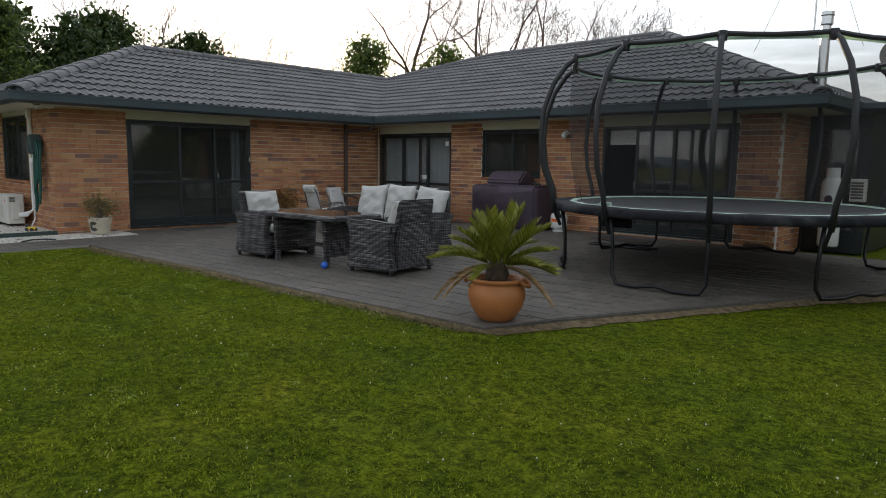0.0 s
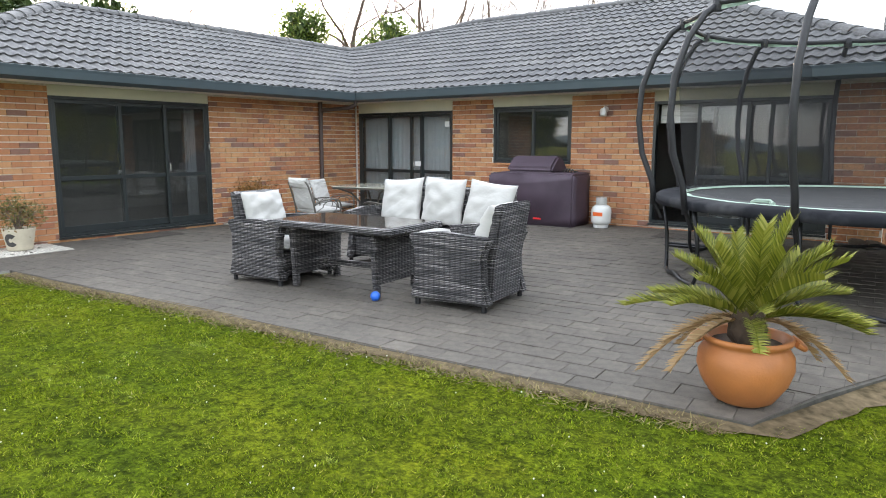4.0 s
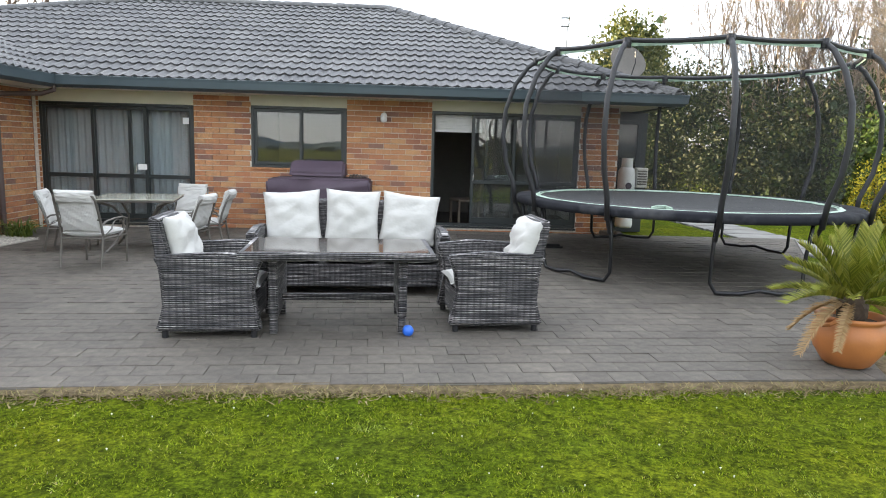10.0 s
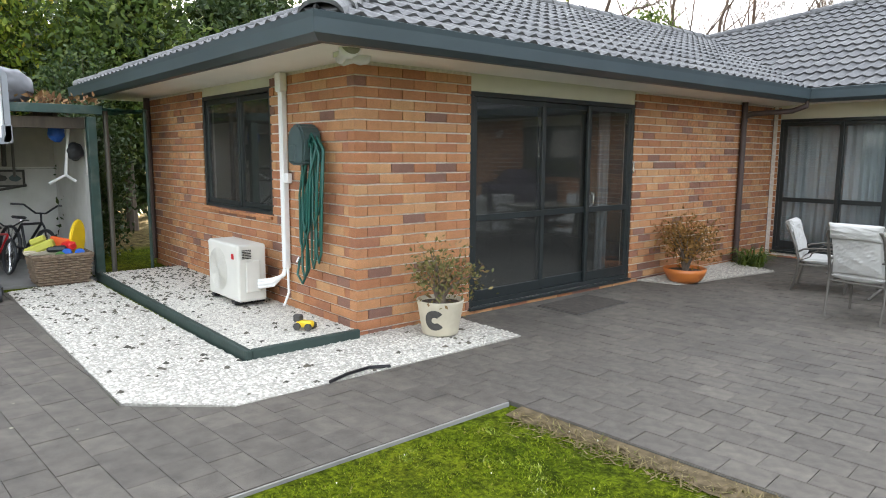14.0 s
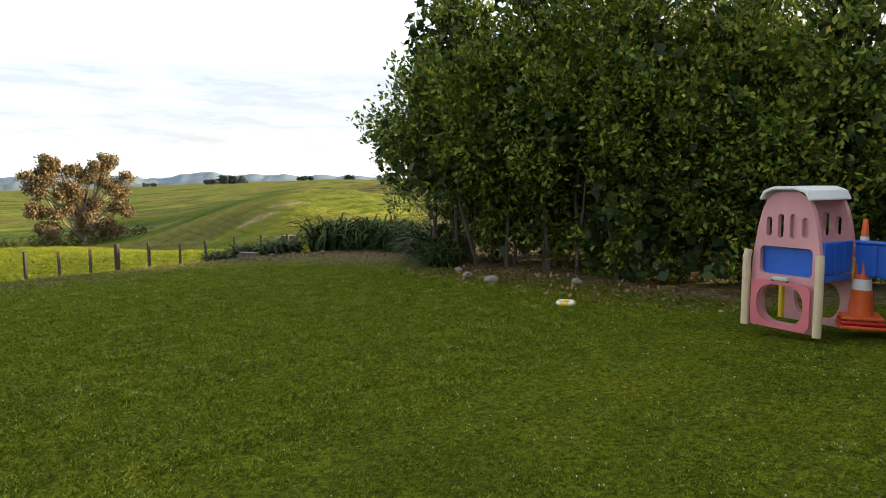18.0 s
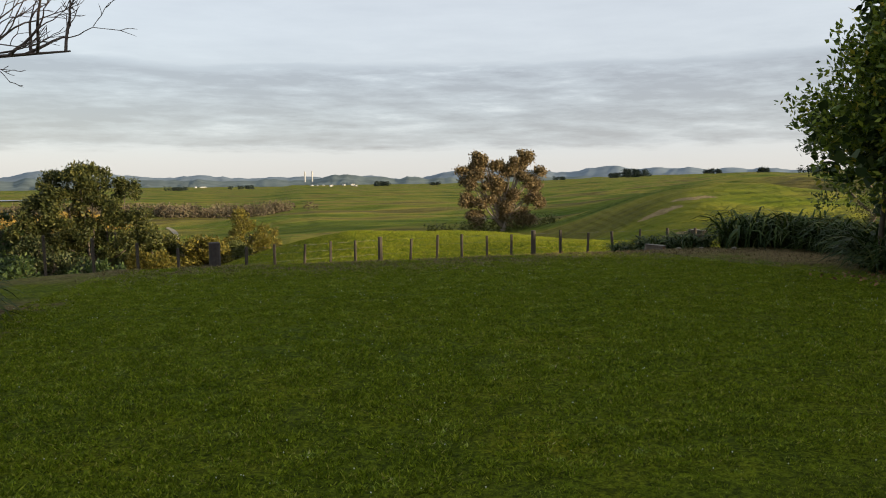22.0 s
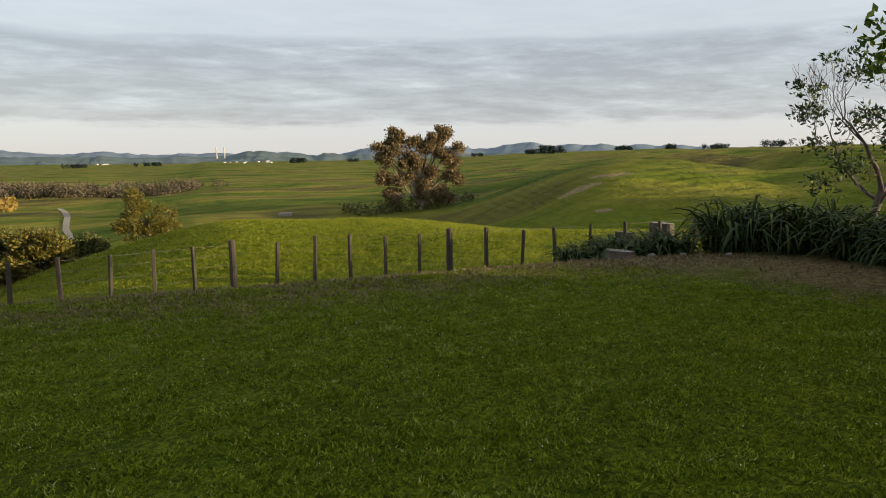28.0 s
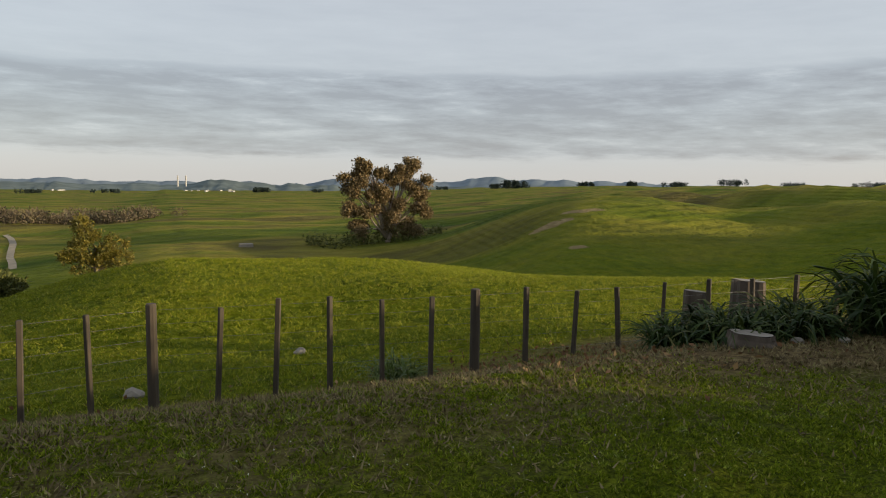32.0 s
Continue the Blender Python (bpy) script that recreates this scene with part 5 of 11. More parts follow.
def plate(outer, holes, thick, axis="y"):
    """A sheet with holes, made thick; outlines are (across, up) pairs."""
    bm = bmesh.new()
    loops = []
    for pts in [outer] + holes:
        vs = [bm.verts.new((u, 0, v) if axis == "y" else (0, u, v)) for u, v in pts]
        loops += [bm.edges.new((vs[i], vs[(i + 1) % len(vs)])) for i in range(len(vs))]
    bmesh.ops.triangle_fill(bm, edges=loops, use_beauty=True)
    bmesh.ops.solidify(bm, geom=bm.faces[:], thickness=thick)
    return bm


def rounded(x0, x1, z0, z1, r, n=5):
    """Corners of a rectangle with rounded corners."""
    out = []
    for cx, cz, a in ((x1 - r, z1 - r, 0), (x0 + r, z1 - r, 90), (x0 + r, z0 + r, 180), (x1 - r, z0 + r, 270)):
        out += [(cx + r * math.cos(radians(a + 90 * k / n)), cz + r * math.sin(radians(a + 90 * k / n))) for k in range(n + 1)]
    return out


def pillow(w, h, t, seed=0, wrinkle=0.016, m=None, n=20):
    """A stuffed cushion, w along x, h along z, t thick along y, standing on z = 0."""
    bm = bmesh.new()
    nz = Vector((seed * 3.7, seed * 1.3, seed * 2.1))
    grids = []
    for s in (-1, 1):
        g = []
        for j in range(n + 1):
            row = []
            for i in range(n + 1):
                u, v = 2 * i / n - 1, 2 * j / n - 1
                puff = max(0.0, (1 - abs(u) ** 3.2) * (1 - abs(v) ** 3.2)) ** 0.5
                pin = 1 - 0.075 * ((1 - u * u) * abs(v) ** 5)
                pinx = 1 - 0.075 * ((1 - v * v) * abs(u) ** 5)
                wr = 1.3 * wrinkle * noise.noise(Vector((u * 2.2, v * 2.6, s * 3.0)) + nz) + wrinkle * 1.3 * (0.25 - abs(noise.noise(Vector((u * 1.2 + v * 0.5, v * 4.2 - u * 2.6, s * 2.0)) + nz)))
                edge_p = (1 - max(abs(u), abs(v)) ** 8)
                row.append(bm.verts.new((u * w / 2 * pinx, s * (t / 2 * puff + wr * edge_p) + 0.001 * s, (v * pin + 1) * h / 2)))
            g.append(row)
        grids.append(g)
    for s, g in enumerate(grids):
        for j in range(n):
            for i in range(n):
                q = (g[j][i], g[j][i + 1], g[j + 1][i + 1], g[j + 1][i])
                bm.faces.new(q if s == 0 else q[::-1])
    bmesh.ops.remove_doubles(bm, verts=bm.verts, dist=0.0025)
    bmesh.ops.recalc_face_normals(bm, faces=bm.faces)
    if m is not None:
        bmesh.ops.transform(bm, matrix=m, verts=bm.verts)
    return bm


def wicker_seat(name, label, category, width, m, cushions, seat_cushions, group=""):
    """A deep woven seat that faces +x; width along y."""
    th = thing(name, label, category, m, group)
    w = width / 2
    side = [(-0.03, 0.05), (0.71, 0.05), (0.68, 0.18), (0.655, 0.34), (0.675, 0.48), (0.73, 0.595), (0.42, 0.63), (-0.035, 0.60), (0.03, 0.45), (0.02, 0.22)]
    for s in (-1, 1):
        bm = bmesh.new()
        extrude_poly(bm, side, "y", s * w, s * (w - 0.10), 0.018)
        part("side_panel", bm, M["wicker"], th)
    bm = bmesh.new()
    extrude_poly(bm, [(0.0, 0.06), (0.08, 0.06), (0.08, 0.42), (0.0, 0.84), (-0.075, 0.875), (-0.09, 0.85), (-0.02, 0.42)], "y", -w + 0.102, w - 0.102, 0.015)
    part("backrest", bm, M["wicker"], th)
    bm = bmesh.new()
    box(bm, 0.60, 0.65, -w + 0.102, w - 0.102, 0.08, 0.30, 0.012)
    box(bm, 0.085, 0.60, -w + 0.102, w - 0.102, 0.26, 0.30, 0.01)
    part("seat_frame", bm, M["wicker"], th)
    for x in (0.03, 0.65):
        for y in (-w + 0.04, w - 0.04):
            bm = bmesh.new()
            lathe(bm, [(0.024, 0.0), (0.022, 0.055)], 10, Matrix.Translation((x, y, 0)), True)
            part("foot", bm, M["black_steel"], th)
    n = seat_cushions
    cw = (width - 0.21) / n
    for k in range(n):
        y = -w + 0.105 + cw * (k + 0.5)
        bm = pillow(cw - 0.01, 0.56, 0.12, seed=k + width, wrinkle=0.006,
                    m=Matrix.Translation((0.13, y, 0.36)) @ rz(-90) @ rx(-90))
        part("seat_cushion", bm, M["cushion"], th, "cream seat cushion")
    return th


def back_cushion(w, h, m, seed, label):
    bm = pillow(w, h, 0.17, seed=seed, wrinkle=0.028)
    ob = part("cushion", bm, M["cushion"], None, smooth=True)
    ob.matrix_basis = m
    return tagged(ob, label, "cushion", "cushions of the woven suite")


def stand(x, y, a=0.0, dz=0.0):
    return Matrix.Translation((x, y, pz(x, y) + dz)) @ rz(a)


chair_l = wicker_seat("armchair", "grey woven rattan armchair with cream cushions facing the table", "armchair", 0.74, stand(4.23, -5.83, 4) @ Matrix.Diagonal((1.05, 1.07, 1.03, 1.0)), 1, 1, "woven garden suite")
chair_r = wicker_seat("armchair", "grey woven rattan armchair with one cream pillow beside the table", "armchair", 0.74, stand(7.12, -5.47, 186) @ Matrix.Diagonal((1.05, 1.07, 1.03, 1.0)), 1, 1, "woven garden suite")
sofa = wicker_seat("sofa", "long grey woven rattan sofa with three cream back cushions", "sofa", 1.92, stand(5.47, -4.10, -86), 3, 3, "woven garden suite")
for base, x, y, a, tilt in ((chair_l, 0.14, 0.02, -90, 16), (chair_r, 0.14, 0.05, -90, 18)):
    back_cushion(0.50, 0.46, base.matrix_basis @ Matrix.Translation((x, y, 0.425)) @ rz(90) @ rx(-tilt), x + y, "cream scatter cushion leaning in a woven armchair")
for k, y in enumerate((-0.58, 0.0, 0.57)):
    back_cushion((0.58, 0.56, 0.60)[k], (0.55, 0.56, 0.54)[k], sofa.matrix_basis @ Matrix.Translation((0.16, y, 0.425)) @ rz(90) @ rx((-17, -11, -15)[k]) @ ry((-4, 2, 6)[k]), k + 5, "creased cream back cushion propped on the sofa")


def wicker_table():
    th = thing("patio_table", "low grey woven rattan table with a smoked glass top", "table", stand(5.53, -5.70, 5.0))
    bm = bmesh.new()
    frame_pts = ((-0.745, 0.745, -0.43, -0.36), (-0.745, 0.745, 0.36, 0.43), (-0.745, -0.675, -0.36, 0.36), (0.675, 0.745, -0.36, 0.36))
    for x0, x1, y0, y1 in frame_pts:
        box(bm, x0, x1, y0, y1, 0.59, 0.65, 0.012)
    part("table_frame", bm, M["wicker"], th)
    part("tabletop", new_box(-0.70, 0.70, -0.385, 0.385, 0.642, 0.656, 0.004), M["table_glass"], th, "smoked glass top")
    part("under_panel", new_box(-0.672, 0.672, -0.358, 0.358, 0.592, 0.632, 0.0), M["wicker"], th)
    for s in (-1, 1):
        bm = bmesh.new()
        extrude_poly(bm, [(-0.36, 0.589), (0.36, 0.589), (0.33, 0.12), (-0.33, 0.12)], "x", s * 0.53, s * 0.46, 0.012)
        part("leg_panel", bm, M["wicker"], th)
        for y in (-0.30, 0.30):
            part("foot", new_box(s * 0.495 - 0.03, s * 0.495 + 0.03, y - 0.03, y + 0.03, 0.0, 0.125, 0.008), M["wicker"], th)
    part("stretcher", new_box(-0.46, 0.46, -0.035, 0.035, 0.20, 0.25, 0.008), M["wicker"], th)


wicker_table()
bm = bmesh.new()
bmesh.ops.create_uvsphere(bm, u_segments=20, v_segments=12, radius=0.045)
for v in bm.verts:
    v.co *= 1 + 0.02 * math.sin(14 * math.atan2(v.co.y, v.co.x))
ball = part("ball", bm, M["blue_ball"], smooth=True)
ball.location = (6.10, -6.03, pz(6.10, -6.03) + 0.043)
tagged(ball, "small blue plastic ball beside a table leg", "ball")


# dining set by the wall
def dining_chair(name, m, label):
    th = thing(name, label, "chair", m, "chairs round the glass table")
    for s in (-1, 1):
        bm = bmesh.new()
        tube(bm, [(0.25, s * 0.25, 0.0), (0.25, s * 0.25, 0.40), (0.245, s * 0.265, 0.52), (0.20, s * 0.29, 0.60), (0.10, s * 0.295, 0.63), (-0.05, s * 0.285, 0.625), (-0.17, s * 0.26, 0.60), (-0.215, s * 0.245, 0.56)], 0.013)
        part("front_leg", bm, M["taupe_metal"], th)
        bm = bmesh.new()
        tube(bm, [(-0.27, s * 0.235, 0.0), (-0.23, s * 0.24, 0.25), (-0.21, s * 0.24, 0.42), (-0.25, s * 0.24, 0.62), (-0.32, s * 0.235, 0.86), (-0.345, s * 0.22, 0.92), (-0.35, s * 0.16, 0.94)], 0.014)
        part("back_leg", bm, M["taupe_metal"], th)
        bm = bmesh.new()
        tube(bm, [(-0.20, s * 0.275, 0.44)] + [(0.03 + 0.13 * math.cos(radians(a)), s * 0.28, 0.50 + 0.10 * math.sin(radians(a))) for a in range(180, -120, -30)], 0.008, 6)
        part("arm_scroll", bm, M["taupe_metal"], th)
    bm = bmesh.new()
    tube(bm, [(-0.35, -0.16, 0.94), (-0.355, 0, 0.945), (-0.35, 0.16, 0.94)], 0.013)
    part("top_rail", bm, M["taupe_metal"], th)
    bm = bmesh.new()
    tube(bm, [(-0.245, -0.24, 0.62), (-0.245, 0.24, 0.62)], 0.010)
    part("back_rail", bm, M["taupe_metal"], th)
    bm = bmesh.new()
    for a, b in (((0.24, -0.25, 0.38), (0.24, 0.25, 0.38)), ((-0.215, -0.24, 0.38), (-0.215, 0.24, 0.38)), ((0.24, -0.25, 0.38), (-0.215, -0.24, 0.38)), ((0.24, 0.25, 0.38), (-0.215, 0.24, 0.38))):
        tube(bm, [a, b], 0.012)
    part("seat_frame", bm, M["taupe_metal"], th)
    bm = pillow(0.48, 0.50, 0.11, 3, 0.008, Matrix.Translation((-0.22, 0, 0.435)) @ rz(-90) @ rx(-90))
    part("seat_cushion", bm, M["cushion"], th, "cream seat pad")
    bm = pillow(0.46, 0.50, 0.10, 4, 0.010, Matrix.Translation((-0.195, 0, 0.45)) @ rz(90) @ rx(-13))
    part("back_cushion", bm, M["cushion"], th, "cream back pad")
    bm = pillow(0.47, 0.17, 0.13, 5, 0.008, Matrix.Translation((-0.30, 0, 0.83)) @ rz(90) @ rx(-13))
    part("head_roll", bm, M["cushion"], th, "cream head roll")
    return th


CHAIR = "taupe metal garden chair with cream pads at the glass table"
CHAIR_SIZE = Matrix.Diagonal((1.0, 1.0, 0.88, 1.0))
first = dining_chair("garden_chair", stand(2.46, -3.37, 84) @ CHAIR_SIZE, CHAIR)
for x, y, a in ((1.66, -2.26, 14), (2.72, -1.15, -98), (3.22, -2.62, 172), (3.30, -1.95, 186)):
    copy_thing(first, stand(x, y, a) @ CHAIR_SIZE)


def dining_table():
    th = thing("dining_table", "square mottled glass garden table on taupe metal legs", "table", stand(2.50, -2.15, 12))
    bm = bmesh.new()
    box(bm, -0.50, 0.50, -0.50, 0.50, 0.67, 0.684, 0.005)
    part("tabletop", bm, M["frosted"], th, "mottled glass top")
    bm = bmesh.new()
    tube(bm, [(-0.48, -0.48, 0.655), (0.48, -0.48, 0.655), (0.48, 0.48, 0.655), (-0.48, 0.48, 0.655), (-0.48, -0.48, 0.655)], 0.014, 6)
    part("rim", bm, M["taupe_metal"], th)
    for k in range(4):
        a = radians(45 + 90 * k)
        bm = bmesh.new()
        tube(bm, [(r * math.cos(a), r * math.sin(a), z) for r, z in ((0.50, 0.0), (0.38, 0.10), (0.25, 0.30), (0.24, 0.42), (0.38, 0.57), (0.60, 0.65))], 0.016)
        part("leg", bm, M["taupe_metal"], th)
    bm = bmesh.new()
    tube(bm, [(0.25 * math.cos(a), 0.25 * math.sin(a), 0.36) for a in [2 * math.pi * k / 24 for k in range(25)]], 0.010, 6)
    part("ring", bm, M["taupe_metal"], th)


dining_table()


def covered_barbecue():
    th = thing("barbecue", "barbecue under a plum fabric cover against the brick wall", "barbecue", stand(4.62, -0.45))
    bm = bmesh.new()
    prof = [(-0.80, 0.0), (0.80, 0.0), (0.79, 0.55), (0.80, 0.83), (0.76, 0.85), (0.30, 0.865), (-0.35, 0.865), (-0.72, 0.84), (-0.79, 0.82), (-0.785, 0.4)]
    extrude_poly(bm, prof, "y", -0.31, 0.33, 0.03)
    bmesh.ops.subdivide_edges(bm, edges=bm.edges[:], cuts=3, use_grid_fill=True)
    for v in bm.verts:
        if v.co.z > 0.02:
            k = noise.noise(Vector((v.co.x * 3.1, v.co.y * 3.1, v.co.z * 0.7)))
            v.co += Vector((0, -0.02 * k, 0.006 * k))
    part("cover_skirt", bm, M["plum"], th, smooth=True)
    bm = bmesh.new()
    extrude_poly(bm, [(-0.27, 0.855), (0.27, 0.855), (0.27, 0.93), (0.10, 1.10), (-0.06, 1.12), (-0.20, 1.0), (-0.27, 0.93)], "x", -0.44, 0.40, 0.035)
    part("cover_hood", bm, M["plum"], th)
    part("badge", new_box(0.10, 0.24, -0.318, -0.310, 0.10, 0.13, 0.002), M["red_plastic"], th, "small red badge")
    bm = bmesh.new()
    for k in range(5):
        tube(bm, [(0.45 + 0.05 * k, 0.0 + 0.03 * math.sin(k * 2), 0.86), (0.47 + 0.05 * k, 0.02, 0.90 + 0.02 * math.sin(k)), (0.52 + 0.05 * k, -0.03, 0.875)], 0.012, 6)
    gl = part("work_gloves", bm, M["dark_print"])
    gl.matrix_basis = th.matrix_basis.copy()
    tagged(gl, "dark crumpled work gloves lying on the covered barbecue", "gloves")


covered_barbecue()


def gas_bottle(m, label, m_body):
    th = thing("gas_bottle", label, "gas bottle", m)
    bm = bmesh.new()
    lathe(bm, [(0.0, 0.05), (0.12, 0.05), (0.15, 0.08), (0.157, 0.12), (0.157, 0.27), (0.145, 0.32), (0.10, 0.355), (0.03, 0.37), (0.0, 0.37)], 24)
    part("tank", bm, m_body, th, smooth=True)
    bm = bmesh.new()
    lathe(bm, [(0.115, 0.0), (0.115, 0.06), (0.108, 0.06), (0.108, 0.0)], 24)
    part("foot_ring", bm, m_body, th)
    bm = bmesh.new()
    for k in range(24):
        a0, a1 = 2 * math.pi * k / 24, 2 * math.pi * (k + 1) / 24
        if k in (0, 1, 2):
            continue
        for r in (0.09,):
            v = [bm.verts.new((r * math.cos(a), r * math.sin(a), z)) for z in (0.34, 0.47) for a in (a0, a1)]
            bm.faces.new((v[0], v[1], v[3], v[2]))
    bmesh.ops.solidify(bm, geom=bm.faces[:], thickness=0.004)
    part("collar", bm, m_body, th)
    bm = bmesh.new()
    lathe(bm, [(0.016, 0.365), (0.016, 0.41), (0.03, 0.415), (0.03, 0.435), (0.0, 0.44)], 12)
    part("valve", bm, M["chrome"], th)
    bm = bmesh.new()
    v = [bm.verts.new((0.159 * math.cos(a), 0.159 * math.sin(a), z)) for z in (0.19, 0.25) for a in [radians(-120 + 12 * k) for k in range(6)]]
    for k in range(5):
        bm.faces.new((v[k], v[k + 1], v[k + 7], v[k + 6]))
    part("sticker", bm, M["orange_plastic"], th, "faded orange label")
    return th


gas_bottle(stand(5.74, -0.40, 0), "white gas bottle with an orange label beside the barbecue", M["gas_white"])


def cycad():
    th = thing("potted_cycad", "cycad palm in a round terracotta pot on the paving corner", "potted plant", stand(9.30, -6.52))
    bm = bmesh.new()
    lathe(bm, [(0.0, 0.0), (0.125, 0.0), (0.16, 0.02), (0.225, 0.12), (0.25, 0.20), (0.245, 0.27), (0.215, 0.315), (0.205, 0.33), (0.235, 0.345), (0.24, 0.365), (0.225, 0.375), (0.20, 0.365), (0.195, 0.32), (0.0, 0.31)], 36)
    pot = part("pot", bm, M["terracotta"], th, smooth=True)
    for a in (200, 20):
        bm = bmesh.new()
        c, s = math.cos(radians(a)), math.sin(radians(a))
        pts = [Vector((c * 0.225 - s * u, s * 0.225 + c * u, z)) + Vector((c, s, 0)) * o for u, z, o in ((-0.07, 0.355, 0.01), (-0.05, 0.33, 0.05), (0, 0.315, 0.065), (0.05, 0.33, 0.05), (0.07, 0.355, 0.01))]
        tube(bm, pts, 0.017)
        part("lug", bm, M["terracotta"], pot)
    bm = bmesh.new()
    lathe(bm, [(0.0, 0.33), (0.19, 0.325)], 20)
    part("soil", bm, M["soil"], pot)
    bm = bmesh.new()
    bmesh.ops.create_icosphere(bm, subdivisions=3, radius=0.10)
    for v in bm.verts:
        v.co = Vector((v.co.x, v.co.y, v.co.z * 1.25)) * (1 + 0.22 * noise.noise(v.co * 30)) + Vector((0, 0, 0.40))
    part("trunk", bm, M["bark_dark"], th)
    rng = random.Random(5)

    def frond(az, rise, length, droop, m, name, label=""):
        vs, fs = [], []
        d = Vector((math.cos(az), math.sin(az), 0))
        side = Vector((-d.y, d.x, 0))
        n = 26
        pts = []
        for k in range(n + 1):
            t = k / n
            r = length * (t * math.cos(rise) + 0.02)
            z = 0.45 + length * (t * math.sin(rise) - droop * t * t)
            pts.append(Vector((0, 0, z)) + d * r)
        for k in range(n):
            p, q = pts[k], pts[k + 1]
            t = k / n
            w = 0.006 * (1 - t) + 0.002
            i = len(vs)
            vs += [p - side * w, p + side * w, q + side * w, q - side * w]
            fs.append((i, i + 1, i + 2, i + 3))
            if t > 0.12:
                ln = length * 0.19 * (1 - abs(t - 0.5) * 0.9)
                up = (q - p).normalized().cross(side)
                if up.z < 0:
                    up = -up
                for s in (-1, 1):
                    for sub in (0.0, 0.5):
                        b = p + (q - p) * sub
                        tip = b + side * s * ln * 0.62 + (q - p).normalized() * ln * 0.75 + up * (ln * 0.42 + rng.uniform(-0.01, 0.01))
                        mid = b + (tip - b) * 0.5 + up * 0.004
                        wv = (q - p).normalized() * 0.0060
                        i = len(vs)
                        vs += [b - wv, b + wv, mid + wv * 1.1, mid - wv * 1.1, tip + wv * 0.1, tip - wv * 0.1]
                        fs += [(i, i + 1, i + 2, i + 3), (i + 3, i + 2, i + 4, i + 5)]
        ob = new(name, raw_mesh(name, vs, fs, m))
        ob.parent = th
        if label:
            ob["label"] = label

    for k in range(35):
        az = k * 2.39996 + rng.uniform(-0.35, 0.35)
        ring = k / 35
        rise = radians(74 - 58 * ring + rng.uniform(-6, 6))
        frond(az, rise, 0.68 + rng.uniform(-0.13, 0.05), 0.16 + 0.22 * ring, M["cycad"], "frond")
    for az, ln in ((0.3, 0.50), (3.6, 0.55), (0.75, 0.42), (4.0, 0.45), (2.9, 0.40)):
        frond(az, radians(10), ln, 0.75, M["dry_frond"], "dry_frond", "brown dead frond drooping over the pot")


cycad()


def shrub_in_pot(name, label, m, pot_prof, pot_mat, crown_z, crown_r, leaf, twig, n_leaf, seed, badge=False):
    th = thing(name, label, "potted plant", m)
    bm = bmesh.new()
    lathe(bm, pot_prof, 32)
    pot = part("pot", bm, pot_mat, th, smooth=True)
    h = max(p[1] for p in pot_prof)
    if badge:
        bm = bmesh.new()
        ring = [(0.085, 0.055), ]
        v = []
        for k in range(21):
            a = radians(40 + 280 * k / 20)
            for r in (0.026, 0.086):
                y, z = r * math.cos(a), 0.14 + r * math.sin(a)
                rr = 0.150 + 0.05 * z / 0.28 + 0.002
                ang0 = y / rr
                v.append(bm.verts.new((rr * math.cos(ang0), rr * math.sin(ang0), z)))
        for k in range(20):
            bm.faces.new((v[2 * k], v[2 * k + 1], v[2 * k + 3], v[2 * k + 2]))
        bmesh.ops.transform(bm, matrix=rz(-55), verts=bm.verts)
        part("letter", bm, M["dark_print"], pot, "dark round letter C")
    bm = bmesh.new()
    lathe(bm, [(0.0, h - 0.03), (min(p[0] for p in pot_prof if p[1] > h - 0.02 and p[0] > 0) - 0.005, h - 0.035)], 20)
    part("soil", bm, M["soil"], pot)
    rng = random.Random(seed)
    bm = bmesh.new()
    tips = []
    for k in range(16):
        a, r = rng.uniform(0, 6.28), rng.uniform(0.3, 1.0)
        tip = Vector((crown_r * r * math.cos(a), crown_r * r * math.sin(a), crown_z + rng.uniform(-0.4, 0.9) * crown_r * (1.1 - r * 0.6)))
        mid = Vector((tip.x * 0.35, tip.y * 0.35, h + (tip.z - h) * 0.5))
        tube(bm, [(rng.uniform(-0.03, 0.03), rng.uniform(-0.03, 0.03), h - 0.03), mid, tip], 0.008, 5, [0.014, 0.009, 0.004])
        tips += [mid.lerp(tip, t) for t in (0.35, 0.6, 0.8, 1.0, 1.0)]
    part("stem", bm, twig, th)
    leaves("leaves", tips, n_leaf, 0.085, 0.045, leaf, th, seed)
    return th


def leaves(name, tips, count, spread, size, material, parent, seed, aspect=2.2, flat=0.0):
    """Many small leaves scattered about the given points, as one mesh of folded blades."""
    rs = np.random.RandomState(seed)
    tips = np.array([t[:] for t in tips])
    c = tips[rs.randint(0, len(tips), count)] + rs.normal(0, spread, (count, 3)) * (1, 1, 0.9)
    d = rs.normal(0, 1, (count, 3)) + (0, 0, 0.25)
    d /= np.linalg.norm(d, axis=1)[:, None]
    s = np.cross(d, rs.normal(0, 1, (count, 3)))
    s /= np.linalg.norm(s, axis=1)[:, None]
    nn = np.cross(d, s)
    ln = size * rs.uniform(0.7, 1.3, (count, 1))
    w = ln / aspect / 2
    v = np.stack([c, c + d * ln * 0.5 + s * w + nn * w * 0.35, c + d * ln, c + d * ln * 0.5 - s * w + nn * w * 0.35], 1).reshape(-1, 3)
    f = np.arange(count * 4).reshape(-1, 4)
    ob = new(name, raw_mesh(name, v, f, material))
    ob.parent = parent
    return ob


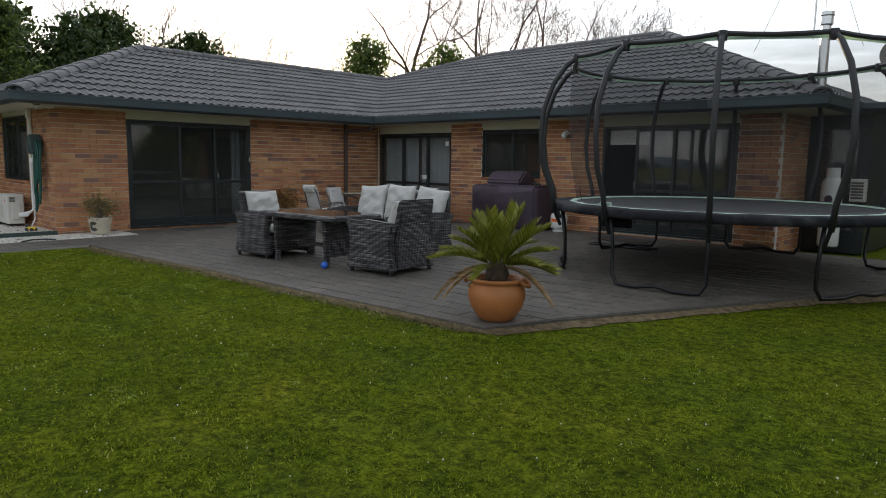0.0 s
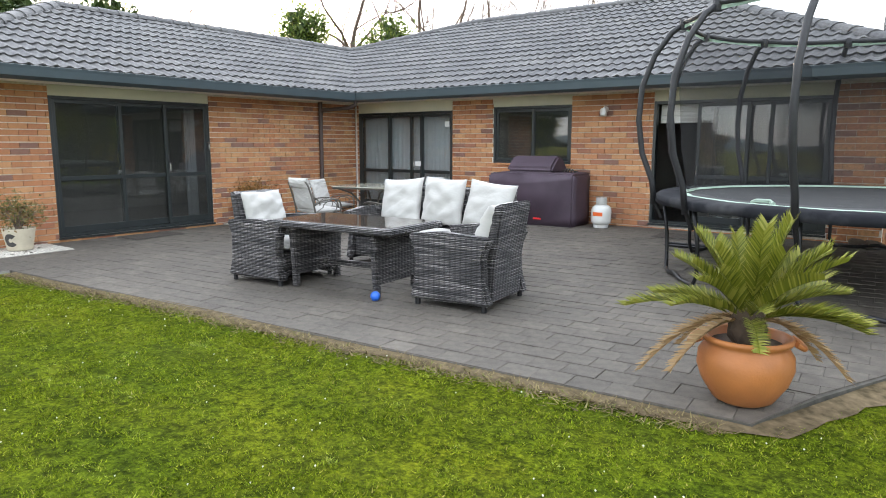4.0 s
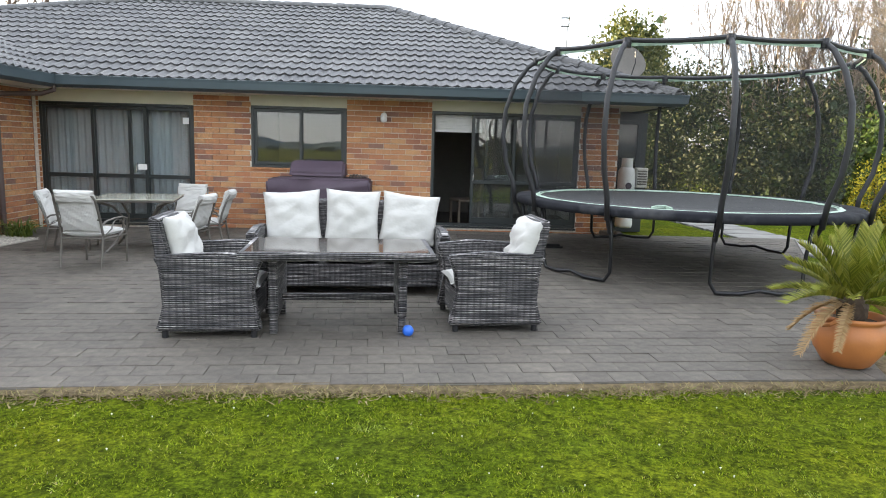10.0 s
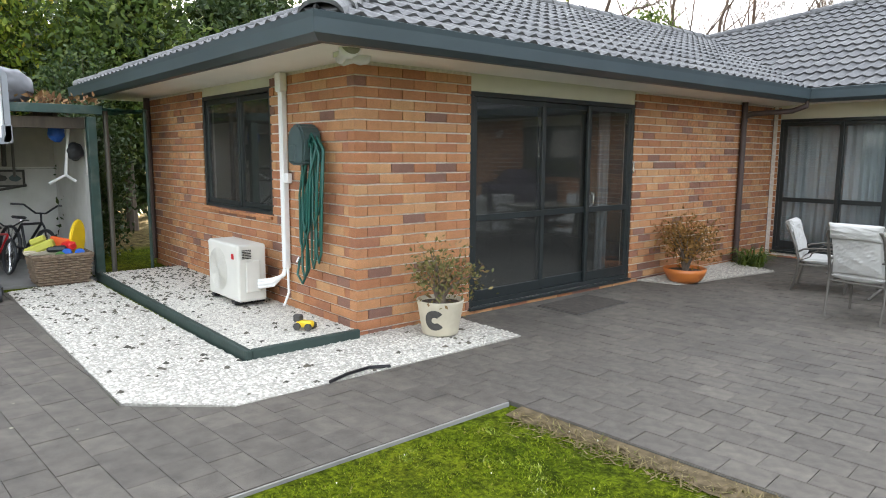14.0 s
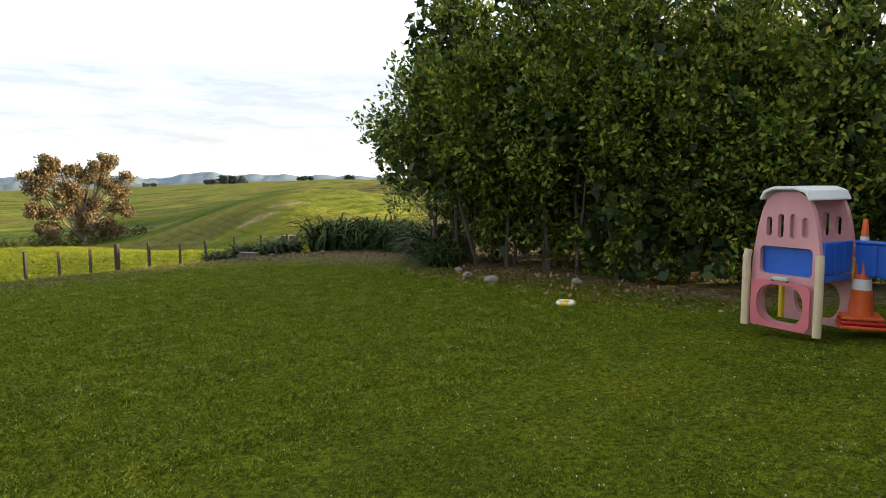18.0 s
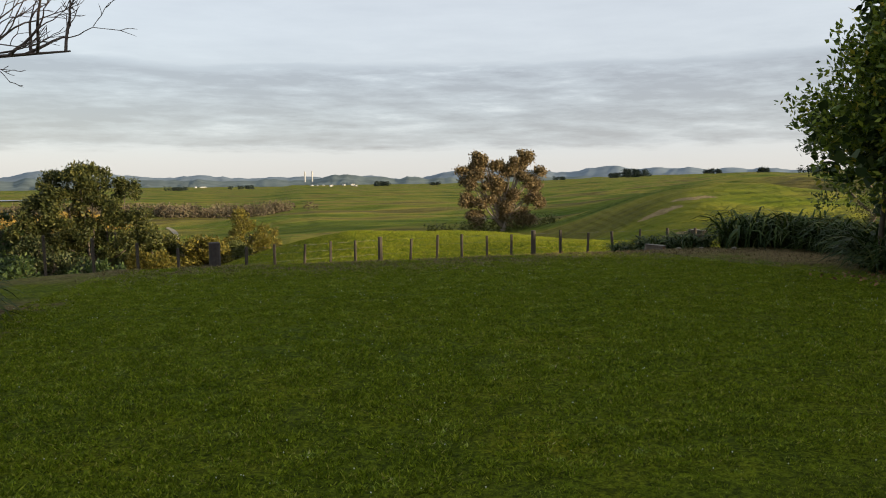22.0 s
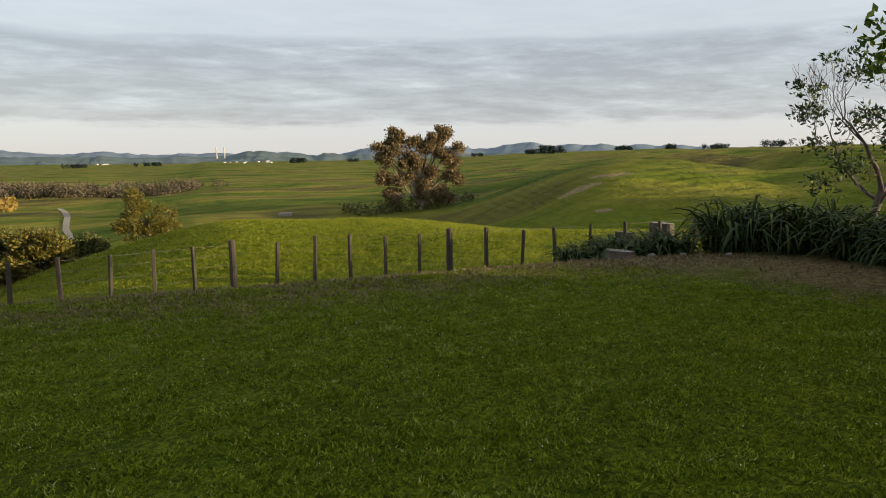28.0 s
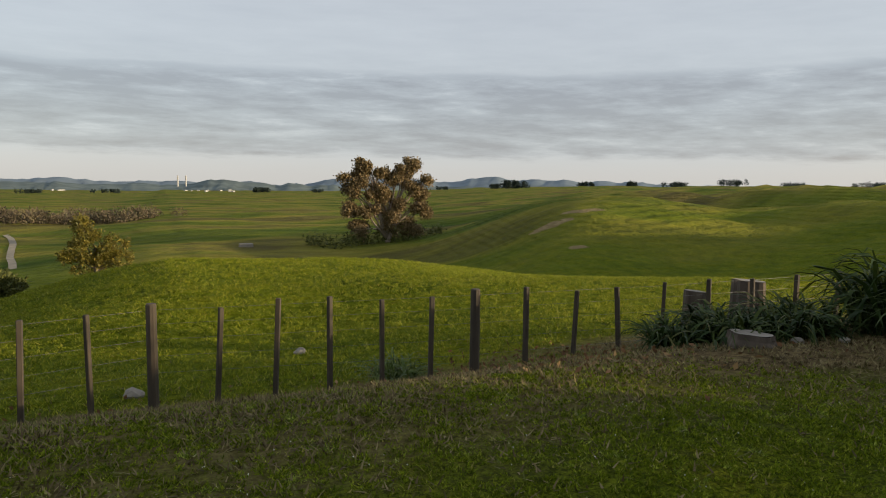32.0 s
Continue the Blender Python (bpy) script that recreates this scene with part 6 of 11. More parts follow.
shrub_in_pot("potted_shrub", "straggly jade plant in a cream pot marked with a letter C", stand(0.37, -6.70, 0, 0.015),
             [(0.0, 0.0), (0.145, 0.0), (0.15, 0.01), (0.195, 0.27), (0.20, 0.285), (0.185, 0.285), (0.178, 0.25), (0.0, 0.245)], M["cream_pot"], 0.48, 0.27, M["jade"], M["twig"], 900, 21, True)
shrub_in_pot("potted_shrub", "bronze-leaved shrub in a shallow orange bowl on white pebbles", stand(0.42, -2.98, 0, 0.01),
             [(0.0, 0.0), (0.15, 0.0), (0.19, 0.03), (0.235, 0.11), (0.245, 0.165), (0.23, 0.165), (0.222, 0.13), (0.0, 0.12)], M["orange_pot"], 0.50, 0.33, M["bronze"], M["twig"], 1700, 22)

# doormats
for x, y, w, d, a, lab in ((0.42, -4.88, 0.80, 0.48, 92, "worn brown doormat below the sliding door"), (7.25, -0.72, 0.95, 0.5, 0, "dark ribbed doormat in front of the open door")):
    th = thing("doormat", lab, "doormat", stand(x, y, a))
    part("woven_face", new_box(-w / 2, w / 2, -d / 2, d / 2, 0.0, 0.014, 0.004), M["doormat"], th)
    part("border", new_box(-w / 2 - 0.015, w / 2 + 0.015, -d / 2 - 0.015, d / 2 + 0.015, 0.0, 0.008, 0.002), M["dark_print"], th)


# trampoline
def trampoline():
    cx, cy = 9.575, -2.46
    th = thing("trampoline", "large round black trampoline with curved net poles on the terrace", "trampoline", Matrix.Translation((cx, cy, pz(cx, cy))) @ Matrix.Diagonal((0.965, 0.965, 0.99, 1.0)))
    R, Z = 2.12, 0.80

    def ring(r, z, n=72):
        return [(r * math.cos(2 * math.pi * k / n), r * math.sin(2 * math.pi * k / n), z) for k in range(n + 1)]

    bm = bmesh.new()
    tube(bm, ring(R, Z), 0.022, 8, caps=False)
    part("rim", bm, M["black_steel"], th)
    bm = bmesh.new()
    lathe(bm, [(1.94, Z + 0.022), (1.95, Z + 0.034), (2.05, Z + 0.038), (2.17, Z + 0.032), (2.20, Z + 0.012), (2.205, Z - 0.058), (2.19, Z - 0.058), (2.18, Z + 0.006), (1.95, Z + 0.016)], 96)
    for v in bm.verts:
        v.co.z += 0.008 * noise.noise(Vector((v.co.x * 2.5, v.co.y * 2.5, 0)))
    pad = part("safety_pad", bm, M["tramp_pad"], th, smooth=True)
    bm = bmesh.new()
    lathe(bm, [(1.87, Z + 0.02), (1.885, Z + 0.036), (1.92, Z + 0.038), (1.95, Z + 0.026)], 96)
    for v in bm.verts:
        a = math.atan2(v.co.y, v.co.x)
        v.co.x, v.co.y = v.co.x * (1 + 0.006 * math.sin(17 * a) + 0.005 * math.sin(29 * a)), v.co.y * (1 + 0.006 * math.sin(17 * a) + 0.005 * math.sin(29 * a))
    part("pad_edge", bm, M["mint"], pad, "pale green pad edging")
    bm = bmesh.new()
    lathe(bm, [(0.0, Z - 0.02), (0.8, Z - 0.012), (1.4, Z), (1.89, Z + 0.012)], 72)
    part("jump_mat", bm, M["tramp_mat"], th, smooth=True)
    angles = [199 + 30 * k for k in range(12)]
    prof = [(2.215, 0.70), (2.25, 0.95), (2.37, 1.25), (2.42, 1.60), (2.40, 1.95), (2.28, 2.28), (2.12, 2.50), (2.0, 2.585)]
    for a in angles:
        c, s = math.cos(radians(a)), math.sin(radians(a))
        bm = bmesh.new()
        tube(bm, [(r * c, r * s, z) for r, z in prof], 0.031, 10)
        pole = part("net_pole", bm, M["black_foam"], th, smooth=True)
        bm = bmesh.new()
        lathe(bm, [(0.0, -0.05), (0.045, -0.05), (0.05, 0.0), (0.045, 0.05), (0.0, 0.05)], 10, Matrix.Translation((2.0 * c, 2.0 * s, 2.575)))
        part("cap", bm, M["black_steel"], pole)
        bm = bmesh.new()
        tube(bm, [(2.21 * c, 2.21 * s, 0.72), (2.13 * c, 2.13 * s, 0.55)], 0.022, 8)
        part("bracket", bm, M["black_steel"], pole)
    for k in range(6):
        a0, a1 = radians(angles[2 * k]), radians(angles[2 * k + 1])
        pts = []
        for t in (0.0, 0.06, 0.15, 0.3, 0.5, 0.7, 0.85, 0.94, 1.0):
            a = a0 + (a1 - a0) * t
            z = 0.03 + (0.035 if 0.3 < t < 0.7 else 0.0) + (0.10 if t in (0.0, 1.0) else 0.0)
            pts.append((2.05 * math.cos(a), 2.05 * math.sin(a), z - pz(cx, cy) + pz(cx + 2 * math.cos(a), cy + 2 * math.sin(a))))
        pts = [(R * math.cos(a0), R * math.sin(a0), Z), (2.06 * math.cos(a0), 2.06 * math.sin(a0), 0.4)] + pts + [(2.06 * math.cos(a1), 2.06 * math.sin(a1), 0.4), (R * math.cos(a1), R * math.sin(a1), Z)]
        bm = bmesh.new()
        tube(bm, pts, 0.022, 8)
        part("leg", bm, M["black_steel"], th, smooth=True)
    # top ring sleeve sags a little between the poles
    for k in range(12):
        a0, a1 = radians(angles[k]), radians(angles[k] + 30)
        p0, p1 = Vector((2.0 * math.cos(a0), 2.0 * math.sin(a0), 2.60)), Vector((2.0 * math.cos(a1), 2.0 * math.sin(a1), 2.60))
        bm = bmesh.new()
        tube(bm, [p0.lerp(p1, t) + Vector((0, 0, -0.02 * math.sin(math.pi * t))) for t in (0, 0.25, 0.5, 0.75, 1)], 0.026, 8)
        sl = part("top_sleeve", bm, M["black_foam"], th)
        bm = bmesh.new()
        out = Vector((math.cos((a0 + a1) / 2), math.sin((a0 + a1) / 2), 0)) * 0.004
        q = [p0 + out, p1 + out]
        v = [bm.verts.new(p) for p in (q[0] + Vector((0, 0, -0.025)), q[1] + Vector((0, 0, -0.025)), q[1] + Vector((0, 0, -0.065)), q[0] + Vector((0, 0, -0.065)))]
        bm.faces.new(v)
        bmesh.ops.solidify(bm, geom=bm.faces[:], thickness=0.004)
        part("stripe", bm, M["mint"], sl, "pale green stripe")
    bm = bmesh.new()
    lathe(bm, [(1.88, Z + 0.05), (1.97, 1.3), (2.02, 1.9), (1.98, 2.56)], 60)
    for v in bm.verts:
        k = 1 - 0.05 * (0.5 + 0.5 * math.cos(12 * (math.atan2(v.co.y, v.co.x) - radians(218)))) * (2.6 - v.co.z) / 1.8
        v.co.x, v.co.y = v.co.x * k, v.co.y * k
    part("net", bm, M["net"], th, "fine black safety net")
    # loose strap bundle on the mat
    bm = bmesh.new()
    tube(bm, [(-0.9, -1.5, Z + 0.03), (-0.85, -1.55, Z + 0.05), (-0.75, -1.5, Z + 0.045), (-0.7, -1.58, Z + 0.03)], 0.02, 6)
    part("strap", bm, M["mint"], th, "pale green strap")


trampoline()

# black flat frame lying by the trampoline
th = thing("steel_frame", "flat black steel frame lying on the paving", "frame", stand(7.75, -1.55, 0))
for a, b in (((-0.55, -0.10, 0.02), (0.5, -0.10, 0.02)), ((-0.55, 0.10, 0.02), (0.5, 0.10, 0.02)), ((-0.55, -0.10, 0.02), (-0.55, 0.10, 0.02)), ((0.1, -0.10, 0.035), (0.1, 0.10, 0.035))):
    bm = bmesh.new()
    tube(bm, [a, b], 0.018, 6)
    part("bar", bm, M["black_steel"], th)

# ======== fittings on the house ========
def downpipe(name, x, y, z0, z1, m, label, out=(1, 0), r=0.04):
    th = thing(name, label, "downpipe")
    bm = bmesh.new()
    tube(bm, [(x, y, z0), (x, y, z1)], r, 12)
    part("pipe", bm, m, th, smooth=False)
    for z in (z0 + 0.3, z1 - 0.25):
        bm = bmesh.new()
        lathe(bm, [(r + 0.001, -0.015), (r + 0.007, -0.012), (r + 0.007, 0.012), (r + 0.001, 0.015)], 12, Matrix.Translation((x, y, z)))
        part("clip", bm, m, th)
    return th


downpipe("downpipe", 0.055, -1.02, 0.02, SOFFIT - 0.002, M["downpipe"], "brown rainwater pipe on the brick wall")
downpipe("downpipe", -5.02, WY0 - 0.055, 0.05, SOFFIT - 0.002, M["downpipe"], "dark rainwater pipe at the far corner of the wing")
bm = bmesh.new()
tube(bm, [(EAVE + 0.06, -EAVE - 0.06, SOFFIT + 0.01), (EAVE + 0.06, -EAVE - 0.06, SOFFIT - 0.07), (EAVE - 0.10, -EAVE - 0.10, SOFFIT - 0.13), (0.12, -0.98, SOFFIT - 0.16), (0.056, -1.02, SOFFIT - 0.2)], 0.035, 10)
tagged(part("gutter_outlet", bm, M["downpipe"]), "bent brown outlet pipe below the gutter corner", "pipe")


def wall_lamp():
    th = thing("wall_lamp", "small white wall lamp on the brick between door and window", "lamp", Matrix.Translation((5.58, -0.008, 1.95)))
    bm = bmesh.new()
    lathe(bm, [(0.0, 0.0), (0.05, 0.0), (0.05, 0.02), (0.0, 0.022)], 20, rx(90))
    part("mount", bm, M["white_plastic"], th)
    bm = bmesh.new()
    tube(bm, [(0, -0.02, 0.01), (0, -0.06, 0.03), (0, -0.085, 0.0)], 0.014, 8)
    part("arm", bm, M["white_plastic"], th)
    bm = bmesh.new()
    lathe(bm, [(0.02, 0.02), (0.05, 0.0), (0.058, -0.06), (0.045, -0.10), (0.0, -0.115)], 20, Matrix.Translation((0, -0.09, 0.0)))
    part("shade", bm, M["white_plastic"], th, smooth=True)


wall_lamp()


def spotlights():
    th = thing("spotlight_pair", "pair of white spotlights under the eave corner", "lamp", Matrix.Translation((0.26, WY0 - 0.26, SOFFIT - 0.002)) @ rz(-45) @ Matrix.Diagonal((1.3, 1.3, 1.3, 1.0)))
    bm = bmesh.new()
    lathe(bm, [(0.0, 0.0), (0.055, 0.0), (0.055, -0.03), (0.0, -0.035)], 18)
    part("base", bm, M["white_plastic"], th)
    for s in (-1, 1):
        bm = bmesh.new()
        m = Matrix.Translation((0.05 * s, -0.0, -0.04)) @ rz(35 * s) @ ry(68 * s)
        lathe(bm, [(0.0, -0.02), (0.022, -0.02), (0.028, 0.06), (0.055, 0.11), (0.062, 0.15), (0.056, 0.155)], 20, m)
        head = part("lamp_head", bm, M["white_plastic"], th, smooth=True)
        bm = bmesh.new()
        lathe(bm, [(0.0, 0.162), (0.03, 0.16), (0.056, 0.150)], 20, m)
        part("lens", bm, M["frosted"], head)


spotlights()


def heat_pump():
    th = thing("heat_pump", "cream outdoor heat pump unit on white pebbles", "heat pump", Matrix.Translation((-1.70, -7.57, 0.075)))
    part("casing", new_box(-0.36, 0.36, -0.14, 0.14, 0.03, 0.57, 0.02, None, 2), M["ac"], th)
    for x in (-0.25, 0.25):
        part("foot", new_box(x - 0.04, x + 0.04, -0.15, 0.15, 0.0, 0.032, 0.004), M["black_steel"], th)
    bm = bmesh.new()
    for k in range(9):
        r = 0.03 + 0.022 * k
        tube(bm, [(-0.10 + r * math.cos(a), -0.146, 0.30 + r * math.sin(a)) for a in [2 * math.pi * i / 24 for i in range(25)]], 0.003, 4, caps=False)
    part("fan_grille", bm, M["ac"], th)
    part("side_cover", new_box(0.361, 0.385, -0.07, 0.07, 0.12, 0.42, 0.008), M["ac"], th)
    part("badge", new_box(0.22, 0.27, -0.1445, -0.1405, 0.43, 0.48, 0.001), M["red_plastic"], th, "small red badge")
    for k in range(6):
        part("louvre", new_box(0.361, 0.366, -0.10, -0.01, 0.44 + k * 0.015, 0.448 + k * 0.015), M["dark_print"], th)


heat_pump()


def pipe_cover():
    th = thing("pipe_cover", "white plastic pipe cover running up the brick end wall", "pipe")
    x = -1.14
    part("duct", new_box(x - 0.035, x + 0.035, WY0 - 0.07, WY0 - 0.008, 0.42, 2.10, 0.01), M["white_plastic"], th)
    part("top_box", new_box(x - 0.05, x + 0.05, WY0 - 0.09, WY0 - 0.008, 2.04, SOFFIT - 0.005, 0.012), M["white_plastic"], th)
    part("junction_box", new_box(x + 0.0, x + 0.10, WY0 - 0.06, WY0 - 0.008, 1.22, 1.31, 0.008), M["white_plastic"], th)
    for k, (dy, r) in enumerate(((0.0, 0.022), (-0.03, 0.018), (0.03, 0.015))):
        bm = bmesh.new()
        tube(bm, [(x + dy * 0.5, WY0 - 0.04, 0.45), (x + dy * 0.5 - 0.02, WY0 - 0.06, 0.36), (x - 0.08, WY0 - 0.14, 0.29 + dy), (x - 0.17, WY0 - 0.25, 0.27 + dy)], r, 8)
        part("hose", bm, M["white_plastic"], th)
    bm = bmesh.new()
    tube(bm, [(x + 0.03, WY0 - 0.04, 0.44), (x + 0.05, WY0 - 0.05, 0.2), (x + 0.09, WY0 - 0.12, 0.09)], 0.012, 8)
    part("drain", bm, M["white_plastic"], th)


pipe_cover()


def hose_reel():
    th = thing("hose_reel", "dark wall reel with coils of green garden hose", "hose reel", Matrix.Translation((-0.62, WY0 - 0.008, 0)))
    bm = bmesh.new()
    prof = [(0.14 * math.cos(radians(a)), 1.59 + 0.15 * math.sin(radians(a))) for a in range(0, 181, 20)] + [(-0.14, 1.42), (-0.10, 1.39), (0.10, 1.39), (0.14, 1.42)]
    extrude_poly(bm, prof, "y", -0.19, -0.005, 0.02)
    part("housing", bm, M["reel"], th)
    part("hatch", new_box(-0.10, 0.02, -0.20, -0.185, 1.42, 1.56, 0.01), M["reel"], th)
    rng = random.Random(3)
    for k in range(10):
        dx, dy = 0.16 + rng.uniform(-0.07, 0.09), -0.07 - rng.uniform(0, 0.07)
        bot = 0.42 + 0.07 * k + rng.uniform(-0.03, 0.03)
        bm = bmesh.new()
        top = 1.62 + rng.uniform(-0.04, 0.05)
        w = 0.05 + rng.uniform(0, 0.04)
        c = dx - 0.12 * (k % 3 == 0)
        tube(bm, [(dx - w, dy, top - 0.1), (dx, dy - 0.01, top), (dx + w, dy, top - 0.1), (c + w * 0.9, dy - 0.02, (top + bot) / 2), (c + w * 0.5, dy - 0.02, bot + 0.08), (c, dy - 0.02, bot), (c - w * 0.5, dy - 0.02, bot + 0.08), (c - w * 0.9, dy, (top + bot) / 2), (dx - w, dy, top - 0.1)], 0.011, 7, caps=False)
        part("hose_coil", bm, M["hose"], th, smooth=True)
    bm = bmesh.new()
    tube(bm, [(-0.02, -0.08, 1.40), (0.0, -0.10, 0.9), (0.04, -0.10, 0.5), (-0.05, -0.12, 0.36), (-0.18, -0.10, 0.42), (-0.22, -0.05, 0.55)], 0.011, 7)
    part("hose_end", bm, M["hose"], th)
    bm = bmesh.new()
    tube(bm, [(-0.22, 0.0, 0.56), (-0.22, -0.06, 0.56), (-0.22, -0.08, 0.52)], 0.012, 8)
    part("tap", bm, M["chrome"], th, "brass garden tap")


hose_reel()

# gravel beds
BEDS = [([(0.004, -6.22), (0.84, -6.22), (0.86, -8.68), (0.38, -9.20), (-3.84, -9.22), (-4.1, -8.34), (0.06, -8.30), (0.06, WY0 - 0.02), (0.004, WY0)], 0.004, "white pebble bed beside the path"),
        ([(-4.15, WY0 - 0.01), (-4.15, -8.22), (-0.01, -8.20), (-0.01, WY0 - 0.01)], 0.055, "raised white pebble bed under the window"),
        ([(0.004, -3.32), (0.50, -3.20), (0.80, -1.45), (0.004, -1.10)], 0.016, "white pebble patch in the house corner")]
for k, (poly, z, lab) in enumerate(BEDS):
    bm = bmesh.new()
    extrude_poly(bm, poly, "z", -0.06, z)
    tagged(part("gravel_bed", bm, M["gravel_bed"]), lab, "gravel", kind="structure")
rs = np.random.RandomState(12)
oct_v = np.array([(1, 0, 0), (0.6, 0.75, 0.1), (-0.3, 0.9, 0), (-1, 0.1, 0.05), (-0.5, -0.8, 0), (0.5, -0.85, 0.05), (0.1, 0, 0.75)])
oct_f = np.array([(0, 1, 6), (1, 2, 6), (2, 3, 6), (3, 4, 6), (4, 5, 6), (5, 0, 6)])


def pebbles(name, n, material, size, seed, label, dark=False):
    rs = np.random.RandomState(seed)
    V, F, c = [], [], 0
    while c < n:
        b = rs.choice(3, p=(0.62, 0.32, 0.06))
        poly, z, _ = BEDS[b]
        xs_, ys_ = [p[0] for p in poly], [p[1] for p in poly]
        x, y = rs.uniform(min(xs_), max(xs_)), rs.uniform(min(ys_), max(ys_))
        if not in_poly((x, y), poly):
            continue
        if dark and (b == 2 or rs.rand() > (1.0 if x < -2.0 else 0.16)):
            continue
        s = size * rs.uniform(0.6, 1.5)
        a = rs.uniform(0, 6.28)
        v = oct_v * (s, s * rs.uniform(0.6, 1), s * rs.uniform(0.5, 0.9))
        v = v @ np.array(((math.cos(a), math.sin(a), 0), (-math.sin(a), math.cos(a), 0), (0, 0, 1))) + (x, y, z + pz(x, y))
        V.append(v)
        F.append(oct_f + 7 * c)
        c += 1
    ob = new(name, raw_mesh(name, np.concatenate(V), np.concatenate(F), material))
    tagged(ob, label, "pebbles", kind="stuff")


def in_poly(p, poly):
    c = False
    for (x0, y0), (x1, y1) in zip(poly, poly[1:] + poly[:1]):
        if (y0 > p[1]) != (y1 > p[1]) and p[0] < (x1 - x0) * (p[1] - y0) / (y1 - y0) + x0:
            c = not c
    return c


pebbles("pebbles", 27000, M["gravel"], 0.0115, 5, "small white pebbles covering the beds")
M["fallen_leaf"] = mat("fallen_leaf", (0.085, 0.075, 0.055), 0.85, island=0.5)
pebbles("fallen_leaves", 620, M["fallen_leaf"], 0.023, 6, "dark fallen leaves lying on the pebbles", True)
for nm, a in (("sleeper", (-4.15, 0.07, -8.27, -8.22)), ("sleeper", (0.02, 0.07, -8.218, WY0 - 0.015))):
    b = new_box(a[0], a[1], a[2], a[3], -0.06, 0.075, 0.006)
    tagged(part(nm, b, M["sleeper"]), "dark green timber edging of the raised pebble bed", "edging")
# black edging strip working loose from the pebbles
bm = bmesh.new()
tube(bm, [(0.86, -8.05, 0.012), (0.84, -7.9, 0.03), (0.80, -7.7, 0.024), (0.84, -7.55, 0.012)], 0.012, 6)
tagged(part("edging_strip", bm, M["black_steel"]), "loose black edging strip on the pebbles", "edging")
th = thing("toy_tractor", "small yellow and black toy tractor on the pebbles", "toy", Matrix.Translation((-0.25, -7.62, 0.065)) @ rz(30))
part("toy_body", new_box(-0.07, 0.07, -0.035, 0.035, 0.02, 0.075, 0.012), M["yellow_plastic"], th)
part("toy_cab", new_box(-0.10, -0.03, -0.03, 0.03, 0.06, 0.12, 0.01), M["dark_print"], th)
for x, y in ((-0.05, -0.045), (-0.05, 0.045), (0.05, -0.04), (0.05, 0.04)):
    bm = bmesh.new()
    lathe(bm, [(0.0, -0.012), (0.03, -0.012), (0.03, 0.012), (0.0, 0.012)], 12, Matrix.Translation((x, y, 0.03)) @ rx(90))
    part("toy_wheel", bm, M["dark_print"], th)

# bare soil margin between paving and lawn
def margin(name, pts, w, seed, lift=0.012):
    rs = random.Random(seed)
    vs, fs = [], []
    P = [Vector(p) for p in pts]
    cnt = 0
    for i in range(len(P) - 1):
        n = max(2, int((P[i + 1] - P[i]).length / 0.12))
        for k in range(n + (i == len(P) - 2)):
            p = P[i].lerp(P[i + 1], k / n)
            d = (P[i + 1] - P[i]).normalized()
            s = Vector((d.y, -d.x))
            ww = w * (0.65 + 0.5 * noise.noise(Vector((p.x * 1.7, p.y * 1.7, seed))) + rs.uniform(-0.12, 0.12))
            q = p + s * max(0.03, ww)
            p2 = p - s * 0.05
            vs += [(p2.x, p2.y, max(gzf(p2.x, p2.y) + 0.02, pz(p2.x, p2.y) - 0.022)), (q.x, q.y, gzf(q.x, q.y) + lift - 0.004)]
            if cnt:
                i0 = len(vs) - 4
                fs.append((i0, i0 + 1, i0 + 3, i0 + 2))
            cnt += 1
    ob = new(name, raw_mesh(name, vs, fs, M["margin"], True))
    tagged(ob, "bare soil and dry grass along the paving edge", "soil", kind="structure")


margin("soil_margin", [(LCX + 0.1, LCY - 0.02), (5.0, -7.15), (7.6, -6.97), (PCX - 0.12, PCY - 0.03), (PCX + 0.06, PCY + 0.02), (9.62, -6.45), (10.4, -4.6), (11.4, -2.6)], 0.17, 3)
margin("soil_margin", [(-3.9, -10.22), (-1.0, -10.22), (1.9, -10.22)], 0.36, 5)

# flue, dish, masts
def flue():
    th = thing("flue", "steel flue pipe with a cowl on the tiled roof", "flue", Matrix.Translation((9.07, 3.08, 2.74)))
    bm = bmesh.new()
    lathe(bm, [(0.085, -0.1), (0.085, 1.25)], 20)
    part("pipe", bm, M["chrome"], th, smooth=True)
    bm = bmesh.new()
    lathe(bm, [(0.09, 1.22), (0.115, 1.24), (0.115, 1.38), (0.125, 1.40), (0.125, 1.46), (0.0, 1.49)], 20)
    part("cowl", bm, M["chrome"], th)
    bm = bmesh.new()
    lathe(bm, [(0.22, -0.06), (0.12, 0.03), (0.09, 0.10)], 20)
    part("flashing", bm, M["gutter"], th)


flue()
th = thing("aerial_mast", "thin television mast with stay wires on the roof", "aerial", Matrix.Translation((8.6, 4.0, 4.2)))
bm = bmesh.new()
tube(bm, [(0, 0, -0.3), (0, 0, 2.2)], 0.018, 8)
part("mast", bm, M["chrome"], th)
for dx, dy in ((-1.2, 0.2), (0.5, -0.9), (0.7, 0.8)):
    bm = bmesh.new()
    tube(bm, [(0, 0, 2.1), (dx, dy, -0.4)], 0.005, 4)
    part("stay", bm, M["wire"], th)
bm = bmesh.new()
for k in range(5):
    tube(bm, [(-0.5 + 0.22 * k, -0.28 + 0.03 * k, 2.1), (-0.5 + 0.22 * k, 0.28 - 0.03 * k, 2.1)], 0.006, 4)
part("elements", bm, M["chrome"], th)

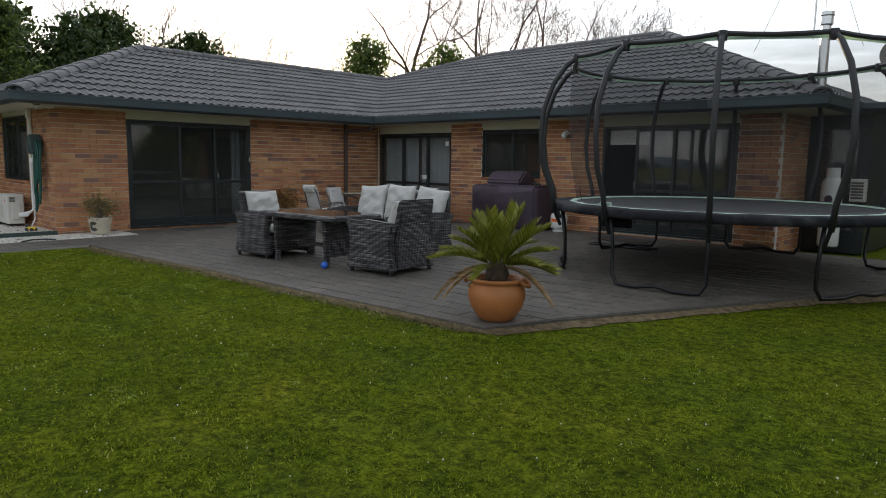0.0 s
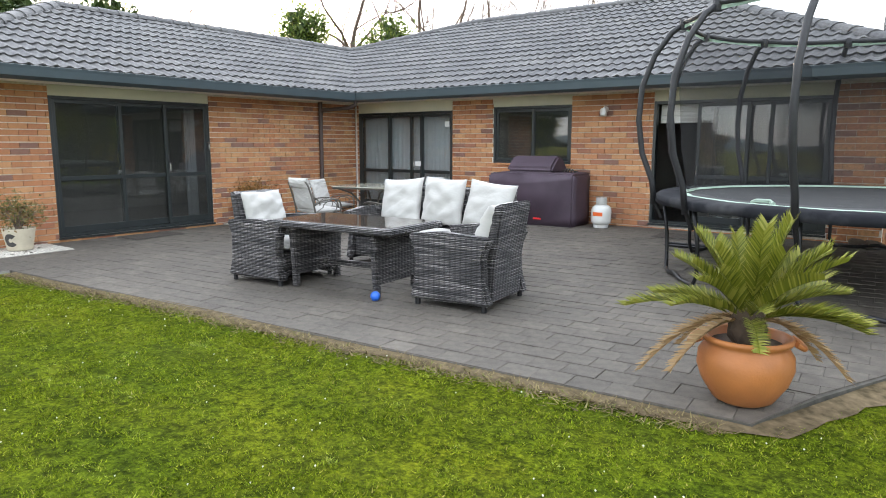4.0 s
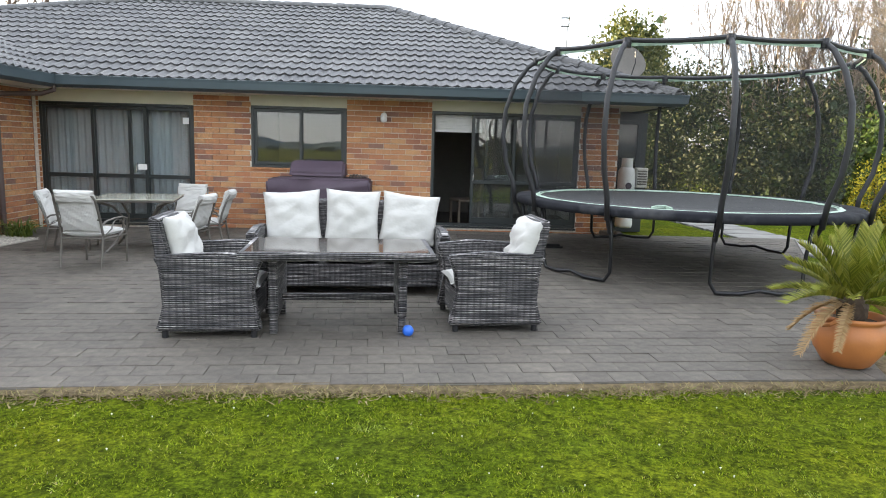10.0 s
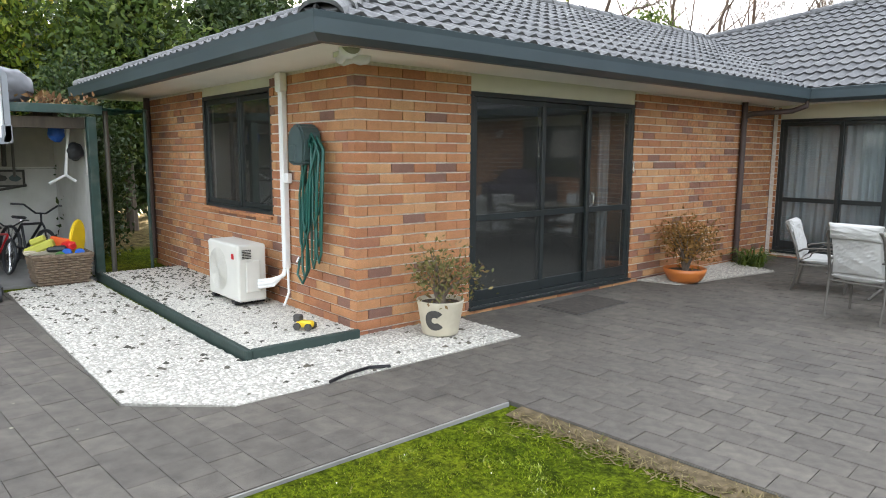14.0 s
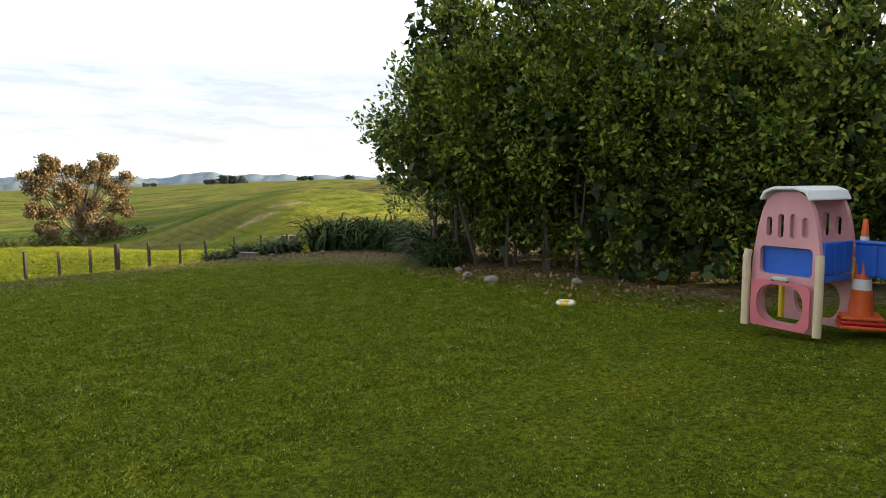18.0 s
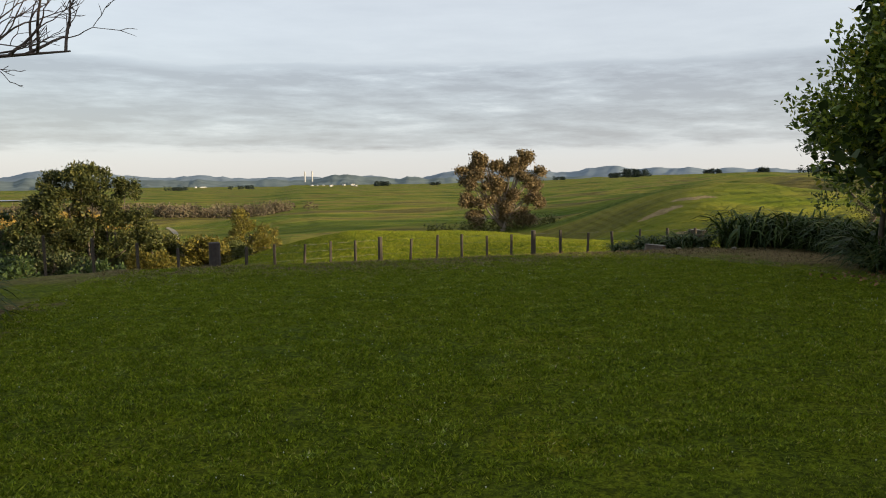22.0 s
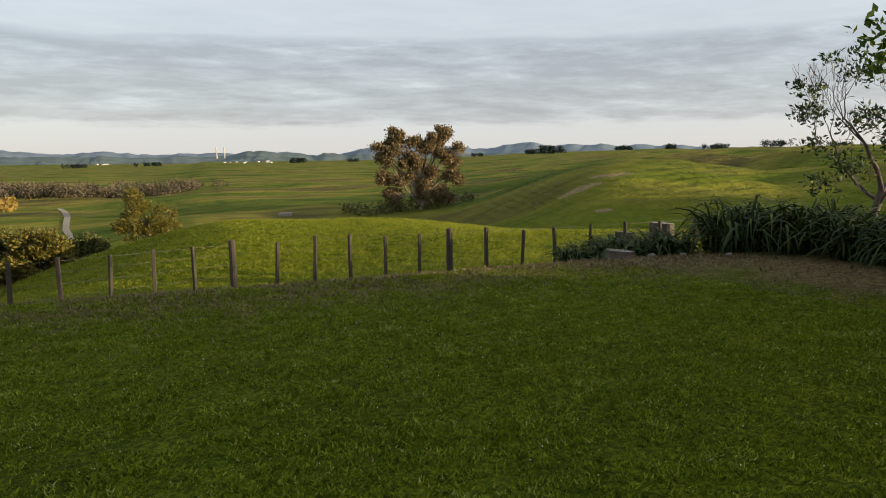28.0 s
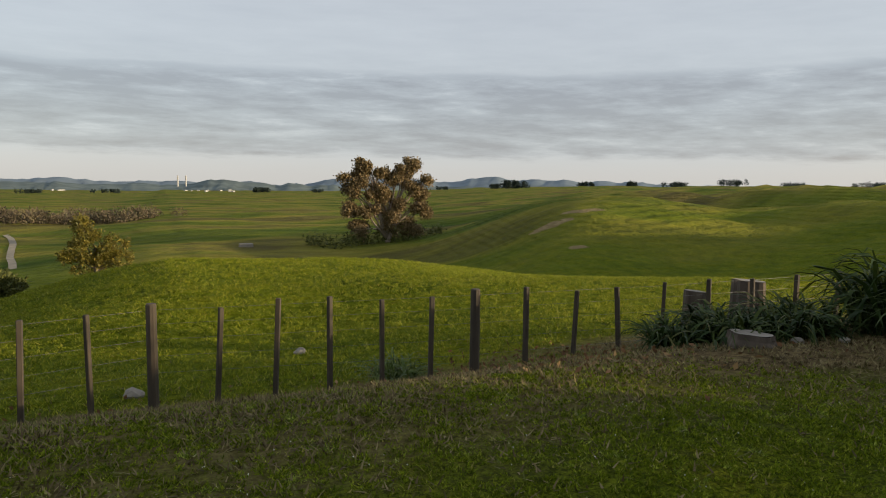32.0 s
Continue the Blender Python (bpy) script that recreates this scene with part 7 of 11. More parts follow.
# side porch at the right corner
PX1, PY = 10.35, 1.30
bm = bmesh.new()
box(bm, HX1, PX1, PY, PY + 0.1, 0.0, 0.30)
box(bm, HX1, HX1 + 0.10, PY, PY + 0.1, 0.30, 2.2)
box(bm, PX1 - 0.10, PX1, PY, PY + 0.1, 0.30, 2.2)
box(bm, HX1 + 0.1, PX1 - 0.1, PY, PY + 0.1, 2.05, 2.2)
box(bm, PX1 - 0.1, PX1, PY + 0.1, 6.0, 0.0, 2.2)
tagged(part("wall_porch", bm, M["joinery"]), "dark side porch walls beside the main block", "wall", kind="structure")
bm = bmesh.new()
box(bm, HX1 + 0.02, PX1 + 0.35, PY - 0.35, 6.2, 2.262, 2.36, 0.01)
tagged(part("porch_roof", bm, M["gutter"]), "flat dark roof over the side porch", "roof", kind="structure")
dr = thing("door_4", "dark glazed side door standing closed in the porch", "door", kind="structure")
bm = bmesh.new()
frame_ring(bm, "x", PY, HX1 + 0.102, PX1 - 0.102, 0.302, 2.048, 0.07, -0.08, 0.01)
part("door_frame", bm, M["joinery"], dr)
p = part("pane", new_box(HX1 + 0.165, PX1 - 0.165, PY + 0.03, PY + 0.036, 0.37, 1.98), M["glass"], dr)
p.visible_shadow = False
bm = bmesh.new()
box(bm, HX1 + 0.01, PX1 - 0.11, PY + 1.5, PY + 1.55, 0.0, 2.2)
tagged(part("wall_porch_inside", bm, M["interior"]), "plain wall inside the porch", "wall", kind="structure")
for x in (9.93,):
    th = thing("gas_cylinder", "tall pale grey gas cylinder standing by the side porch", "gas cylinder", Matrix.Translation((x, 1.0, pz(x, 0.5))))
    bm = bmesh.new()
    lathe(bm, [(0.0, 0.02), (0.14, 0.02), (0.155, 0.06), (0.155, 0.98), (0.14, 1.06), (0.09, 1.12), (0.0, 1.14)], 24)
    part("tank", bm, M["gas_white"], th, smooth=True)
    bm = bmesh.new()
    lathe(bm, [(0.10, 1.09), (0.10, 1.27), (0.094, 1.27), (0.094, 1.09)], 20)
    part("collar", bm, M["gas_white"], th)
    bm = bmesh.new()
    tube(bm, [(0, 0, 1.18), (0, 0, 1.25), (0.06, 0.1, 1.28), (0.05, 0.22, 1.2)], 0.01, 6)
    part("valve", bm, M["chrome"], th)


bm = bmesh.new()
lathe(bm, [(0.0, 0.0), (0.06, 0.0)], 18)
bm.verts.ensure_lookup_table()
bmesh.ops.transform(bm, matrix=Matrix.Translation((0.0, -0.158, 0.78)) @ rx(90), verts=bm.verts)
part("sticker", bm, M["plum"], th, "dark round label")
# louvred outdoor unit beyond the porch
th = thing("outdoor_unit", "pale louvred outdoor unit fixed to the side porch corner", "outdoor unit", Matrix.Translation((10.255, 1.3, 0.84)))
part("case", new_box(-0.105, 0.105, -0.19, -0.022, 0.0, 0.36, 0.012), M["ac"], th)
for k in range(6):
    part("louvre", new_box(-0.085, 0.085, -0.206, -0.188, 0.05 + k * 0.047, 0.078 + k * 0.047, 0.004), M["taupe_metal"], th)
for x in (-0.07, 0.07):
    part("bracket", new_box(x - 0.012, x + 0.012, -0.18, 0.002, -0.024, -0.002, 0.003), M["black_steel"], th)
part("wall_plate", new_box(-0.09, 0.09, -0.0225, 0.002, -0.03, 0.30, 0.003), M["black_steel"], th)


def dish():
    th = thing("satellite_dish", "grey mesh satellite dish on a bent pole above the porch", "satellite dish", Matrix.Translation((10.45, 3.0, 2.36)))
    bm = bmesh.new()
    tube(bm, [(0, 0, 0), (0, 0, 0.45), (-0.05, -0.02, 0.72)], 0.022, 8)
    part("pole", bm, M["black_steel"], th)
    m = Matrix.Translation((-0.07, -0.04, 0.92)) @ rz(10) @ rx(62)
    bm = bmesh.new()
    lathe(bm, [(0.0, 0.0), (0.15, 0.012), (0.28, 0.042), (0.38, 0.08), (0.385, 0.075), (0.28, 0.032), (0.0, -0.01)], 32, m)
    part("reflector", bm, M["taupe_metal"], th, smooth=True)
    bm = bmesh.new()
    tube(bm, [m @ Vector((0, -0.36, 0.07)), m @ Vector((0, -0.2, 0.32)), m @ Vector((0, 0, 0.40))], 0.01, 6)
    part("feed_arm", bm, M["black_steel"], th)


dish()
# pale stepping path on the east side
k = 0
th = thing("stepping_path", "pale concrete stepping path beside the lawn", "path", kind="structure")
for i in range(9):
    y = -1.4 + 0.62 * i
    x = 12.75 - 0.05 * i
    part("slab", new_box(x - 0.55, x + 0.55, y - 0.27, y + 0.27, gzf(x, y) - 0.02, gzf(x, y) + 0.035, 0.008), M["concrete"], th)
# pair of shoes by the wall
for s in (0, 1):
    th = thing("shoe", "old brown garden shoe on the paving by the wall", "shoe", Matrix.Translation((9.25 + 0.16 * s, -0.35 - 0.05 * s, pz(9, -0.3))) @ rz(20 + 25 * s), "garden shoes")
    bm = bmesh.new()
    extrude_poly(bm, [(-0.13, 0.02), (0.13, 0.02), (0.145, 0.05), (0.09, 0.075), (0.0, 0.11), (-0.12, 0.115), (-0.135, 0.06)], "y", -0.045, 0.045, 0.015)
    part("upper", bm, M["twig"], th)
    part("sole", new_box(-0.14, 0.15, -0.05, 0.05, 0.0, 0.022, 0.006), M["dark_print"], th)

# dining chair and kitchen things inside the open door
th = thing("indoor_chair", "high-backed wooden chair standing inside the open doorway", "chair", Matrix.Translation((7.05, 1.6, 0.021)) @ rz(200))
for x, y in ((-0.2, -0.2), (-0.2, 0.2), (0.2, -0.2), (0.2, 0.2)):
    part("leg", new_box(x - 0.02, x + 0.02, y - 0.02, y + 0.02, 0, 0.45, 0.004), M["pale_twig"], th)
part("seat", new_box(-0.23, 0.23, -0.23, 0.23, 0.45, 0.50, 0.012), M["pale_twig"], th)
bm = bmesh.new()
extrude_poly(bm, [(-0.23, 0.5), (-0.19, 0.5), (-0.24, 1.08), (-0.28, 1.08)], "y", -0.21, 0.21, 0.01)
part("backrest", bm, M["pale_twig"], th)

# ======== trees, hedges, strap-leaved clumps ========
def blob_points(rs, blobs, count, shell=0.55):
    """Points in the outer part of several uneven balls (centre, radius, squash)."""
    vol = np.array([b[1] ** 2 for b in blobs])
    pick = rs.choice(len(blobs), count, p=vol / vol.sum())
    d = rs.normal(0, 1, (count, 3))
    d /= np.linalg.norm(d, axis=1)[:, None]
    r = rs.uniform(shell, 1.0, count) ** 0.6
    wob = 1 + 0.16 * np.sin(d[:, 0] * 5 + pick) * np.cos(d[:, 1] * 6 + 2 * pick) + 0.10 * np.sin(d[:, 2] * 9 + pick)
    c = np.array([b[0] for b in blobs])[pick]
    rad = np.array([b[1] for b in blobs])[pick]
    sq = np.array([b[2] for b in blobs])[pick]
    return c + d * (r * rad * wob)[:, None] * np.stack([np.ones(count), np.ones(count), sq], -1)


def leaf_cloud(name, pts, per, spread, size, material, parent, seed, aspect=2.0, up=0.2, out=0.0):
    """A spray of blades about each point; out turns them away from the crown's middle."""
    rs = np.random.RandomState(seed)
    n = len(pts) * per
    pts = np.asarray(pts)
    mid = pts.mean(0)
    c = np.repeat(pts, per, 0) + rs.normal(0, spread, (n, 3))
    away = (np.repeat(pts, per, 0) - mid) * (1, 1, 0.5)
    away /= np.linalg.norm(away, axis=1)[:, None] + 1e-9
    d = rs.normal(0, 1, (n, 3)) + (0, 0, up) + away * out
    d /= np.linalg.norm(d, axis=1)[:, None]
    s = np.cross(d, rs.normal(0, 1, (n, 3)) + (0, 0, out))
    s /= np.linalg.norm(s, axis=1)[:, None] + 1e-9
    nn = np.cross(d, s)
    ln = size * rs.uniform(0.65, 1.35, (n, 1))
    w = ln / aspect / 2
    v = np.stack([c, c + d * ln * 0.45 + s * w + nn * w * 0.3, c + d * ln, c + d * ln * 0.45 - s * w + nn * w * 0.3], 1).reshape(-1, 3)
    ob = new(name, raw_mesh(name, v, np.arange(n * 4).reshape(-1, 4), material))
    ob.parent = parent
    return ob


def limbs_mesh(name, segs, material, sides=5):
    """Tapered round pieces (start, end, radius at start, radius at end) in one mesh."""
    q = np.array(segs)
    p0, p1, r0, r1 = q[:, 0:3], q[:, 3:6], q[:, 6:7], q[:, 7:8]
    d = p1 - p0
    d /= np.linalg.norm(d, axis=1)[:, None] + 1e-9
    e = np.where(np.abs(d[:, 2:3]) < 0.9, np.array((0, 0, 1.0)), np.array((1.0, 0, 0)))
    u = np.cross(d, e)
    u /= np.linalg.norm(u, axis=1)[:, None]
    w = np.cross(d, u)
    n = len(q)
    vs = np.zeros((n, 2, sides, 3))
    for k in range(sides):
        c, t = math.cos(2 * math.pi * k / sides), math.sin(2 * math.pi * k / sides)
        o = u * c + w * t
        vs[:, 0, k] = p0 + o * r0
        vs[:, 1, k] = p1 + d * r1 * 0.4 + o * r1
    i = (np.arange(n) * 2 * sides)[:, None]
    k = np.arange(sides)[None, :]
    fs = np.stack([i + k, i + (k + 1) % sides, i + sides + (k + 1) % sides, i + sides + k], -1).reshape(-1, 4)
    return raw_mesh(name, vs.reshape(-1, 3), fs, material, True)


def grow(segs, p, d, length, r, depth, rng, bend=0.3, forks=(2, 3), up=0.25, wide=0.75, ratio=0.74, rmin=0.006):
    """A limb that winds and forks; fills segs."""
    p, d = Vector(p), Vector(d).normalized()
    n = 4 if depth > 1 else 3
    pts = [p.copy()]
    r1 = max(rmin, r * 0.66)
    for k in range(n):
        d = (d + Vector((rng.uniform(-1, 1), rng.uniform(-1, 1), rng.uniform(-1, 1))) * bend * 0.45 + Vector((0, 0, up * 0.22))).normalized()
        q = p + d * (length / n)
        a, c = r + (r1 - r) * k / n, r + (r1 - r) * (k + 1) / n
        segs.append((*p, *q, a, c if depth else c * (1 - 0.6 * (k + 1) / n)))
        p = q
        pts.append(p.copy())
    if depth <= 0:
        return
    for k in range(rng.randint(*forks) + 1):
        side = Vector((rng.uniform(-1, 1), rng.uniform(-1, 1), rng.uniform(-0.6, 0.8))).normalized()
        at = pts[-1] if k < 2 else pts[rng.randint(1, n - 1)]
        amt = wide * (rng.uniform(0.35, 0.75) if k < 2 else rng.uniform(0.8, 1.3))
        grow(segs, at, d + side * amt, length * rng.uniform(ratio - 0.12, ratio + 0.08) * (1 if k < 2 else 0.8), max(rmin, r1 * (0.85 if k == 0 else 0.62)), depth - 1, rng, bend, forks, up, wide, ratio, rmin)


def leafy_tree(name, label, base, blobs, trunk_r, leaf_m, bark_m, count, per, size, seed, spread=0.18, category="tree", shell=0.5, stems=1, aspect=2.0):
    """Trunk and limbs that reach into the crown; crown of many small leaves."""
    bx, by = base[0], base[1]
    bz = base[2] if len(base) > 2 else gzf(bx, by)
    th = thing(name, label, category, Matrix.Translation((bx, by, bz)))
    rng = random.Random(seed)
    rs = np.random.RandomState(seed)
    bm = bmesh.new()
    for s in range(stems):
        off = Vector((rng.uniform(-0.4, 0.4), rng.uniform(-0.4, 0.4), 0)) * (stems > 1) * trunk_r * 6
        top = Vector(blobs[0][0]) * 0.55
        tube(bm, [off + Vector((0, 0, -0.25)), off * 1.1 + Vector((top.x * 0.3, top.y * 0.3, top.z * 0.35)), off * 1.2 + top], trunk_r, 8, [trunk_r * 1.25, trunk_r * 0.9, trunk_r * 0.6])
        for c, r, q in blobs:
            c = Vector(c)
            st = off + Vector((top.x * 0.4, top.y * 0.4, top.z * rng.uniform(0.4, 0.95)))
            mid = st.lerp(c, 0.5) + Vector((rng.uniform(-1, 1), rng.uniform(-1, 1), rng.uniform(-0.2, 0.6))) * r * 0.2
            tube(bm, [st, mid, c], trunk_r * 0.4, 6, [trunk_r * 0.5, trunk_r * 0.33, trunk_r * 0.16])
            for k in range(4):
                e = c + Vector((rng.uniform(-1, 1), rng.uniform(-1, 1), rng.uniform(-0.5, 1))).normalized() * r * 0.8
                tube(bm, [mid.lerp(c, 0.6), e], 0.02, 4, [trunk_r * 0.15, trunk_r * 0.05])
    part("trunk", bm, bark_m, th)
    leaf_cloud("crown", blob_points(rs, blobs, count, shell), per, spread, size, leaf_m, th, seed + 1, aspect, 0.2, 0.6)
    # oversized leaves added to block sky; their dark colour paints the crown's inner shade
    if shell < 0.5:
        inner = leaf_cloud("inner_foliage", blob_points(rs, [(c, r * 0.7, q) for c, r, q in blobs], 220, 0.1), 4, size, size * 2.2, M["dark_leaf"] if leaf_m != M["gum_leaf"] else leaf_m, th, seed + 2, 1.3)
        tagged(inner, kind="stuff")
    return th


def bare_tree(name, label, base, height, r, seed, m, depth=5, start=0.3, spread=0.5, up=0.25, limbs=4, wide=0.75, rmin=0.008, bend=0.3, forks=(1, 2)):
    """Leafless tree: trunk, main limbs, each forking down to twigs."""
    bx, by = base[0], base[1]
    bz = base[2] if len(base) > 2 else gzf(bx, by)
    th = thing(name, label, "tree", Matrix.Translation((bx, by, bz)))
    rng = random.Random(seed)
    top = Vector((rng.uniform(-0.04, 0.04) * height, rng.uniform(-0.04, 0.04) * height, height * start))
    bm = bmesh.new()
    tube(bm, [(0, 0, -0.3), top * 0.5 + Vector((0.02 * height, 0, 0)), top], r, 9, [r * 1.35, r, r * 0.82], caps=False)
    part("trunk", bm, m, th, smooth=True)
    for k in range(limbs):
        a = k * 2.4 + rng.uniform(-0.4, 0.4)
        sp = spread * (0.25 if k == 0 else rng.uniform(0.7, 1.25))
        segs = []
        at = top * (1.0 if k == 0 else rng.uniform(0.72, 1.0)) - Vector((0, 0, r * 0.5))
        grow(segs, at, (math.cos(a) * sp, math.sin(a) * sp, 1.0), height * (1 - start) * 0.36, r * (0.62 if k == 0 else 0.48), depth, rng, bend, forks, up, wide, 0.74, rmin)
        limb = new("limb", limbs_mesh("limb", [q for q in segs if q[6] > 0.028] or segs[:4], m, 6))
        limb.parent = th
        twig = new("twig_spray", limbs_mesh("twig_spray", [q for q in segs if q[6] <= 0.028], m, 3))
        twig.parent = limb
        tagged(twig, kind="stuff")
    return th


def strap_clump(name, label, x, y, r, h, count, seed, m=None, z=None, w=0.031):
    """A clump of long strap leaves that arch over and droop."""
    rs = np.random.RandomState(seed)
    th = thing(name, label, "plant", Matrix.Translation((x, y, gzf(x, y) if z is None else z)), "strap-leaved clumps by the fence")
    fans = [([], []) for k in range(7)]
    for k in range(count):
        vs, fs = fans[k % 7]
        a, rad = (k % 7 + rs.uniform(-0.2, 1.2)) * 6.283 / 7, r * 0.55 * math.sqrt(rs.uniform(0, 1))
        ph = rs.uniform(0, 6.283)
        b = np.array((rad * math.cos(ph), rad * math.sin(ph), -0.03))
        d = np.array((math.cos(a), math.sin(a), 0.0))
        tw = rs.uniform(-0.5, 0.5)
        s = np.array((-d[1], d[0], tw)) * w * rs.uniform(0.6, 1.3)
        ln = h * rs.uniform(0.5, 1.3)
        out = r * rs.uniform(0.4, 1.35)
        fall = rs.uniform(1.25, 2.05)
        prev = None
        for t in (0.0, 0.22, 0.44, 0.64, 0.82, 1.0):
            p = b + d * out * t ** 1.25 + np.array((0, 0, ln * (1.95 * t - fall * t * t)))
            k2 = 0.55 + 0.9 * t - 1.4 * t * t
            i = len(vs)
            vs += [p - s * k2, p + s * k2]
            if prev is not None:
                fs.append((prev, prev + 1, i + 1, i))
            prev = i
    for vs, fs in fans:
        ob = new("leaf_fan", raw_mesh("leaf_fan", vs, fs, m or M["flax"], True))
        ob.parent = th
    return th


# evergreen hedge west of the lawn, from behind the shed to the lawn's end
HEDGE = "tall dark green broad-leaved hedge tree with a few yellow leaves"
def hedge_tree(label, x, y, h, seed, low=True, lean=0.0, count=1700):
    """Many thin stems and a dense crown that reaches the ground unless low is off."""
    th = thing("hedge_tree", label, "tree", Matrix.Translation((x, y, gzf(x, y))), "hedge along the lawn")
    rng, rs = random.Random(seed), np.random.RandomState(seed)
    for k in range(7):
        a = Vector((rng.uniform(-0.9, 0.2), rng.uniform(-0.7, 0.7), -0.1))
        e = Vector((a.x * 1.5 + rng.uniform(-0.4, 0.5) + lean * 0.6, a.y * 1.4 + rng.uniform(-0.4, 0.4), h * rng.uniform(0.55, 0.85)))
        mid = a.lerp(e, 0.4) + Vector((rng.uniform(-0.2, 0.2), rng.uniform(-0.2, 0.2), 0))
        r = rng.uniform(0.022, 0.045)
        bm = bmesh.new()
        tube(bm, [a, mid, e], r, 7, [r * 1.2, r, r * 0.45], caps=False)
        for j in range(3):
            q = mid.lerp(e, rng.uniform(0.0, 0.8))
            tube(bm, [q, q + Vector((rng.uniform(-0.7, 0.7), rng.uniform(-0.7, 0.7), rng.uniform(0.1, 0.7)))], 0.012, 5, [0.014, 0.005], caps=False)
        part("stem", bm, M["bark"], th, smooth=True)
    blobs = [((lean, 0, h * 0.80), 1.15, 1.0), ((lean, 0.1, h * 0.56), 1.5, 1.0), ((0.35 + lean, 0.55, h * 0.46), 1.2, 1.0), ((0.35 + lean, -0.55, h * 0.40), 1.2, 1.0), ((-0.5, 0, h * 0.62), 1.5, 1.1),
             ((-0.9, 0.3, h * 0.3), 1.3, 1.1), ((-1.0, -0.5, 0.9), 1.0, 1.0), ((-0.8, 0.6, 0.8), 0.9, 1.0), ((0.2 + lean, rng.uniform(-0.4, 0.4), h * 0.93), 0.7, 1.0)]
    if low:
        blobs += [((0.15, 0.5, 1.05), 0.85, 1.1), ((0.05, -0.5, 0.85), 0.8, 1.1), ((0.35, 0.05, 1.6), 0.9, 1.0), ((-0.1, 0.1, 0.45), 0.6, 0.8), ((0.4, 0.55, 0.6), 0.55, 0.9), ((0.35, -0.45, 0.55), 0.55, 0.9), ((0.5, 0.0, 1.25), 0.7, 0.9), ((0.5, 0.3, 0.32), 0.42, 0.8), ((0.45, -0.35, 0.34), 0.42, 0.8), ((0.1, 0.75, 0.35), 0.45, 0.8)]
    clumps = []
    for c, r, q in blobs:
        for k in range(int(5 * r * r) + 2):
            d = Vector((rng.uniform(-1, 1), rng.uniform(-1, 1), rng.uniform(-0.8, 1))).normalized()
            clumps.append((tuple(Vector(c) + Vector((d.x, d.y, d.z * q)) * r * 0.68), r * rng.uniform(0.28, 0.5), rng.uniform(0.75, 1.1)))
    leaf_cloud("crown", blob_points(rs, clumps, count, 0.6), 10, 0.085, 0.116, M["hedge_leaf"], th, seed + 1, 1.9, 0.35, 0.9)
    # added filler leaves: hide sky gaps, with the hedge's inner shade as dark colour
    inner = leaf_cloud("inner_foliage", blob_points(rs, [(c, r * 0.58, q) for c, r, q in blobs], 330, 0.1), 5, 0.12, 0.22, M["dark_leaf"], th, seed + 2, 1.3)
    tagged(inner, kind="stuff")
    return th


HT = (5.4, 6.3, 6.5, 5.4, 4.8, 4.5, 4.3, 4.3)
for k, (x, y) in enumerate(((-7.5, -19.3), (-7.7, -17.6), (-8.0, -16.0), (-8.4, -14.5), (-8.9, -13.0), (-9.6, -11.4), (-10.0, -9.8), (-10.2, -8.0))):
    hedge_tree(HEDGE, x, y, HT[k], 300 + k, k > 1, 0.25 if k < 2 else 0.1)
# the leading tree whose crown overhangs the lawn's end
hedge_tree("broad-leaved evergreen overhanging the end of the lawn", -7.6, -20.3, 6.0, 331, False, 0.1, 1300)
leafy_tree("shrub", "grey-green twiggy shrub at the end of the hedge", (-10.3, -22.9), [((0, 0, 1.0), 0.9, 0.9), ((0.5, 0.3, 0.7), 0.7, 0.9), ((-0.4, -0.5, 0.9), 0.7, 0.9)], 0.04, M["olive_leaf"], M["twig"], 420, 7, 0.055, 340, 0.08, "shrub", stems=3)
for x, y, h, k in ((-11.2, -12.4, 8.0, 41), (-11.8, -10.4, 7.6, 42), (-12.0, -14.2, 8.0, 43), (-10.9, -11.2, 7.0, 44), (-11.3, -9.0, 6.8, 45)):
    bare_tree("bare_tree", "leafless twiggy tree rising behind the hedge", (x, y), h, 0.10, k, M["pale_twig"], 5, 0.3, 0.6)
for x, y, h, s in ((-13.6, -5.0, 6.0, 350), (-13.8, -2.0, 6.0, 351), (-13.6, -8.2, 5.6, 352), (-11.8, -15.6, 5.2, 353), (-11.0, -18.2, 5.6, 354)):
    leafy_tree("evergreen_tree", "dark evergreen tree standing behind the hedge", (x, y), [((0, 0, h * 0.6), 2.0, 1.2), ((0.5, 0.5, h * 0.3), 1.6, 1.0), ((-0.4, -0.3, h * 0.85), 1.2, 1.0), ((0.6, -0.8, 0.9), 1.1, 0.9)], 0.12, M["dark_leaf"], M["bark"], 1000, 7, 0.21, s, 0.2, shell=0.35)
leafy_tree("evergreen_tree", "fresh green broad-leaved tree rising behind the shed", (-9.4, -6.4), [((0, 0, 3.6), 1.3, 1.2), ((0.2, -0.5, 2.4), 1.1, 1.0), ((0.1, 0.3, 4.9), 0.8, 1.0)], 0.10, M["mid_leaf"], M["bark"], 1500, 7, 0.13, 358, 0.14, shell=0.35)

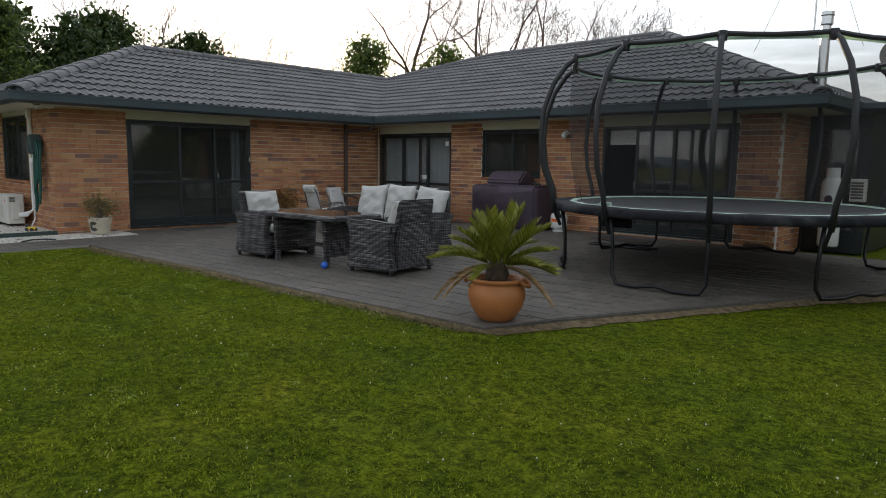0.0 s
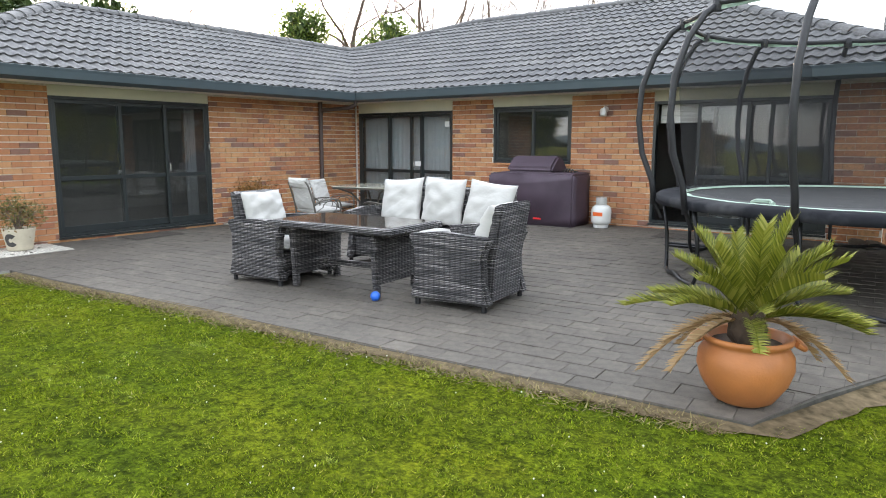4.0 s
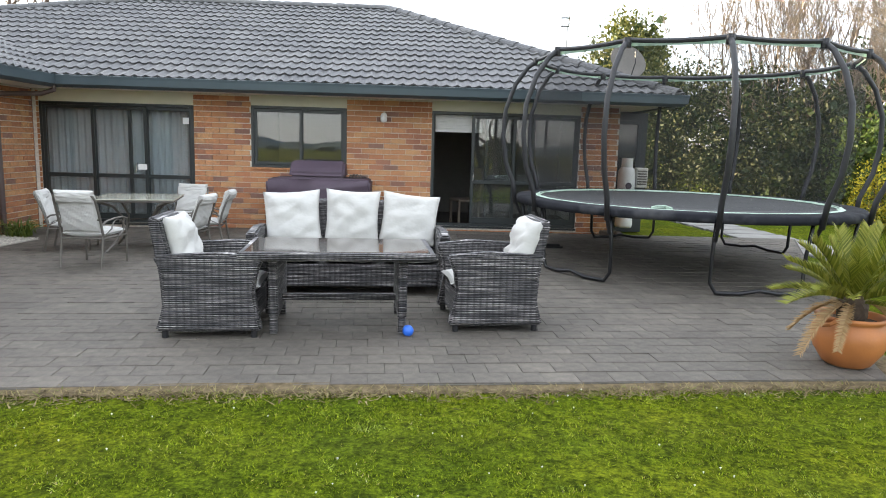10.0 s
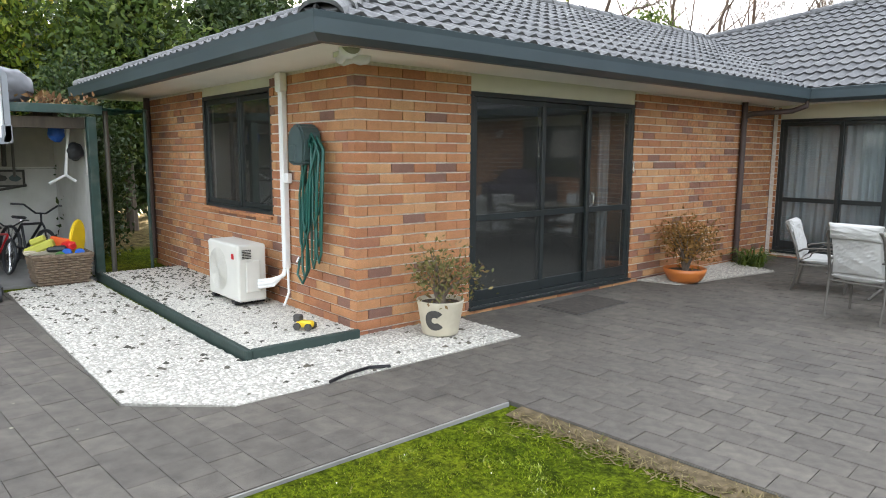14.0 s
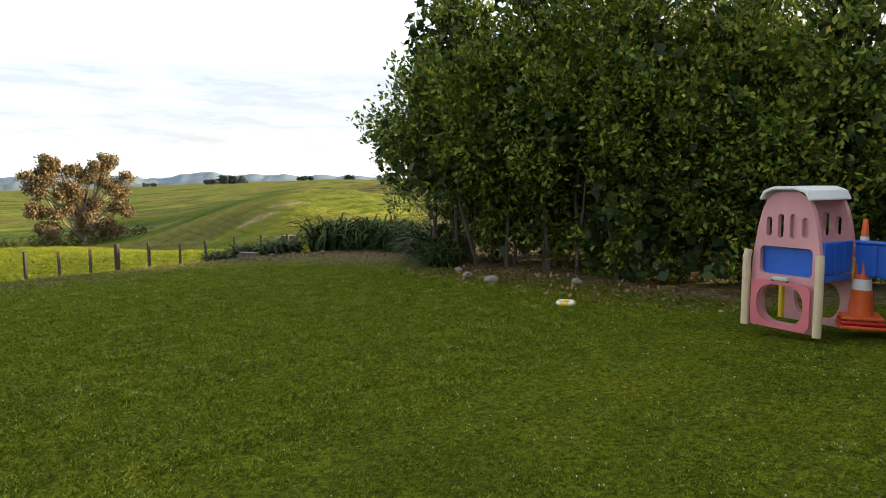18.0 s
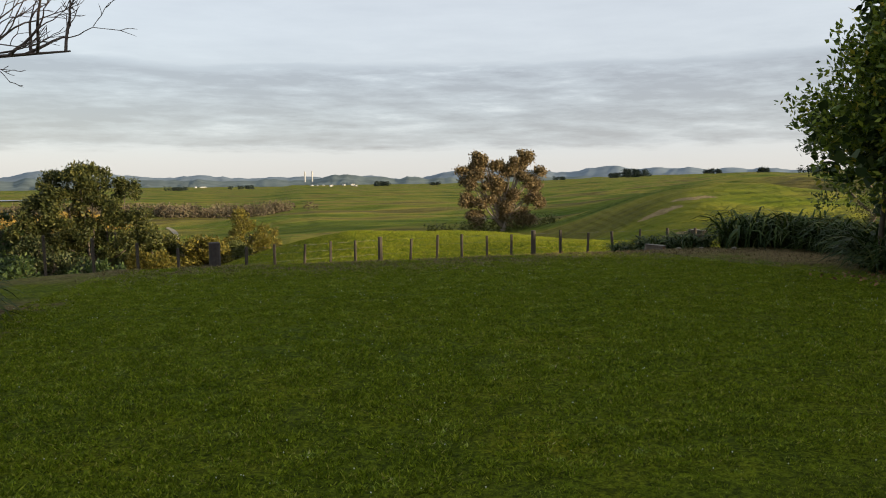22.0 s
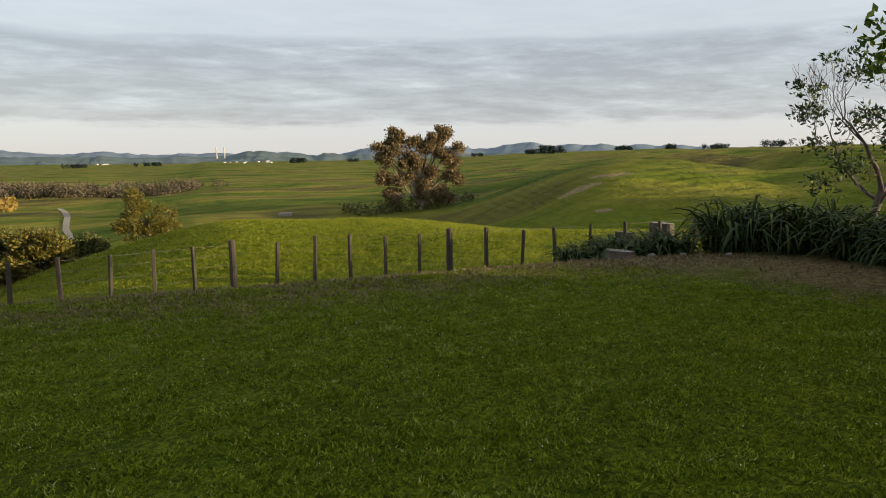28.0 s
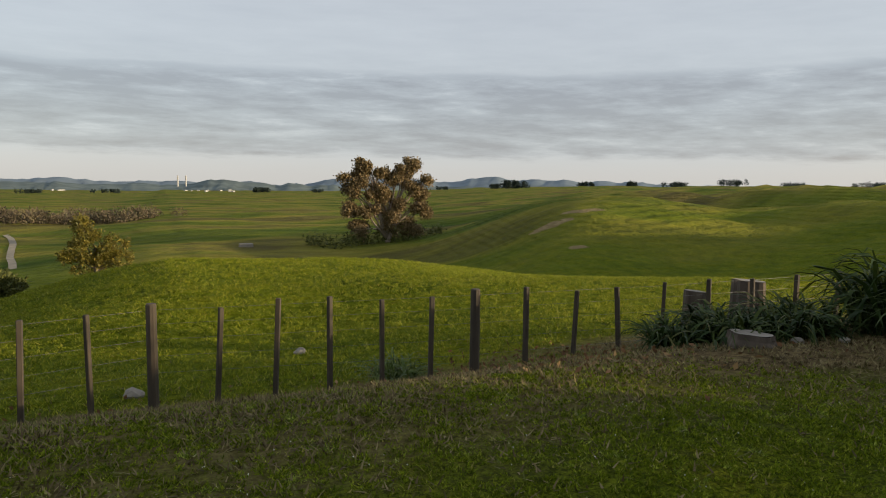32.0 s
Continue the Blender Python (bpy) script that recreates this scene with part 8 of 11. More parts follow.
# trees behind the house
for k, (x, y, h) in enumerate(((-17.4, -4.4, 7.4), (-16.7, -0.6, 7.4), (-16.4, 3.0, 6.8), (-17.0, 5.6, 5.7), (-14.7, 11.4, 7.9), (-12.4, 14.8, 7.6))):
    w = 1.0 if k < 4 else 0.95
    leafy_tree("evergreen_tree", "dark evergreen tree rising behind the house roof", (x, y, -0.1), [((0, 0, h * 0.62), 2.0 * w, 1.15), ((0.9, 0.2, h * 0.42), 1.6 * w, 1.0), ((-0.8, -0.6, h * 0.45), 1.6 * w, 1.0), ((0.2, 0.3, h * 0.85), 1.2 * w, 0.9)], 0.16,
               M["dark_leaf"] if k < 4 else M["mid_leaf"], M["bark"], 1500, 7, 0.21 if k < 4 else 0.17, 360 + k, 0.2, shell=0.35)
for k, (x, y, h, r, st) in enumerate(((-15.1, 15.5, 14.5, 0.24, 0.46), (-13.3, 18.4, 14.0, 0.22, 0.44), (-12.2, 20.2, 14.0, 0.20, 0.46), (-11.2, 22.4, 14.0, 0.22, 0.44), (-9.8, 24.8, 12.4, 0.18, 0.5), (-8.6, 26.6, 11.6, 0.16, 0.52), (-7.0, 28.6, 11.2, 0.15, 0.52),
                                      (-26.6, 0.7, 12.0, 0.16, 0.4), (-24.6, 2.4, 12.0, 0.16, 0.4), (-22.8, 4.6, 11.0, 0.15, 0.45), (-21.9, 7.2, 9.8, 0.13, 0.45), (-20.6, 9.6, 8.6, 0.11, 0.5))):
    bare_tree("bare_tree", "tall leafless tree behind the house against the sky", (x, y, -0.1), h, r * 0.72, 60 + k, M["bare_twig"], 5, st, 0.9, 0.14, 5, 1.05, 0.008, 0.42, (2, 2) if k < 7 else (1, 2))

# garden east of the house
for k, (x, y, h) in enumerate(((13.2, 13.0, 4.4), (11.4, 14.6, 4.6), (11.0, 17.6, 5.0), (14.2, 10.4, 4.3), (15.4, 8.0, 3.9), (16.2, 6.0, 3.3), (16.9, 4.0, 2.6), (17.6, 2.0, 2.2), (18.8, 0.0, 2.2), (20.2, -2.0, 2.2), (21.4, -4.2, 2.4), (22.4, -6.8, 2.6), (23.2, -9.6, 2.4), (23.6, -12.6, 2.6), (23.8, -15.8, 2.4))):
    g = max(1.0, h / 2.7)
    leafy_tree("garden_shrub", "dense green garden shrub along the lawn" if k > 5 else "tall dense dark shrub at the corner of the garden", (x, y), [((0, 0, h * 0.55), 1.35 * g, 0.9), ((-0.6, -0.4, h * 0.30), 1.05 * g, 0.8), ((0.6, 0.3, h * 0.75), 0.9 * g, 0.8), ((-0.2, -0.8, 0.5), 0.8, 0.7)], 0.05,
               (M["mid_leaf"], M["hedge_leaf"], M["mid_leaf"])[k % 3] if k > 5 else M["shrub_leaf"], M["twig"], (1600 if k < 6 else 1000) if k < 9 else 600, 7, 0.115 if k < 9 else 0.15, 380 + k, 0.12, "shrub", stems=3, shell=0.4)
for k, (x, y, h) in enumerate(((16.2, 9.8, 8.4), (17.3, 9.0, 8.8), (18.2, 8.4, 8.6), (19.4, 7.6, 8.4), (20.8, 7.0, 8.4), (21.9, 5.2, 7.8), (23.6, 3.4, 7.0), (25.0, 0.0, 6.4), (26.0, -5.0, 6.5))):
    bare_tree("bare_tree", "pale leafless tree with many twigs in the garden border", (x, y), h, 0.10, 80 + k, M["pale_twig"], 5, 0.16, 0.55 if k < 4 else 0.9, 0.5 if k < 4 else 0.12, 5, 0.6 if k < 4 else 0.95, 0.008, 0.25 if k < 4 else 0.55)
for k, (x, y, h) in enumerate(((15.8, 21.0, 8.0), (17.6, 25.0, 7.4), (18.5, 27.5, 8.0), (24.0, 16.0, 6.0), (28.0, 8.0, 6.0), (29.0, -2.0, 6.5), (28.5, -10.0, 6.0))):
    leafy_tree("evergreen_tree", "rounded olive-green tree beyond the garden border", (x, y, -0.1), [((0, 0, h * 0.6), 2.2, 1.1), ((1.2, 0.3, h * 0.42), 1.7, 1.0), ((-1.0, -0.5, h * 0.45), 1.7, 1.0), ((0.2, 0.2, h * 0.84), 1.4, 0.9)], 0.16,
               M["olive_leaf"] if k < 3 else M["dark_leaf"], M["bark"], 1300 if k < 3 else 700, 6, 0.22, 400 + k, 0.22, shell=0.35)
leafy_tree("flowering_shrub", "yellow-flowering shrub at the edge of the lawn", (15.8, 2.6), [((0, 0, 0.8), 0.55, 1.1), ((0.3, 0.4, 0.5), 0.5, 0.9)], 0.05, M["yellow_flower"], M["twig"], 420, 8, 0.07, 420, 0.1, "shrub", stems=3)

for k, (x, y, h) in enumerate(((17.0, 7.6, 6.4), (18.6, 6.2, 6.6), (20.2, 5.4, 6.4))):
    bare_tree("bare_tree", "grey-brown leafless thicket tree in the garden border", (x, y), h, 0.08, 180 + k, M["pale_twig"], 6, 0.2, 0.7, 0.3, 5, 0.7, 0.007, 0.4, (2, 2))

# strap-leaved clumps at both ends of the fence
FLAX = "dark green strap-leaved clump at the edge of the lawn"
for k, (x, y, r, h) in enumerate(((-5.9, -27.1, 0.55, 0.50), (-6.5, -26.75, 0.65, 0.60), (-7.2, -26.45, 0.70, 0.62), (-7.75, -26.7, 0.75, 0.70), (-6.9, -27.3, 0.7, 0.70), (-8.75, -25.95, 1.05, 1.25), (-9.6, -25.1, 0.95, 1.15), (-10.0, -26.4, 1.0, 1.2), (-9.7, -24.0, 0.9, 1.05),
                                  (-9.5, -22.9, 0.85, 1.0), (-9.2, -21.9, 0.85, 1.0), (-7.5, -20.3, 0.75, 0.85), (-8.1, -21.0, 0.8, 0.95), (-7.0, -19.7, 0.6, 0.65), (-10.8, -26.0, 1.0, 1.15))):
    strap_clump("flax_clump", FLAX if h > 0.8 else "low dark green strap-leaved clump beside the sawn stump", x, y, r, h * 0.92, 240 if r < 0.8 else 360, 500 + k, w=0.025 if r < 0.8 else 0.036)
for k, (x, y, r, h) in enumerate(((7.0, -18.6, 0.6, 0.75), (7.7, -19.2, 0.7, 0.85), (7.9, -18.0, 0.7, 0.85), (7.3, -20.0, 0.55, 0.7), (8.5, -19.8, 0.7, 0.85))):
    strap_clump("flax_clump", "low green strap-leaved clump under the bare tree", x, y, r, h, 220, 530 + k)
strap_clump("flax_clump", "small green fern clump in the house corner", 0.36, -1.18, 0.30, 0.32, 130, 540, M["mid_leaf"], 0.02, 0.012)
reach = bare_tree("bare_tree", "leafless tree with long branches reaching over the lawn", (9.4, -17.5), 5.6, 0.14, 131, M["bare_twig"], 5, 0.34, 1.2, 0.1, 4, 0.9, 0.006, 0.5)
rng = random.Random(77)
segs = []
line = [Vector(p) for p in ((0.0, 0.0, 1.75), (-1.2, -0.1, 2.45), (-2.4, -0.35, 2.78), (-2.9, -0.5, 2.92), (-3.45, -0.6, 3.0), (-4.1, -0.85, 3.12))]
for i in range(len(line) - 1):
    segs.append((*line[i], *line[i + 1], 0.06 - 0.010 * i, 0.06 - 0.010 * (i + 1)))
    if i > 0:
        for j in range(5):
            at = line[i].lerp(line[i + 1], rng.uniform(0.1, 0.95))
            grow(segs, at, (rng.uniform(-1.0, 0.1), rng.uniform(-0.6, 0.6), rng.uniform(0.05, 0.9)), rng.uniform(0.35, 0.6), 0.018, 3, rng, 0.7, (1, 2), 0.2, 0.95, 0.74, 0.004)
ob = new("limb", limbs_mesh("limb", segs, M["bare_twig"]))
ob.parent = reach
strap_clump("grass_tussock", "pale green tussock behind the fence wires", -3.05, -29.95, 0.62, 0.50, 260, 541, M["mid_leaf"], None, 0.016)

# trees below the lawn on the south-east side; each is given by the height of its top
def clumped(blobs, rng, per=7, reach=0.74):
    out = []
    for c, q, sq in blobs:
        for j in range(per):
            d = Vector((rng.uniform(-1, 1), rng.uniform(-1, 1), rng.uniform(-0.8, 1))).normalized()
            out.append((tuple(Vector(c) + d * q * reach), q * rng.uniform(0.30, 0.52), 0.8))
    return out


def forked_tree():
    """Open-crowned tree on a low fork of pale limbs."""
    x, y = 12.05, -46.0
    z = gzf(x, y)
    th = thing("hillside_tree", "olive-green open-crowned tree on a low pale fork below the lawn", "tree", Matrix.Translation((x, y, z)))
    lift = -3.4 - z
    blobs = [((0.2, 0, 4.85), 0.7, 1.1), ((0.9, 0.2, 4.7), 0.9, 1.1), ((1.9, 0, 4.5), 0.75, 1.1), ((-1.1, 0, 4.3), 0.7, 1.0), ((0.4, 0.1, 3.9), 1.0, 1.0), ((1.5, 0.1, 3.5), 1.1, 0.9), ((2.7, 0, 3.2), 0.9, 0.8), ((-1.7, 0.1, 3.1), 0.6, 0.8),
             ((-0.6, 0.2, 3.3), 0.6, 0.9), ((2.1, 0, 2.2), 0.9, 0.9), ((3.4, 0.1, 2.4), 0.7, 0.8), ((-2.1, 0.1, 2.2), 0.6, 0.8), ((1.0, -0.1, 2.4), 0.9, 0.9), ((-0.5, 0, 2.3), 0.9, 0.9), ((0.4, 0.3, 1.5), 1.0, 0.9), ((-1.3, 0.2, 1.4), 0.8, 0.8), ((1.9, 0.2, 1.2), 1.0, 0.8), ((3.0, 0.1, 1.4), 0.8, 0.8)]
    blobs = [((c[0], c[1], c[2] + lift), r, q) for c, r, q in blobs]
    rng = random.Random(901)
    for k, (bx, by) in enumerate(((0.0, 0.0), (0.35, 0.2), (-0.15, -0.1))):
        for c, r, q in blobs[k::3]:
            bm = bmesh.new()
            e = Vector(c)
            side = -0.55 if e.x < 0.3 else 0.5
            tube(bm, [(bx, by, -0.3), (bx + side * 0.5, by, lift + 0.6), (e.x * 0.55 + side * 0.4, e.y, e.z * 0.6 + lift * 0.2), e], 0.05, 7, [0.075, 0.055, 0.034, 0.012])
            part("limb", bm, M["bark"], th, smooth=True)
    leaf_cloud("crown", blob_points(np.random.RandomState(921), clumped(blobs, rng, 9), 6800, 0.2), 6, 0.075, 0.16, M["deep_olive_leaf"], th, 941, 2.3, 0.3, 0.7)


forked_tree()
for k, (x, y, top, r, lm) in enumerate(((10.0, -47.5, -0.6, 1.2, "olive_leaf"), (16.2, -46.5, 0.5, 1.7, "dark_leaf"), (14.4, -45.0, -0.9, 1.5, "shrub_leaf"), (11.2, -149.7, -4.2, 5.0, "gold_leaf"), (14.5, -40.0, -0.9, 1.6, "dark_leaf"), (17.5, -37.0, -0.5, 1.8, "dark_leaf"),
                                        (20.0, -33.0, -0.2, 1.9, "dark_leaf"), (12.5, -42.0, -1.5, 1.3, "shrub_leaf"), (9.6, -44.0, -1.8, 1.2, "gold_leaf"), (22.5, -30.0, 0.2, 1.8, "dark_leaf"), (11.0, -40.5, -1.7, 1.3, "dark_leaf"), (16.0, -34.0, -1.0, 1.4, "shrub_leaf"), (9.3, -49.0, -1.5, 1.5, "gold_leaf"), (7.6, -47.0, -1.6, 1.2, "gold_leaf"), (6.6, -51.0, -2.3, 1.2, "olive_leaf"))):
    h = top - gzf(x, y) - r * 0.35
    grown = max(1.0, r / 1.7) if r > 3 else 1.0
    rng = random.Random(900 + k)
    blobs = [((0, 0, h * 0.62), r * 0.85, 1.15), ((r * 0.6, 0.2, h * 0.48), r * 0.6, 1.0), ((-r * 0.6, -0.3, h * 0.52), r * 0.6, 1.0), ((0.3 * r, 0.2, h * 0.88), r * 0.5, 1.0), ((-0.35 * r, 0.2, h * 0.80), r * 0.5, 1.0), ((-r * 0.3, 0.3, h * 0.22), r * 0.6, 0.9), ((r * 0.4, 0.3, h * 0.18), r * 0.6, 0.9)]
    if k == 3:
        blobs = blobs[:4] + [((r * 0.3, 0.2, h * 0.34), r * 0.55, 0.8), ((-r * 0.75, 0.1, h * 0.36), r * 0.45, 0.8)]
    th = leafy_tree("hillside_tree", "dark bushy tree standing below the lawn edge" if k != 3 else "small golden-green tree standing below the lawn edge", (x, y), blobs, 0.10 * grown, M[lm], M["bark"], 5, 6, 0.15 * grown, 560 + k, 0.15, stems=2)
    leaf_cloud("leaf_clumps", blob_points(np.random.RandomState(920 + k), clumped(blobs, rng), 1300, 0.25), 6, 0.07 * grown, 0.17 * grown, M[lm], th, 940 + k, 2.2, 0.3, 0.7)

# half-bare tree west of the fence's end, its lower boughs still in leaf
half_bare = bare_tree("half_bare_tree", "half-bare tree with a few leafy boughs beyond the clumps", (-14.2, -27.4), 4.7, 0.10, 97, M["bare_twig"], 5, 0.26, 1.1, 0.12, 5, 0.95, 0.006, 0.5)
sprays = clumped([((1.5, 0.2, 1.9), 0.75, 0.7), ((1.9, -0.2, 3.3), 0.55, 0.8), ((0.6, 0.3, 2.6), 0.8, 0.8), ((0.9, 0.0, 4.2), 0.6, 0.8), ((-0.5, 0.2, 3.2), 0.9, 0.9)], random.Random(98), 6)
leaf_cloud("leafy_bough", blob_points(np.random.RandomState(99), sprays, 420, 0.2), 6, 0.07, 0.13, M["dark_leaf"], half_bare, 100, 2.4, 0.3, 0.5)

# dark growth in the gap between the shed and the house
for k, (x, y, h) in enumerate(((-6.3, -7.75, 2.0), (-7.2, -7.85, 2.6), (-8.0, -7.4, 3.0))):
    leafy_tree("shrub", "dark green shrub growing between shed and house", (x, y), [((0, 0, h * 0.35), 0.42 + 0.1 * k, 1.2), ((0.1, 0.05, h * 0.65), 0.42 + 0.1 * k, 1.2), ((-0.1, 0.0, h * 0.9), 0.35 + 0.1 * k, 1.0), ((0.1, 0.0, 0.35), 0.36, 0.9)], 0.03, M["dark_leaf"], M["twig"], 520, 7, 0.085, 470 + k, 0.1, "shrub", stems=3)

# ======== lean-to shed and toys ========
SX0, SX1, SY0, SY1, SH = -6.40, -4.20, -11.26, -8.22, 2.02


def shed():
    th = thing("lean_to_shed", "open-fronted lean-to shed with green posts and white back wall", "shed")
    part("floor_slab", new_box(SX0, SX1 + 0.05, SY0 + 0.05, SY1 - 0.05, -0.08, 0.005, 0.005), M["concrete"], th)
    # back wall: white boards below, cream above, with a slatted opening and two framed friezes
    part("back_board_low", new_box(SX0 - 0.03, SX0, SY0, SY1, 0.006, 1.258), M["white_board"], th)
    part("back_board_high", new_box(SX0 - 0.03, SX0, -10.88, SY1, 1.262, SH - 0.05), M["cream_board2"], th)
    part("ledge", new_box(SX0 + 0.001, SX0 + 0.02, -10.88, SY1 - 0.02, 1.262, 1.285, 0.003), M["white_board"], th)
    for k in range(7):
        part("slat", new_box(SX0 - 0.03, SX0, SY0 + 0.02, -10.885, 1.29 + k * 0.093, 1.345 + k * 0.093), M["post_dark"], th)
    rng = random.Random(4)
    for y0, y1 in ((-11.08, -9.97), (-9.68, -8.60)):
        bm = bmesh.new()
        for a0, a1, z0, z1 in ((y0, y1, 1.22, 1.25), (y0, y1, 1.01, 1.04), (y0, y0 + 0.03, 1.04, 1.22), (y1 - 0.03, y1, 1.04, 1.22)):
            box(bm, SX0 + 0.001, SX0 + 0.022, a0, a1, z0, z1, 0.003)
        fr = part("frieze_frame", bm, M["dark_print"], th, "dark frame of a painted frieze")
        part("frieze", new_box(SX0 + 0.001, SX0 + 0.010, y0 + 0.03, y1 - 0.03, 1.04, 1.22), M["frieze"], fr, "grey painted frieze board")
        for k in range(6):
            bm = bmesh.new()
            y = y0 + 0.12 + k * (y1 - y0 - 0.24) / 5
            extrude_poly(bm, [(y + 0.075 * rng.uniform(0.7, 1.1) * math.cos(a), 1.13 + 0.055 * rng.uniform(0.6, 1.1) * math.sin(a)) for a in [2 * math.pi * i / 9 for i in range(9)]], "x", SX0 + 0.0105, SX0 + 0.014)
            part("motif", bm, (M["dark_print"], M["reel"], M["post"], M["dark_print"])[k % 4], fr)
    part("skirting", new_box(SX0 + 0.001, SX0 + 0.03, SY0 + 0.05, SY1 - 0.05, 0.006, 0.09), M["dark_print"], th)
    part("divider", new_box(SX0 + 0.001, SX0 + 0.035, -9.86, -9.78, 0.09, 1.0), M["white_board"], th)
    part("side_wall", new_box(SX0, SX1 - 0.1, SY0 - 0.03, SY0, 0.006, SH - 0.1), M["white_board"], th)
    part("side_wall", new_box(SX0, SX1 - 0.35, SY1, SY1 + 0.03, 0.006, SH - 0.1), M["white_board"], th)
    part("end_panel", new_box(SX1 - 0.30, SX1 - 0.02, SY1 - 0.03, SY1 + 0.01, 0.0, 1.22, 0.004), M["white_board"], th, "white painted end panel")
    part("corner_post", new_box(SX1 - 0.05, SX1 + 0.05, SY1 - 0.05, SY1 + 0.05, -0.05, SH - 0.12, 0.006), M["green_paint"], th)
    part("corner_post", new_box(SX1 - 0.04, SX1 + 0.045, SY0 - 0.10, SY0 - 0.02, -0.05, SH - 0.12, 0.006), M["grey_timber"], th, "weathered grey post with flaking paint")
    part("corner_post", new_box(SX1 - 0.05, SX1 + 0.035, SY0 - 0.018, SY0 + 0.035, -0.05, SH - 0.12, 0.006), M["green_paint"], th)
    part("edge_board", new_box(SX1 - 0.30, SX1 - 0.06, SY0 + 0.001, SY0 + 0.025, 0.0, SH - 0.25, 0.004), M["white_board"], th)
    bm = bmesh.new()
    tube(bm, [(SX1 - 0.30, SY0 + 0.14, 0.0), (SX1 - 0.28, SY0 + 0.10, SH - 0.2)], 0.035, 8)
    part("prop", bm, M["post"], th, "brown prop leaning inside the shed")
    part("fascia", new_box(SX1 + 0.02, SX1 + 0.06, SY0 - 0.12, SY1 + 0.12, SH - 0.09, SH + 0.01, 0.004), M["green_paint"], th)
    part("beam", new_box(SX1 - 0.10, SX1 - 0.02, SY0 + 0.06, SY1 - 0.06, SH - 0.26, SH - 0.13, 0.004), M["post"], th)
    for k in range(5):
        y = SY0 + 0.3 + 0.6 * k
        part("rafter", new_box(SX0, SX1 - 0.1, y - 0.025, y + 0.025, SH - 0.13, SH - 0.03), M["post"], th)
    bm = bmesh.new()
    n = 80
    rows = [[bm.verts.new((x, SY0 - 0.12 + (SY1 - SY0 + 0.24) * k / n, SH + 0.012 * math.sin(k * 1.9) + (0.06 if x < -5 else 0.0))) for k in range(n + 1)] for x in (SX0 - 0.15, SX1 + 0.02)]
    for k in range(n):
        bm.faces.new((rows[0][k], rows[0][k + 1], rows[1][k + 1], rows[1][k]))
    bmesh.ops.solidify(bm, geom=bm.faces[:], thickness=0.006)
    part("roof_sheet", bm, M["old_iron"], th)
    # things hung along the rafters
    hung = [((-10.44, 1.95), (-10.46, 1.22), 0.018, "dark_print"), ((-10.31, 1.95), (-10.33, 1.08), 0.016, "leaf_paint"), ((-10.08, 1.92), (-10.08, 1.10), 0.016, "rust"), ((-10.62, 0.97), (-10.10, 1.07), 0.016, "red_plastic"),
            ((-8.95, 1.95), (-8.93, 1.12), 0.022, "dark_print"), ((-8.85, 1.95), (-8.86, 1.30), 0.030, "dark_print"), ((-8.76, 1.95), (-8.75, 1.16), 0.018, "taupe_metal"), ((-9.0, 0.98), (-8.62, 1.04), 0.018, "dark_print")]
    for (y0, z0), (y1, z1), r, m in hung:
        bm = bmesh.new()
        tube(bm, [(SX0 + 0.28, y0, z0), (SX0 + 0.26, (y0 + y1) / 2, (z0 + z1) / 2), (SX0 + 0.22, y1, z1)], r, 7)
        part("hung_tool", bm, M[m], th)
    bm = bmesh.new()
    tube(bm, [(-4.6, -8.36, 1.88), (-4.6, -8.38, 1.75), (-4.6, -8.44, 1.22), (-4.6, -8.62, 1.12)], 0.018, 8)
    tube(bm, [(-4.6, -8.44, 1.22), (-4.6, -8.33, 1.14)], 0.016, 8)
    part("pipe_stand", bm, M["white_plastic"], th, "white bent pipe")


shed()
# litter and junk on the shed roof
rs = np.random.RandomState(77)
pts = np.stack([rs.uniform(SX0, SX1 + 0.05, 420), rs.uniform(SY0 - 0.1, SY1 + 0.1, 420), np.full(420, SH + 0.06)], -1)
tagged(leaf_cloud("roof_litter", pts, 3, 0.03, 0.09, M["dead_leaf"], None, 78, 2.0, 0.3), "brown leaves and twigs lying on the shed roof", "leaf litter", kind="stuff")


def lump(name, label, category, c, r, m, seed, sq=0.8):
    bm = bmesh.new()
    bmesh.ops.create_icosphere(bm, subdivisions=4, radius=1.0)
    off = Vector((seed, seed * 2.3, 0))
    for v in bm.verts:
        d = v.co.copy()
        v.co = Vector((d.x * r[0], d.y * r[1], d.z * r[2])) * (1 + 0.16 * noise.noise(d * 2.2 + off) + 0.05 * noise.noise(d * 7 + off))
    ob = part(name, bm, m, smooth=True)
    ob.location = c
    return tagged(ob, label, category)


lump("tied_bag", "grey tied plastic sack lying on the shed roof", "bag", (-4.42, -9.0, SH + 0.20), (0.19, 0.26, 0.20), M["grey_bag"], 4)
lump("helmet", "black round helmet hung in the shed corner", "helmet", (-4.62, -8.32, 1.50), (0.09, 0.10, 0.11), M["black_plastic"], 9)
lump("blue_cloth", "blue cloth bundle hung from the shed rafter", "cloth", (-4.75, -8.48, 1.72), (0.07, 0.09, 0.11), M["blue_ball"], 11)
lump("cardboard_heap", "crumpled pale sacking on the shed roof", "sacking", (-4.5, -10.75, SH + 0.08), (0.22, 0.38, 0.09), M["cream_pot"], 6)
